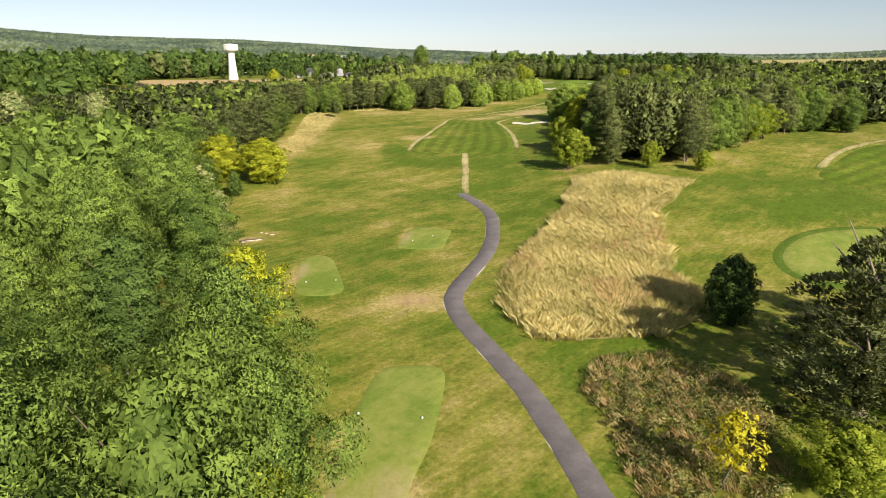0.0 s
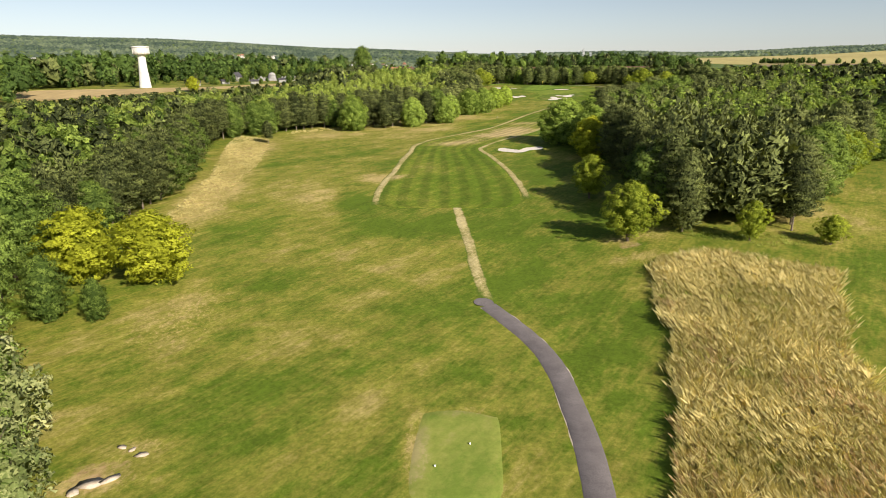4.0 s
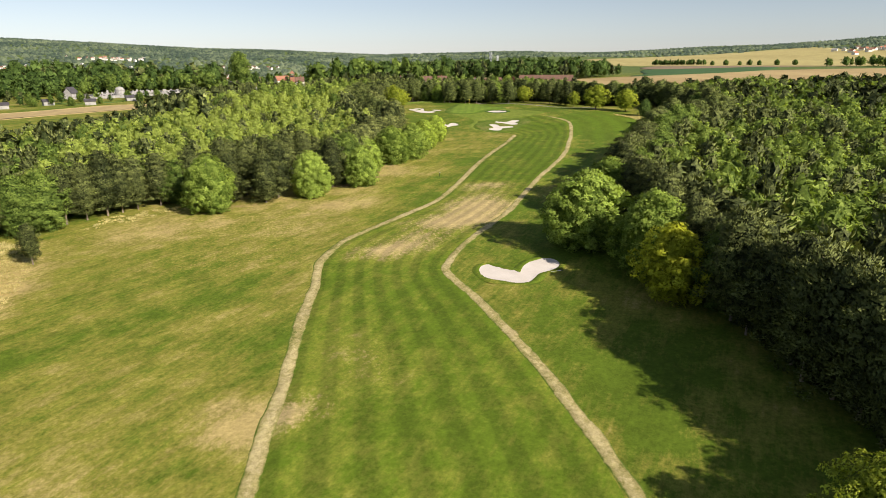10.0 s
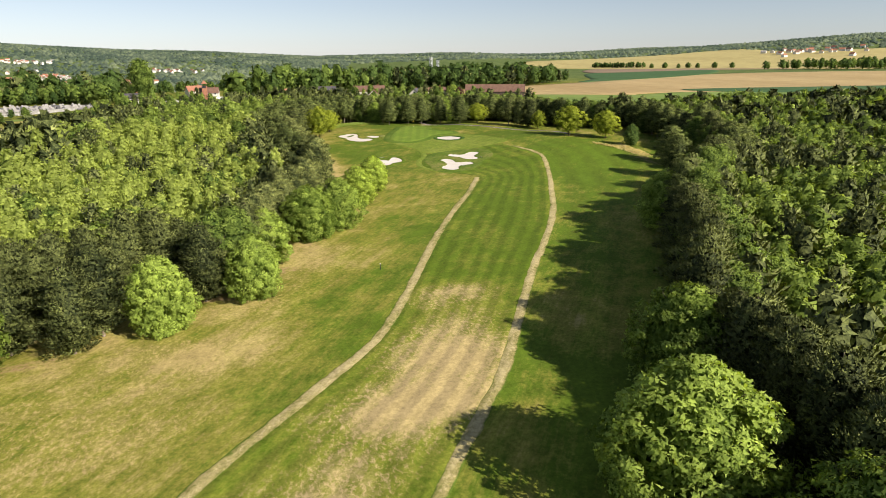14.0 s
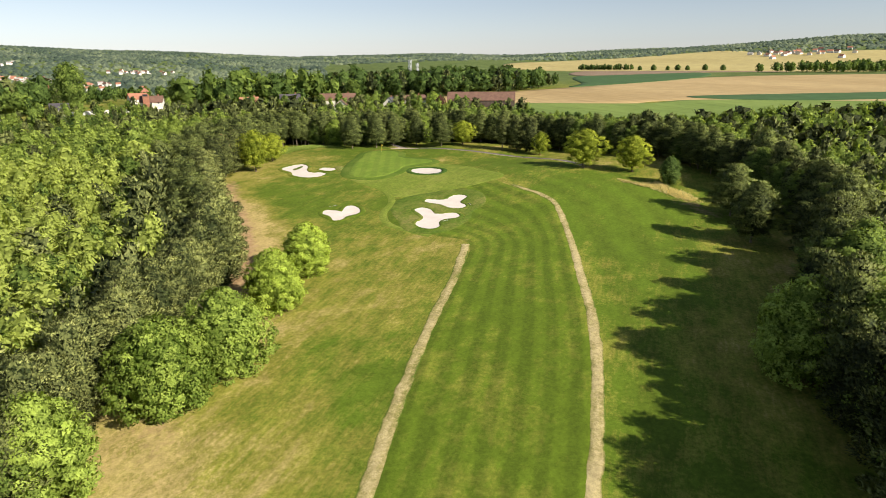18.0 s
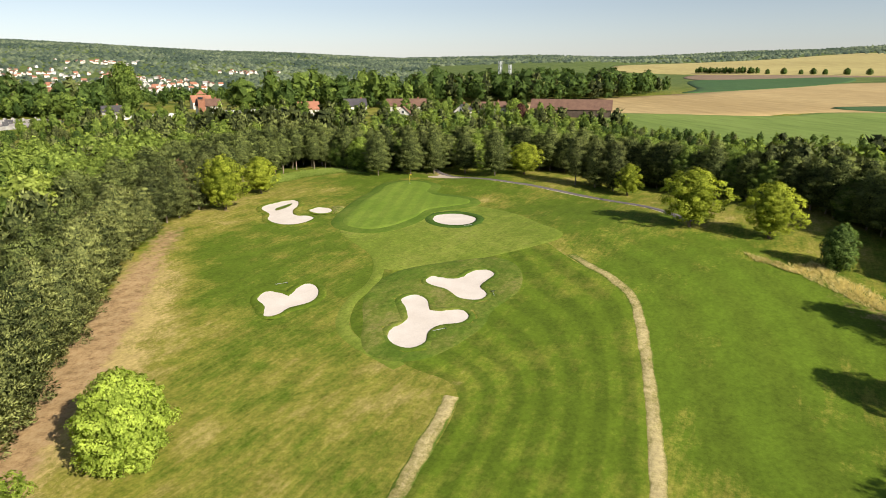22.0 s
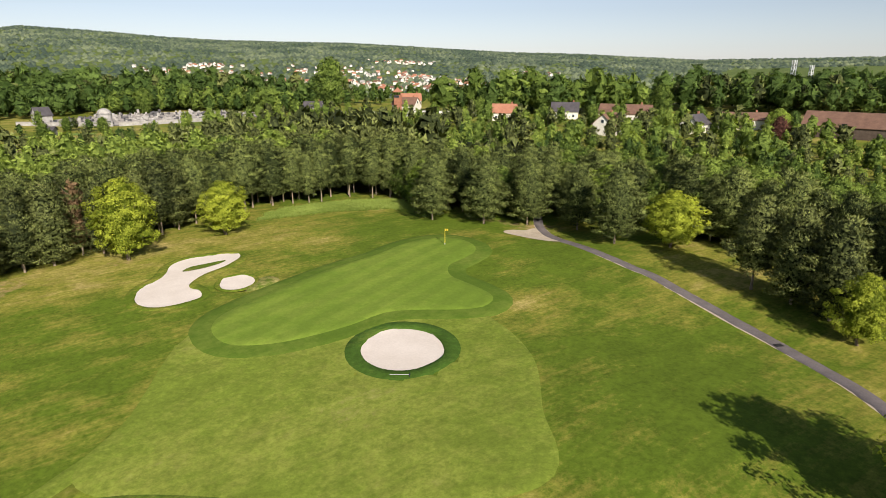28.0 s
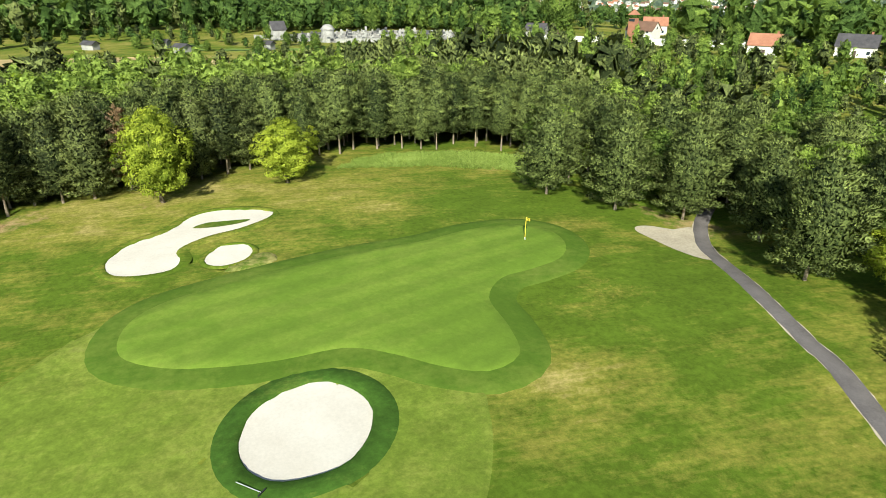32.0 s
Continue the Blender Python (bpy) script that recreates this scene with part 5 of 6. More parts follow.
for name, poly, gap, seed in (("left", W_LEFT, 3.3, 1), ("right", W_RIGHT, 3.5, 2)):
    p, rng = scatter(poly, gap, seed, 1.1)
    d = front(p, (W_LEFT[:18] if name == "left" else W_RIGHT[:19]))
    south = front(p, W_RIGHT[28:]) if name == "right" else np.full(len(p), 99.0)
    pick = rng.random(len(p))
    patch = np.array([noise.noise(Vector((x / 17, y / 17, 1.5))) for x, y in p])
    dark = ((d < 8) & ~((p[:, 0] > 106) & (p[:, 1] > 395) & (pick > 0.4))) | (south < 16) | (pick < 0.07) | ((p[:, 1] > 466) & (pick < 0.7))
    grown = np.ones(len(p))
    if name == "left":
        back = front(p, W_LEFT[21:29])
        grown = np.where(p[:, 0] < 20, 0.84, 0.95) * np.where(p[:, 1] > 385, 1.22, 0.72 + 0.28 * smooth(6, 40, back))
        dark |= back < 9
        dark |= (d < 13) & (p[:, 1] > 345)
        dark |= (p[:, 0] < -52) & (pick < 0.3)
    if name == "right":
        grown = np.where((p[:, 1] > 400) & (d > 10), np.where(p[:, 0] > 165, 0.55, 0.7), 1.0)
        grown = np.where((p[:, 1] < 200) & (d < 14), 1.15, grown)
        dark |= (p[:, 1] < 185) & (pick < 0.85)
        dark |= (pick + 0.55 * patch > 0.84) & (p[:, 1] < 400)
    olive = (p[:, 0] < 60) & (p[:, 1] > 292) & (p[:, 1] < 396)
    young = (p[:, 0] < 60) & (p[:, 1] > 232) & (p[:, 1] < 400)
    near = (d < 62) & (p[:, 0] > -70) & (p[:, 0] < 185) & (p[:, 1] < 480)
    mid = ~dark & ((rng.random(len(p)) < np.where(p[:, 0] < -50, 0.6, 0.13)) | ((p[:, 0] > 104) & (p[:, 1] > 375) & (d < 30)))
    for sel, kind, mat, lab in ((dark & olive, "pine", NEEDLE_OLIVE, "dense stand of olive green pines"),
                                (dark & ~olive, "pine", NEEDLE, "dense stand of dark green pines"),
                                (~dark & ~mid & ~young, "light", LEAF_LIGHT, "young light green birch wood"),
                                (~dark & ~mid & young, "light", LEAF_YOUNG, "young yellow-green saplings within the wood"),
                                (mid, "mid", LEAF_MID, "mid green broadleaf trees within the wood")):
        close = near & (d < 24) & (p[:, 1] > 392)
        shown = close & (d < 17)
        for (x, y), grow in zip(p[sel & shown], grown[sel & shown]):
            key, lab_near, grp = {"pine": ("freshpine" if x > 104 else "barepine", "dark green pine within the wood", "pines within the wood"), "mid": ("oak", "mid green broadleaf tree within the wood", "broadleaf trees within the wood"),
                                  "light": ("light", "slender light green birch within the wood", "birches within the wood")}[kind]
            plant((key, rnd.randrange(2 if key == "barepine" else 3)), x, y, 10.8 * min(1.0, grow + 0.12) * rnd.uniform(0.84, 1.12), lab_near, rnd.uniform(0, 360), grp, rnd.uniform(0.95, 1.25))
        close &= ~shown
        close |= (p[:, 1] < 182) & (np.minimum(d, south) < 20)
        brighter = (0.1 if name == "left" else -0.02) if kind == "light" else 0.0
        for where, fine, scale in ((close, 2, (0.8, 1.15)), (near & ~close & ~shown, 1, (0.72, 1.15)), (~near, 0, (0.8, 1.2))):
            wood(kind + "_stand", p[sel & where], rng, kind, fine, mat, lab, scale, 0.95, brighter, (grown * (0.86 if kind == "mid" else 1.0))[sel & where])
p, rng = scatter(W_ASH, 7.2, 3, 1.2)
close = (p[:, 0] > -48) & (p[:, 1] < 105)
for x, y in p[close]:
    # ashes that hide the yellowing tree from the camera are moved aside
    if math.hypot(x + 18.6, (y - 52.5) * 0.68) < 5.6:
        x, y = x - 7.5, y + 2.5
    plant(("ash", rnd.choice((0, 1, 2, 0, 1, 2, 4, 3, 4))) if y < 58 and x > -36 else ("ashfar", rnd.randrange(3)), x, y, 14 * rnd.uniform(0.62, 1.24), "feathery green ash within the wood", rnd.uniform(0, 360), "ashes within the wood", rnd.uniform(0.66, 0.9))
wood("ash_stand", p[~close], rng, "ash", 1, LEAF_ASH, "dense feathery green ash wood")
p, rng = scatter([(-118, 8), (-118, 150), (-158, 150), (-158, 300), (-200, 330), (-330, 420), (-420, 300), (-330, 60), (-200, 0)], 8.5, 4)
half = rng.random(len(p)) < 0.5
wood("mixed_wood", p[half], rng, "mid", 0, LEAF_MID, "mixed broadleaf wood beyond the course", (1.2, 1.6))
wood("mixed_wood", p[~half], rng, "ash", 0, LEAF_DARK, "dark broadleaf wood beyond the course", (0.9, 1.2))


# ---- far woods: rounded canopies on the slopes ----
turns = [np.array(Euler((k * 0.7, k * 1.3, k * 0.9)).to_matrix()) for k in range(8)]


def canopy(name, points, rng, mat, label, size=(7, 13), flatten=0.75, rise=5.0):
    z = hgt(points[:, 0], points[:, 1])
    pieces = []
    for (x, y), g in zip(points, z):
        s = rng.uniform(*size)
        v = OCT_V @ turns[int(rng.integers(8))] * rng.uniform(0.7, 1.25, (len(OCT_V), 1)) * s * [1, 1, flatten] + [x, y, g + rise]
        drift = noise.fractal(Vector((x / 170, y / 240, 3.0)), 1.0, 2.0, 3) * 1.5
        pieces.append((v, OCT_T, min(1, max(0, 0.42 + 0.85 * drift + rng.normal(0, 0.12))), unit(unit(v - [x, y, g + rise - s * 0.3]) + [0, 0, 1.0])))
    v, t, tone, n = gather(pieces)
    return tagged(new(name, quick_mesh(name, v, t, mat, n, tone=tone)), label, "wood", kind="stuff")


FIELDS = {"wheat": [(228, 596), (180, 660), (250, 706), (300, 720), (400, 762), (659, 884), (940, 830), (1100, 700), (900, 560), (640, 470), (480, 476), (345, 568), (300, 560)],
          "light": [(196, 560), (232, 592), (300, 556), (345, 566), (400, 540), (470, 470), (400, 400), (260, 440), (200, 490)],
          "dark_strip": [(378, 596), (540, 566), (700, 540), (640, 500), (470, 516), (392, 541)],
          "green": [(404, 768), (448, 830), (611, 1060), (824, 1052), (700, 905)],
          "brown": [(614, 1064), (773, 1290), (900, 1120), (960, 985), (830, 1050)],
          "gold": [(780, 1295), (700, 1480), (910, 1740), (1250, 1850), (1720, 1880), (1500, 1420), (1640, 1250), (1500, 1020), (1130, 900), (965, 990)],
          "west": [(-170, 372), (-108, 416), (-70, 455), (-46, 490), (-84, 492), (-130, 440), (-200, 420)]}
far_rng = np.random.default_rng(11)


def sector(n, az0, az1, r0, r1):
    r = np.sqrt(far_rng.uniform(r0 * r0, r1 * r1, n))
    a = np.radians(far_rng.uniform(az0, az1, n))
    return np.stack([50 + r * np.sin(a), 250 + r * np.cos(a)], 1)


def clear_of(p, names, margin=0):
    ok = np.ones(len(p), bool)
    for k in names:
        ok &= ~inside(p[:, 0], p[:, 1], np.array(FIELDS[k], float))
    return p[ok]


TOWN = [(-200, 1310, 90, 60), (-370, 1760, 110, 90), (-420, 1460, 90, 60), (-760, 1640, 130, 50), (-490, 1450, 60, 40), (-40, 1930, 60, 30), (-500, 1760, 90, 60), (-110, 1400, 70, 70), (-250, 1450, 90, 60), (-640, 1600, 50, 40), (-820, 1760, 45, 40), (-230, 1590, 80, 60), (-285, 1716, 80, 60), (-400, 2080, 60, 40)]
slope = np.vstack([sector(20000, -68, 12, 900, 3300), sector(6000, 12, 75, 1900, 3350), sector(3500, -75, 75, 3050, 3300)])
thin = np.ones(len(slope), bool)
for x, y, a, b in TOWN:
    thin &= ~((((slope[:, 0] - x) / a) ** 2 + ((slope[:, 1] - y) / b) ** 2 < 1.6) & (far_rng.random(len(slope)) < 0.4))
slope = clear_of(slope[thin], FIELDS)
canopy("hillside_wood", slope[::2], far_rng, HAZY_LEAF, "distant wooded hillside of mixed green with haze painted into it", (4.5, 10), 0.8, 1.0)
canopy("hillside_wood", slope[1::2], far_rng, HAZY_LEAF_DARK, "distant wooded hillside of darker green with haze painted into it", (4.5, 10), 0.8, 1.0)


def tall_belt(poly, gap, seed, kinds, label, scale=(1.3, 1.8), fine=1):
    p, rng = scatter(poly, gap, seed)
    p = clear_of(p, ("west", "light"))
    for i, (kind, mat) in enumerate(kinds):
        wood("tree_belt", p[i::len(kinds)], rng, kind, fine, mat, label, scale)


tall_belt([(28, 655), (60, 700), (130, 715), (140, 670), (95, 655), (60, 648)], 8, 21, (("mid", LEAF_DARK), ("ash", LEAF_MID)), "belt of tall dark broadleaf trees behind the houses", (1.0, 1.7), 0)
tall_belt([(140, 690), (150, 760), (240, 850), (330, 800), (400, 800), (300, 706), (225, 672), (190, 690)], 9, 22, (("mid", LEAF_DARK), ("ash", LEAF_DARK), ("pine", NEEDLE)), "tall mixed wood beside the wheat field", (1.0, 1.7), 0)
tall_belt([(-300, 480), (-200, 440), (-180, 600), (-80, 655), (-50, 668), (-30, 720), (-160, 740), (-330, 640)], 9, 23, (("mid", LEAF_DARK), ("ash", LEAF_DARK), ("pine", NEEDLE)), "tall broadleaf wood behind the graveyard", (0.9, 1.7), 0)
tall_belt([(-60, 690), (20, 700), (140, 780), (240, 860), (200, 1000), (0, 1050), (-200, 900), (-300, 700)], 17, 24, (("mid", LEAF_MID), ("mid", LEAF_DARK)), "broadleaf woods in the valley", (0.4, 1.0), 0)
tall_belt([(-420, 300), (-330, 420), (-200, 330), (-160, 350), (-210, 425), (-300, 480), (-420, 640), (-640, 600), (-640, 300)], 15, 25, (("mid", LEAF_MID), ("mid", LEAF_DARK), ("ash", LEAF_DARK)), "broad mixed wood round the water tower", (1.0, 1.7), 0)
tall_belt([(860, 985), (1000, 868), (1300, 900), (1240, 960), (1000, 960)], 15, 26, (("mid", LEAF_DARK), ("mid", LEAF_MID)), "wood between the fields", (1.2, 1.7), 0)
for a, b in (((792, 1333), (831, 1276)), ((833, 1274), (850, 1240))):
    tall_belt([a, b, (b[0] + 12, b[1] + 10), (a[0] + 12, a[1] + 10)], 6, 27, (("mid", LEAF_DARK),), "hedge of trees between the fields", (0.8, 1.1), 0)


# ---- fields and the tower, houses, graveyard beyond the course ----
for key, mat, lift, lab in (("wheat", WHEAT, 0.25, "large field of ripe golden-brown wheat"), ("light", CROP, 0.3, "light green field behind the wood"), ("dark_strip", DARK_CROP, 0.4, "dark green strip of crop in the wheat"),
                            ("green", DARK_CROP, 0.5, "dark green crop field"), ("brown", PLOUGH, 0.6, "brown ploughed field"), ("gold", GOLD, 0.8, "pale gold field on the far slope"), ("west", WHEAT, 0.2, "straw-coloured meadow beyond the wood")):
    big = max(np.ptp(np.array(FIELDS[key], float), axis=0))
    sheet("field", spline(FIELDS[key], True, big / 30), mat, lift, big / 45, label=lab, category="field")

# ---- long grass ----
def blades(name, poly, count, tall, mat, label, seed, width=0.05, bend=0.35, category="long grass", patches=0.0, tuft=0.0):
    """A stand of grass blades as one mesh; with tuft, in tussocks of about that radius whose blades arch outwards, swept by the wind."""
    rng = np.random.default_rng(seed)
    line = np.array(poly, float)
    lo, hi = line.min(0), line.max(0)
    p = rng.uniform(lo, hi, ((count // 26 if tuft else count) * 3, 2))
    p = p[inside(p[:, 0], p[:, 1], line)][:count // 26 if tuft else count]
    wave = np.array([noise.fractal(Vector((x / 7, y / 9, seed * 0.1)), 0.8, 2.0, 4) for x, y in p]) * 1.5
    if patches:
        keep = wave > -1 + patches if patches > 0 else wave < 1 + patches
        p, wave = p[keep], wave[keep]
    wind = np.array([noise.noise(Vector((x / 11, y / 11, 7.7))) for x, y in p]) * 2.2 + 2.2
    a, own, high = rng.normal(wind, 0.9), rng.normal(0, 0.14, len(p)), rng.uniform(0.75, 1.2, len(p))
    if tuft:
        k = np.repeat(np.arange(len(p)), 26)
        off = rng.normal(0, tuft * 0.5, (len(k), 2))
        push = np.stack([np.cos(wind[k]), np.sin(wind[k])], 1) * 0.5 + off / tuft
        p, wave, own, high, a = p[k] + off, wave[k], own[k], high[k], np.arctan2(push[:, 1], push[:, 0]) + rng.normal(0, 0.35, len(k))
    n = len(p)
    h = tall * rng.uniform(0.6, 1.1, n) * (1 + 0.2 * wave) * high
    lean = np.stack([np.cos(a), np.sin(a)], 1) * (h * bend * rng.uniform(0.4, 1.3, n))[:, None]
    b = rng.uniform(0, 6.28, n)
    w = np.stack([np.cos(b), np.sin(b)], 1) * width * rng.uniform(0.6, 1.5, (n, 1))
    z = hgt(p[:, 0], p[:, 1])
    v = np.stack([np.column_stack([p - w, z]), np.column_stack([p + w, z]), np.column_stack([p + lean * 0.4 + w * 0.9, z + h * 0.6]), np.column_stack([p + lean, z + h])], 1).reshape(-1, 3)
    k = np.arange(n)[:, None] * 4
    t = np.stack([k + [0, 1, 2], k + [0, 2, 3]], 1)
    q = v.reshape(-1, 4, 3)
    down = np.cross(q[:, 1] - q[:, 0], q[:, 2] - q[:, 0])[:, 2] < 0
    t[down] = t[down][:, :, ::-1]
    t = t.reshape(-1, 3)
    tone = np.repeat(np.clip(0.45 + 0.3 * wave + own + rng.normal(0, 0.1, n), 0.04, 1), 4)
    return tagged(new(name, quick_mesh(name, v, t, mat, tone=tone)), label, category, kind="stuff")


TALL = [(25.4, 119), (27.4, 125.4), (34, 126), (40, 123.4), (46, 117.4), (44.6, 112.6), (37.6, 102.6), (33, 92), (31.2, 83), (29.6, 74), (29, 64), (25.4, 59.6), (18.8, 56), (11, 55.3), (8.4, 57.4), (6.9, 67), (8.6, 76), (14.6, 90), (20.4, 103)]
tall_line = spline(TALL, True, 1.2)
tall_edge = offset_line(tall_line, 0.0)
for q in range(len(tall_edge)):
    tall_edge[q] += 0.45 * np.array([math.sin(q * 1.7) + math.sin(q * 0.61), math.sin(q * 2.3 + 1) + math.cos(q * 0.47)])
sheet("tall_grass_bed", offset_line(tall_line, -0.7), STRAW, 0.04, 1.5, [(27, 90, 90, 90, 0.8)], label="straw litter under the tall dry grass", category="ground")
blades("tall_dry_grass", tall_edge, 150000, 1.05, DRY_BLADE, "tall ripe straw-coloured meadow grass left unmown", 31, 0.017, 0.75, tuft=0.42)
blades("tall_brown_grass", [(31.2, 83), (29.6, 74), (29, 64), (25.4, 59.6), (20, 58), (17, 70), (21, 84), (28, 97), (36, 102)], 22000, 1.0, BROWN_BLADE, "brown seed heads among the tall dry grass", 40, 0.022, 0.7, patches=0.8, tuft=0.5)
blades("tall_brown_grass", [(25.4, 117), (20.4, 103), (14.6, 90), (8.6, 76), (7.4, 66), (10.5, 66), (13, 78), (19, 91), (26, 104)], 9000, 1.0, BROWN_BLADE, "brown seed heads along the edge of the tall grass", 41, 0.022, 0.7, patches=0.9, tuft=0.5)
blades("tall_green_grass", tall_edge, 44000, 0.85, GREEN_BLADE, "greener blades among the tall dry grass", 32, 0.024, 0.7, patches=-1.0, tuft=0.5)
for poly, n, seed in (([(-46, 158), (-40.8, 161.9), (-38, 166), (-38.6, 190), (-38, 208), (-40, 230), (-42, 246), (-54, 254), (-50, 222), (-46, 190)], 42000, 33),
                      ([(-36, 263), (-20, 270), (-6, 276), (-10, 271), (-24, 262), (-38, 255)], 4000, 34), ([(35, 133), (44, 127.4), (52, 126), (54, 129), (46, 132), (38, 136.5)], 2600, 35)):
    blades("rough_long_grass", poly, n, 0.34, GREEN_BLADE if seed == 35 else DRY_BLADE, "pale long grass along the foot of the pines", seed, 0.022, 0.9, tuft=0.4)
blades("rough_green_grass", [(57, 432), (56, 440), (64, 449.6), (75, 453.6), (83, 441), (76, 446), (66, 441)], 30000, 0.5, BRIGHT_BLADE, "bright green long grass before the pines behind the green", 36, 0.03, 0.7, tuft=0.4)
blades("shaded_long_grass", [(131, 361.5), (134, 356), (138.4, 356), (138.6, 345), (137.4, 340), (134.6, 343), (133, 353), (130, 359)], 9000, 0.45, DRY_BLADE, "pale long grass along the wood", 37, 0.018, 0.8, tuft=0.4)

# scrub beside the path, in clumps
SCRUB_LINE = spline([(12, 46), (14.6, 51), (20, 52), (25, 47), (25, 40), (22, 33), (19, 27), (14, 28), (12.6, 33), (12.4, 40)], True, 1.0)
sheet("scrub_bed", SCRUB_LINE, ROUGH, 0.04, 1.2, label="rank grass under the scrub", category="ground")
blades("scrub_grass", SCRUB_LINE, 7000, 0.7, BROWN_BLADE, "dry grass among the brambles", 38, 0.02, 0.7, tuft=0.4)
rng = np.random.default_rng(39)
pieces = []
cand = rng.uniform([11, 26], [26, 53], (900, 2))
cand = cand[inside(cand[:, 0], cand[:, 1], SCRUB_LINE)]
for x, y in cand:
    if math.hypot(x - 18, y - 32.4) < 1.3:
        continue
    r = rng.uniform(0.35, 0.95)
    m = int(26 * r + 14)
    d = unit(rng.normal(0, 1, (m, 3)))
    d[:, 2] = np.abs(d[:, 2])
    c = np.array([x, y, float(hgt(np.array([x]), np.array([y]))[0]) + r * 0.25])
    v, t, n = cards(rng, c + d * r * [1, 1, 0.8] * rng.uniform(0.6, 1.1, (m, 1)), d, 0.26, 0.16, one=True)
    pieces.append((v, t, rng.uniform(0, 1), n))
v, t, tone, n = gather(pieces)
tagged(new("bramble_scrub", quick_mesh("bramble_scrub", v, t, SCRUB, n, tone=tone)), "low brown and green bramble scrub", "scrub", kind="stuff")


# ---- buildings beyond the wood ----
PLASTER = two_tone("pale_plaster", (0.62, 0.58, 0.5), (0.74, 0.7, 0.62), 0.4, 0.85, 8.0, 0.15)
CONCRETE = two_tone("weathered_white_concrete", (0.66, 0.63, 0.58), (0.8, 0.77, 0.71), 0.15, 0.85, 8.0, 0.15)
BRICK = two_tone("red_brick", (0.28, 0.12, 0.075), (0.38, 0.18, 0.11), 0.8, 0.9, 8.0, 0.3)
STONE = two_tone("grey_stone", (0.24, 0.225, 0.21), (0.42, 0.4, 0.37), 0.6, 0.9, 6.0, 0.3)
TILE_RED = two_tone("orange_red_tiles", (0.3, 0.13, 0.08), (0.39, 0.185, 0.115), 0.5, 0.8, 10.0, 0.4)
TILE_BROWN = two_tone("brown_tiles", (0.13, 0.075, 0.055), (0.2, 0.115, 0.08), 0.5, 0.8, 10.0, 0.4)
SLATE = two_tone("dark_slate", (0.055, 0.05, 0.055), (0.1, 0.09, 0.095), 0.5, 0.6, 10.0, 0.3)
TIMBER = two_tone("dark_barn_boards", (0.07, 0.05, 0.04), (0.12, 0.09, 0.07), 0.7, 0.9, 6.0, 0.3)
STEEL = two_tone("galvanised_steel", (0.4, 0.41, 0.42), (0.52, 0.53, 0.54), 1.0, 0.5, 5.0, 0.1)
GLASS, glass_tree, glass_shader = nodes_of("window_glass")
glass_shader.inputs["Base Color"].default_value = (0.03, 0.04, 0.05, 1)
glass_shader.inputs["Roughness"].default_value = 0.08
WHITE, white_tree, white_shader = nodes_of("white_paint")
white_shader.inputs["Base Color"].default_value = (0.75, 0.75, 0.73, 1)
YELLOW, yellow_tree, yellow_shader = nodes_of("yellow_fibreglass")
yellow_shader.inputs["Base Color"].default_value = (0.75, 0.58, 0.06, 1)
BLACK, black_tree, black_shader = nodes_of("black_paint")
black_shader.inputs["Base Color"].default_value = (0.02, 0.02, 0.02, 1)


def at_ground(x, y, turn=0.0, sink=0.0):
    return pose(x, y, float(hgt(np.array([float(x)]), np.array([float(y)]))[0]) - sink, 0, 0, turn)


def gable_body(length, width, high, ridge):
    """Walls under a ridge that runs along x."""
    l, w = length / 2, width / 2
    bm = bmesh.new()
    v = [bm.verts.new(p) for p in ((-l, -w, -1), (l, -w, -1), (l, w, -1), (-l, w, -1), (-l, -w, high), (l, -w, high), (l, w, high), (-l, w, high), (-l, 0, high + ridge), (l, 0, high + ridge))]
    for f in ((0, 1, 5, 4), (2, 3, 7, 6), (1, 2, 6, 9, 5), (3, 0, 4, 8, 7), (3, 2, 1, 0)):
        bm.faces.new([v[i] for i in f])
    return bm


def gable_roof(length, width, high, ridge, over=0.4, thick=0.22):
    l, w = length / 2 + over, width / 2
    drop = ridge * over / w
    bm = bmesh.new()
    out = [(-(w + over), high - drop), (0, high + ridge), (w + over, high - drop), (w + over, high - drop + thick), (0, high + ridge + thick), (-(w + over), high - drop + thick)]
    a, b = [bm.verts.new((-l, y, z)) for y, z in out], [bm.verts.new((l, y, z)) for y, z in out]
    for i in range(6):
        j = (i + 1) % 6
        bm.faces.new((a[i], a[j], b[j], b[i]))
    for ring in (a, b[::-1]):
        bm.faces.new((ring[0], ring[5], ring[4], ring[1]))
        bm.faces.new((ring[1], ring[4], ring[3], ring[2]))
    bmesh.ops.recalc_face_normals(bm, faces=bm.faces[:])
    return bm


HOUSE_BITS = {"chimney": box_mesh("chimney", 0.7, 0.7, 1.6, BRICK, 0.04), "frame": box_mesh("window_frame", 1.2, 0.14, 1.35, WHITE, 0.02), "pane": box_mesh("pane", 0.98, 0.06, 1.12, GLASS),
              "door": box_mesh("door", 1.05, 0.14, 2.1, TIMBER, 0.02)}


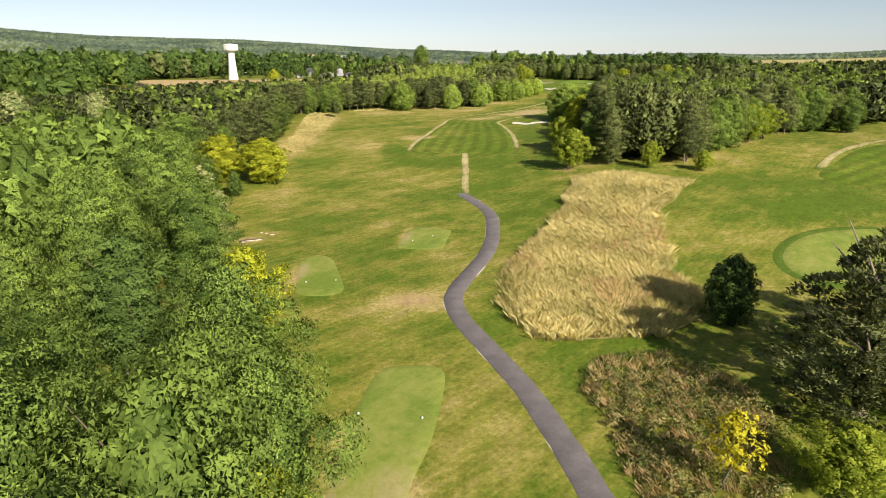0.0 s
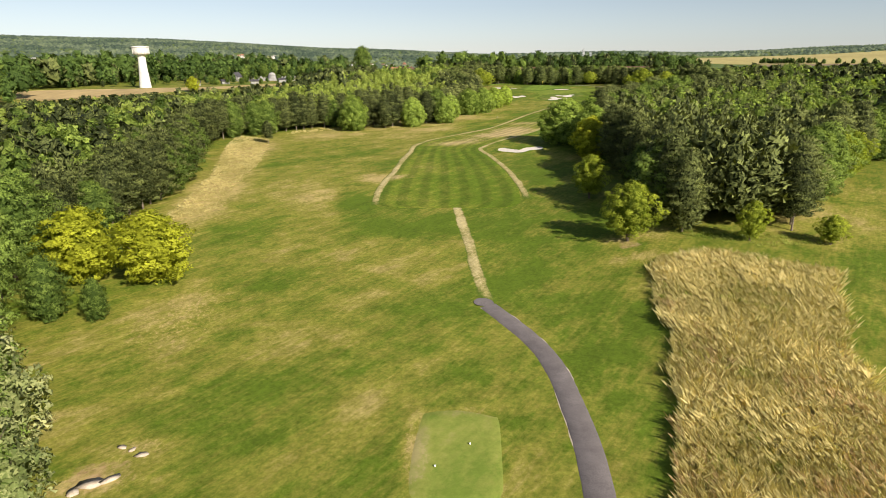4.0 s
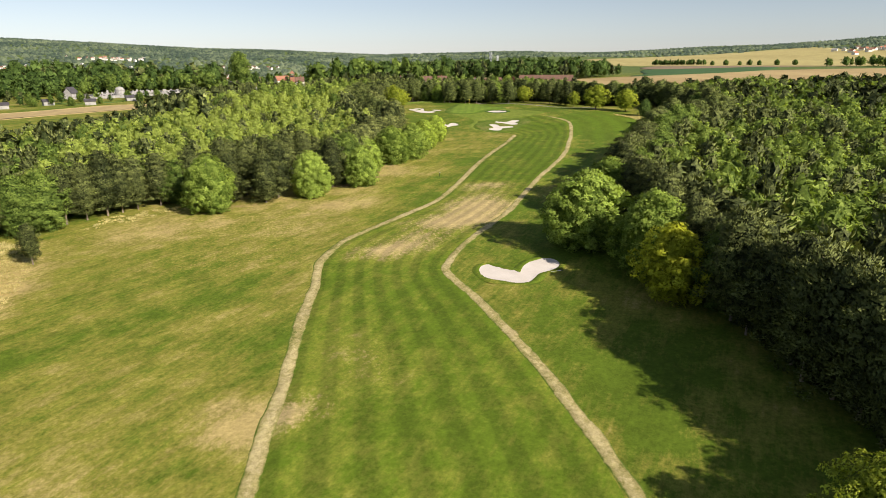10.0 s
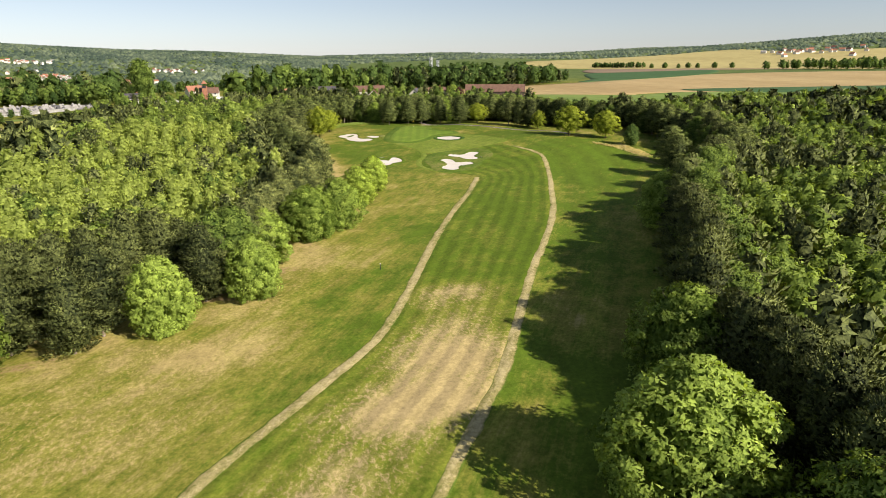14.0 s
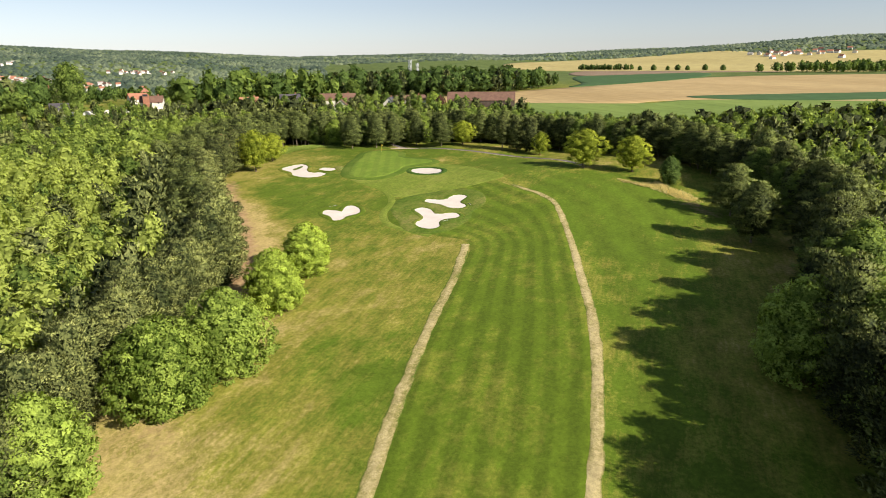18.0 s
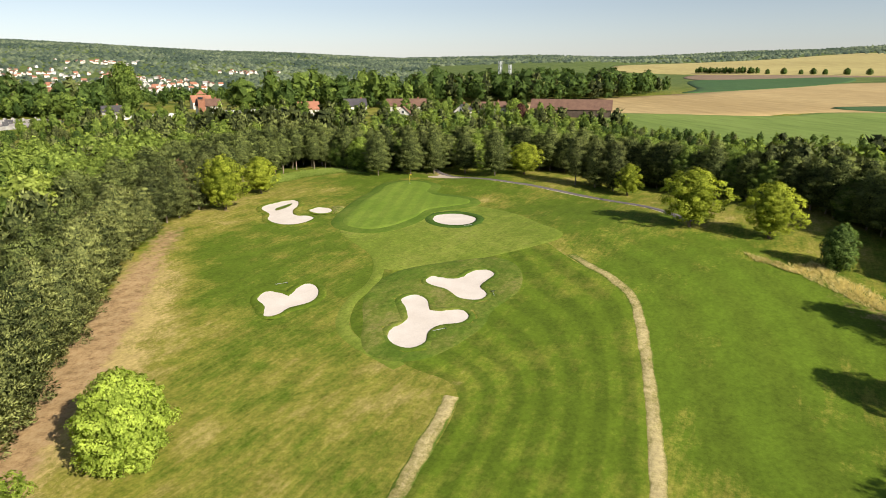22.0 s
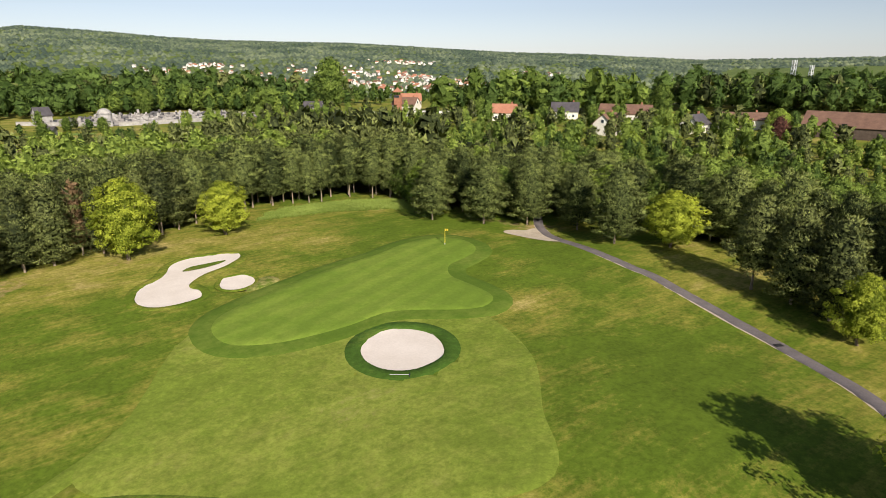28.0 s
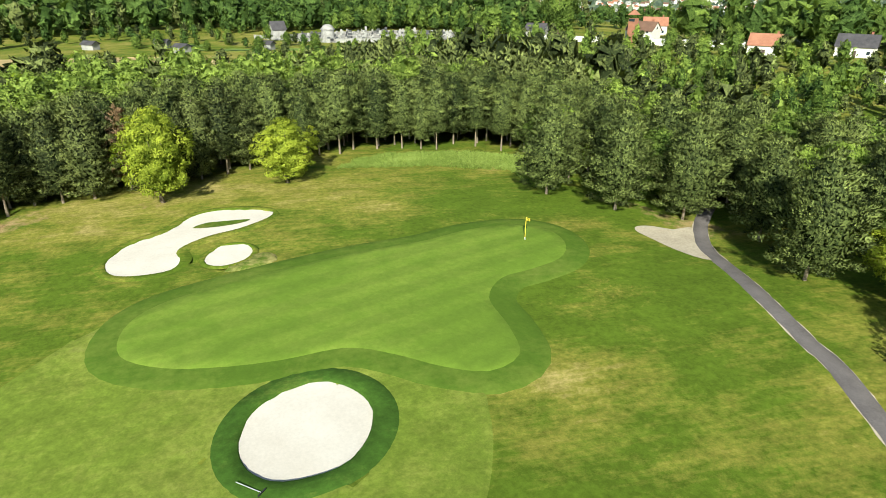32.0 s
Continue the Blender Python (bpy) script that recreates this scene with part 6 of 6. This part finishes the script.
def house(x, y, turn, length, width, high, ridge, walls, tiles, label, detail=True, group="", kind="house"):
    e = new(kind)
    e.matrix_basis = at_ground(x, y, turn)
    part("wall", bm_mesh("wall", gable_body(length, width, high, ridge), walls), e)
    part("roof", bm_mesh("roof", gable_roof(length, width, high, ridge), tiles), e)
    if detail:
        part("chimney", HOUSE_BITS["chimney"], e, "", pose(length * 0.3, width * 0.1, high + ridge - 0.6))
        for side in (-1, 1):
            n = max(2, int(length / 3.2))
            for level in range(1 if high < 4.5 else 2):
                for i in range(n):
                    u = (i + 0.5) / n * length - length / 2
                    if i == n // 2 and level == 0:
                        part("door", HOUSE_BITS["door"], e, "", pose(u, side * (width / 2 + 0.03), 0))
                        continue
                    win = part("window", HOUSE_BITS["frame"], e, "", pose(u, side * (width / 2 + 0.02), 0.9 + 2.7 * level))
                    part("pane", HOUSE_BITS["pane"], win, "", pose(0, side * 0.06, 0.115))
        if ridge > 1.8:
            for end in (-1, 1):
                win = part("window", HOUSE_BITS["frame"], e, "", pose(end * (length / 2 + 0.02), 0, high + ridge * 0.1, 0, 0, 90))
                part("pane", HOUSE_BITS["pane"], win, "", pose(0, -end * 0.06, 0.115))
    return tagged(e, label, kind.replace("_", " "), group)


lodge = house(19.5, 648, -8, 12, 8, 4.8, 3.2, PLASTER, TILE_BROWN, "pale lodge with a red-brown roof and a brick turret")
part("turret", box_mesh("turret", 3.0, 3.0, 10.4, BRICK, 0.05, -1), lodge, "red brick turret", pose(-2.2, -5.2, 0))
bm = bmesh.new()
bmesh.ops.create_cone(bm, cap_ends=True, segments=4, radius1=2.7, radius2=0.1, depth=2.2)
part("turret_roof", bm_mesh("turret_roof", bm, TILE_RED), lodge, "pointed red tile cap", pose(-2.2, -5.2, 11.9, 0, 0, 45))
for dx in (-1.1, 0, 1.1):
    part("turret_window", HOUSE_BITS["pane"], lodge, "", pose(-2.2 + dx * 0.75, -6.72, 8.2))
house(72, 625, 4, 10.5, 8, 3.6, 3.4, PLASTER, TILE_RED, "small house with an orange-red tiled roof")
house(98, 640, 0, 12, 8.5, 3.6, 3.6, PLASTER, SLATE, "white house with a dark slate roof")
house(124, 622, -12, 21, 9, 4.4, 3.4, PLASTER, TILE_BROWN, "long pale house with a brown tiled roof")
house(116, 577, 62, 10, 7.5, 4.0, 3.4, PLASTER, TILE_BROWN, "white gabled house among trees")
house(147, 588, 55, 9, 7, 3.6, 3.2, PLASTER, SLATE, "white gabled house with a grey slate roof")
house(167, 610, -4, 18, 8, 3.8, 2.4, PLASTER, TILE_BROWN, "long low white house with a brown-red roof")
house(203, 584, -28, 40, 13, 4.0, 4.4, TIMBER, TILE_BROWN, "long barn with a brown roof and dark walls", False, kind="barn")
house(-27, 640, 10, 9, 7, 3.2, 2.6, STONE, SLATE, "small grey stone house by the wall")
house(10, 690, 20, 11, 8, 4.4, 3.4, PLASTER, TILE_RED, "house with a red roof behind the trees")


def low_wall(x0, y0, x1, y1, high, mat, label):
    n = math.hypot(x1 - x0, y1 - y0)
    m = at_ground((x0 + x1) / 2, (y0 + y1) / 2, math.degrees(math.atan2(y1 - y0, x1 - x0)), 0.4)
    e = new("garden_wall")
    e.matrix_basis = m
    part("wall_body", box_mesh("wall_body", n, 0.4, high + 0.4, mat, 0.04), e)
    part("coping", box_mesh("coping", n + 0.1, 0.55, 0.12, STONE, 0.03, high + 0.402), e)
    return tagged(e, label, "wall")


low_wall(-24, 622, 8, 633, 2.2, CONCRETE, "long pale boundary wall beside the graveyard road")
low_wall(22, 634, 62, 641, 2.6, CONCRETE, "long pale boundary wall in front of the lodge")
low_wall(-118, 553, -78, 560, 1.5, STONE, "pale wall round the graveyard")
low_wall(-76, 561, -52, 590, 1.5, STONE, "pale wall round the graveyard")

# graveyard: gravel, stones and a domed tomb
GRAVEL = two_tone("pale_gravel", (0.3, 0.27, 0.24), (0.42, 0.38, 0.34), 0.2, 0.95, 10.0, 0.3)
YARD = [(-118, 556), (-78, 562), (-52, 592), (-44, 622), (-66, 640), (-100, 630), (-122, 590)]
sheet("graveyard_gravel", spline(YARD, True, 2), GRAVEL, 0.06, 4, label="pale gravel of the graveyard", category="ground")
bm = bmesh.new()
bmesh.ops.create_cube(bm, size=1)
for q in bm.verts:
    q.co = Vector((q.co.x * 0.9, q.co.y * 0.25, (q.co.z + 0.5) * 1.25))
top = [q for q in bm.verts if q.co.z > 1]
bmesh.ops.bevel(bm, geom=[ed for ed in bm.edges if all(q in top for q in ed.verts) and abs(ed.verts[0].co.x - ed.verts[1].co.x) < 0.1], offset=0.3, segments=3, affect="EDGES", profile=0.5)
HEAD = bm_mesh("headstone", bm, STONE)
SLAB = box_mesh("grave_slab", 0.95, 2.0, 0.4, STONE, 0.05)
first = new("grave")
part("headstone", HEAD, first, "", pose(0, 1.05, 0))
part("slab", SLAB, first)
DARK_STONE = two_tone("dark_granite", (0.05, 0.05, 0.055), (0.13, 0.125, 0.125), 0.6, 0.5, 6.0, 0.2)
tagged(first, "grey stone grave with an upright headstone", "grave", "graves in the graveyard")
grng = random.Random(5)
yard_line = np.array(YARD, float)
spots = []
for i in range(16):
    for j in range(17):
        x, y = -122 + i * 4.8 + grng.uniform(-0.6, 0.6), 556 + j * 5.0 + grng.uniform(-0.5, 0.5)
        if inside(np.array([x]), np.array([y]), yard_line)[0] and grng.random() < 0.8 and math.hypot(x + 92, y - 572) > 6:
            spots.append((x, y))
first.matrix_basis = at_ground(*spots[0], 15)
second = new("grave")
part("headstone", box_mesh("headstone", 1.0, 0.22, 1.0, DARK_STONE, 0.05), second, "", pose(0, 1.0, 0))
part("slab", box_mesh("grave_slab", 1.0, 2.0, 0.55, DARK_STONE, 0.06), second)
tagged(second, "dark polished granite grave with a low headstone", "grave", "graves in the graveyard")
second.matrix_basis = at_ground(*spots[1], 15)
for x, y in spots[2:]:
    s = grng.uniform(0.75, 1.45)
    copy_thing(first if grng.random() < 0.6 else second, at_ground(x, y, 15 + grng.choice((0, 90, 0, 180)) + grng.uniform(-10, 10)) @ Matrix.Diagonal((s, s, s * grng.uniform(0.7, 1.5), 1)))
tomb = new("domed_tomb")
tomb.matrix_basis = at_ground(-92, 572)
for nm, r0, r1, h0, z in (("base", 3.4, 3.4, 0.6, 0), ("drum", 2.8, 2.8, 3.2, 0.6), ("cornice", 3.1, 3.1, 0.4, 3.8)):
    bm = bmesh.new()
    bmesh.ops.create_cone(bm, cap_ends=True, segments=20, radius1=r0, radius2=r1, depth=h0)
    part(nm, bm_mesh(nm, bm, STONE), tomb, "", pose(0, 0, z + h0 / 2))
bm = bmesh.new()
bmesh.ops.create_uvsphere(bm, u_segments=20, v_segments=10, radius=2.7)
part("dome", bm_mesh("dome", bm, STONE, True), tomb, "", pose(0, 0, 4.1) @ Matrix.Diagonal((1, 1, 0.75, 1)))
tagged(tomb, "round pale stone tomb with a low dome", "tomb")
house(-118, 566, 70, 6, 5, 3.4, 3.0, STONE, SLATE, "small grey chapel at the graveyard's corner", False, kind="chapel")

# garden plots, sheds and hedges between the meadow and the graveyard
for x, y, a, b, turn in ((-86, 520, 11, 7, 20), (-98, 512, 9, 6, 20), (-70, 534, 10, 6, 24), (-112, 520, 10, 6, 16), (-60, 520, 8, 6, 24)):
    ca, sa = math.cos(radians(turn)), math.sin(radians(turn))
    sheet("garden_plot", np.array([(x + u * a * ca - w * b * sa, y + u * a * sa + w * b * ca) for u, w in ((-0.5, -0.5), (0, -0.52), (0.5, -0.5), (0.5, 0.5), (0, 0.52), (-0.5, 0.5))]), CROP, 0.08, 2.5, label="small light green garden plot", category="garden")
for x, y, turn in ((-128, 488, 20), (-114, 508, 30), (-93, 503, 15), (-78, 528, 20)):
    house(x, y, turn, 5, 3.4, 2.1, 0.9, STONE, SLATE, "small pale garden shed with a grey roof", False, "garden sheds", "garden_shed")
for x, y, h in ((-107, 405, 8.5), (-101, 499, 5), (-90, 511, 4), (-72, 520, 6), (-66, 541, 6), (-118, 500, 5), (-82, 541, 5.5), (-57, 508, 5), (-104, 530, 6), (-124, 512, 6)):
    single("amber" if y < 420 else "oak", x, y, h, "broad yellow-green tree beside the meadow" if y < 420 else "rounded bush in the garden plots", 1.1)

# water tower
tower = new("water_tower")
tower.matrix_basis = at_ground(-150, 458)


def lathe(name, profile, mat, parent, label="", sides=28):
    ang = np.arange(sides) * 2 * math.pi / sides
    v = np.concatenate([np.stack([np.cos(ang) * r, np.sin(ang) * r, np.full(sides, z)], 1) for r, z in profile])
    q = [[i * sides + j, i * sides + (j + 1) % sides, (i + 1) * sides + (j + 1) % sides, (i + 1) * sides + j] for i in range(len(profile) - 1) for j in range(sides)]
    return part(name, quick_mesh(name, v, np.array(q), mat), parent, label)


lathe("shaft", [(3.6, -1), (3.1, 4), (2.6, 10), (2.3, 15), (2.2, 19.4)], CONCRETE, tower, "tapering white concrete shaft")
lathe("tank", [(2.2, 19.0), (4.4, 19.6), (4.8, 20.2), (4.9, 23.4)], CONCRETE, tower, "cylindrical concrete tank")
lathe("cornice", [(4.9, 23.3), (5.15, 23.4), (5.15, 23.9), (4.8, 24.0), (0.01, 24.5)], CONCRETE, tower)
for a in range(0, 360, 45):
    part("fin", box_mesh("fin", 0.25, 0.4, 3.6, CONCRETE, 0.04), tower, "", pose(4.95 * math.cos(radians(a)), 4.95 * math.sin(radians(a)), 19.9, 0, 0, a))
tagged(tower, "white concrete water tower rising from the wood", "water tower")


def mast(x, y, high, label):
    e = new("lattice_mast")
    e.matrix_basis = at_ground(x, y, 20)
    leg = box_mesh("leg", 0.3, 0.3, high, STEEL)
    for sx in (-1, 1):
        for sy in (-1, 1):
            part("leg", leg, e, "", pose(sx, sy, 0))
    bm = bmesh.new()
    for k in range(int(high / 2)):
        for a in range(4):
            c = bmesh.ops.create_cube(bm, size=1)["verts"]
            m = pose(0, 0, 0, 0, 0, a * 90) @ pose(0, -1, k * 2 + 1, 0, 45 if k % 2 else -45, 0) @ Matrix.Diagonal((2.8, 0.16, 0.16, 1))
            bmesh.ops.transform(bm, matrix=m, verts=c)
    part("bracing", bm_mesh("bracing", bm, STEEL), e)
    for k, a in enumerate((0, 120, 240)):
        part("antenna", box_mesh("antenna", 0.5, 0.4, 3.0, WHITE, 0.03), e, "white antenna panel", pose(1.5 * math.cos(radians(a)), 1.5 * math.sin(radians(a)), high - 3, 0, 0, a))
        part("antenna", box_mesh("antenna", 0.5, 0.4, 2.4, WHITE, 0.03), e, "white antenna panel", pose(1.5 * math.cos(radians(a)), 1.5 * math.sin(radians(a)), high - 7, 0, 0, a))
    return tagged(e, label, "mast")


mast(238, 806, 27, "grey lattice radio mast with white antennas")
mast(262, 850, 24, "grey lattice radio mast behind another")

# the town across the valley and the village on the far slope
trng = random.Random(21)
KIND = []
for i, (mat, tiles) in enumerate(((CONCRETE, TILE_RED), (PLASTER, TILE_BROWN), (PLASTER, STONE), (PLASTER, TILE_RED))):
    KIND.append(house(TOWN[0][0] + i * 25, TOWN[0][1] - 40, i * 40, 11 + i, 9, 5.2, 3.6, mat, tiles, "far house with pale walls and a tiled roof", False, "houses of the town across the valley"))
for x, y, a, b in TOWN:
    for _ in range(24):
        px_, py_ = x + trng.gauss(0, a * 0.7), y + trng.gauss(0, b * 0.7)
        copy_thing(trng.choice(KIND), at_ground(px_, py_, trng.choice((0, 20, 70, 90, 130)), 0.2) @ pose(0, 0, 2.4) @ Matrix.Diagonal((0.64, 0.64, 0.7, 1)))
for _ in range(26):
    far_house = copy_thing(trng.choice(KIND), at_ground(1485 + trng.gauss(0, 55), 1390 + trng.gauss(0, 75), trng.choice((0, 30, 90, 120)), 0.2))
    far_house["group"] = "houses of the far village"

# trees round the houses
for x, y, h, k in ((-22, 651, 28, "tall"), (141, 652, 16, "tall"), (-106, 616, 13, "tall"), (58, 640, 10, "oak"), (110, 606, 9, "oak"), (136, 600, 9, "oak"), (178, 600, 9, "lime"), (185, 606, 8, "round"), (90, 610, 9, "oak"), (40, 622, 8, "oak"), (152, 612, 9, "oak")):
    single(k, x, y, h, {"tall": "very tall spreading poplar behind the wall", "oak": "garden tree between the houses", "lime": "light green garden tree", "round": "round dark green tree beside a white house"}[k], 1.0)
tall_belt([(-44, 470), (-30, 446), (-4, 462), (30, 486), (76, 503), (140, 468), (200, 446), (208, 476), (150, 520), (80, 545), (0, 560), (-40, 540), (-48, 500)], 6.5, 29, (("mid", LEAF_MID), ("pine", NEEDLE), ("light", LEAF_LIGHT), ("mid", LEAF_DARK)), "low young trees behind the wood", (0.4, 0.62))
tall_belt([(-200, 440), (-112, 500), (-66, 540), (-84, 552), (-124, 550), (-180, 600), (-230, 560)], 13, 30, (("mid", LEAF_DARK), ("mid", LEAF_MID), ("pine", NEEDLE)), "low trees beside the graveyard", (0.35, 0.6), 0)
tall_belt([(140, 480), (210, 440), (262, 432), (256, 446), (212, 486), (196, 540), (160, 540)], 7, 31, (("mid", LEAF_MID), ("mid", LEAF_DARK), ("light", LEAF_LIGHT)), "garden trees and hedges beyond the wood", (0.3, 0.45), 0)
tall_belt([(-124, 596), (-102, 632), (-66, 642), (-44, 625), (-34, 642), (-60, 672), (-150, 650)], 6, 32, (("mid", LEAF_DARK), ("mid", LEAF_MID)), "trees along the back of the graveyard", (0.7, 1.2), 0)
tall_belt([(-150, 560), (-126, 590), (-150, 650), (-60, 674), (-30, 690), (-160, 705), (-230, 620)], 8, 33, (("mid", LEAF_DARK), ("ash", LEAF_DARK)), "tall trees beyond the graveyard", (0.8, 1.35), 0)
tall_belt([(-40, 540), (60, 516), (110, 512), (160, 490), (200, 520), (180, 570), (150, 630), (110, 600), (60, 612), (0, 622), (-40, 610)], 8.5, 28, (("mid", LEAF_MID), ("pine", NEEDLE), ("light", LEAF_LIGHT)), "garden trees and hedges beyond the wood", (0.4, 0.85), 0)
for x, y in ((857, 1225), (868, 1200), (881, 1177), (890, 1161), (899, 1146), (915, 1120), (933, 1096)):
    single("round", x, y, trng.uniform(9, 12), "round tree in a row between the fields", 1.2, "row of round trees between the fields")

# ---- small things on the course ----
flag = new("flagstick")
flag.matrix_basis = at_ground(90, 425.2) @ pose(0, 0, 0.3)
lathe("pole", [(0.035, -0.3), (0.035, 2.0), (0.02, 2.15)], YELLOW, flag, "yellow pole", 8)
bm = bmesh.new()
rowsv = [[bm.verts.new((0.03 + 0.4 * i / 6, 0.05 * math.sin(i * 1.1), 2.1 - 0.3 * j)) for i in range(7)] for j in range(2)]
for i in range(6):
    bm.faces.new((rowsv[0][i], rowsv[1][i], rowsv[1][i + 1], rowsv[0][i + 1]))
bmesh.ops.solidify(bm, geom=bm.faces[:], thickness=0.01)
part("flag", bm_mesh("flag", bm, YELLOW), flag, "small yellow flag")
lathe("cup", [(0.054, -0.25), (0.054, 0.015), (0.075, 0.02), (0.075, 0.0)], WHITE, flag, "", 14)
tagged(flag, "yellow flagstick standing in the hole on the green", "flagstick")
post = new("distance_post")
post.matrix_basis = at_ground(35.5, 280.4)
lathe("post_body", [(0.055, -0.2), (0.055, 0.95)], BLACK, post, "black post", 12)
lathe("post_cap", [(0.058, 0.95), (0.058, 1.1), (0.001, 1.12)], WHITE, post, "white top", 12)
tagged(post, "black distance post with a white top in the rough", "post")


drain = new("drain_cover")
drain.matrix_basis = at_ground(127.3, 402.1, 25) @ pose(0, 0, 0.11)
part("frame", box_mesh("frame", 0.8, 0.55, 0.04, BLACK, 0.01), drain)
for k in range(5):
    part("bar", box_mesh("bar", 0.7, 0.05, 0.02, BLACK), drain, "", pose(0, -0.2 + 0.1 * k, 0.042))
tagged(drain, "dark iron drain cover in the asphalt path", "drain cover")


def rake(x, y, turn):
    e = new("bunker_rake")
    e.matrix_basis = at_ground(x, y, turn) @ pose(0, 0, 0.2)
    part("handle", box_mesh("handle", 1.7, 0.035, 0.035, STEEL, 0.01), e)
    part("head", box_mesh("head", 0.08, 0.6, 0.06, BLACK, 0.015), e, "", pose(0.88, 0, 0))
    for k in range(6):
        part("tine", HOUSE_TINE, e, "", pose(0.88, -0.26 + k * 0.104, -0.08))
    return tagged(e, "rake with a pale handle lying by a bunker", "rake", "rakes by the bunkers")


HOUSE_TINE = box_mesh("tine", 0.02, 0.02, 0.09, BLACK)
for x, y, turn in ((61.2, 369.8, 10), (94.2, 389.2, 12), (33.8, 210.9, 5), (80, 351.1, 15), (89.6, 359.5, 80)):
    rake(x, y, turn)


def tee_marker(x, y):
    e = new("tee_marker")
    e.matrix_basis = at_ground(x, y)
    bm = bmesh.new()
    bmesh.ops.create_uvsphere(bm, u_segments=12, v_segments=8, radius=0.09)
    part("ball", bm_mesh("ball", bm, WHITE, True), e, "", pose(0, 0, 0.15))
    lathe("spike", [(0.015, -0.1), (0.015, 0.08)], BLACK, e, "", 6)
    return tagged(e, "small white tee marker on the mown tee", "tee marker", "tee markers")


for x, y in ((-6.6, 42.2), (-1.6, 41.6), (-17, 72), (-13.4, 72.6), (-4.6, 90), (-1.6, 92.4)):
    tee_marker(x, y)
PALE = two_tone("pale_limestone", (0.42, 0.33, 0.24), (0.6, 0.5, 0.39), 1.2, 0.9, 5.0, 0.4)
for i, (x, y, r) in enumerate(((-29.8, 91.0, 1.5), (-28.6, 91.4, 1.1), (-30.6, 90.2, 1.0), (-29.2, 95.4, 0.7), (-27.2, 94.2, 0.8), (-28.2, 95.0, 0.6))):
    v = ICO_V * np.random.default_rng(i).uniform(0.7, 1.2, (len(ICO_V), 1)) * [r * 0.8, r * 0.5, 0.07]
    tagged(part("stone", quick_mesh("stone", v, ICO_T, PALE), None, "", at_ground(x, y, i * 50) @ pose(0, 0, 0.04)), "flat pale stone lying in the dry grass", "stone", "pale stones by the wood")
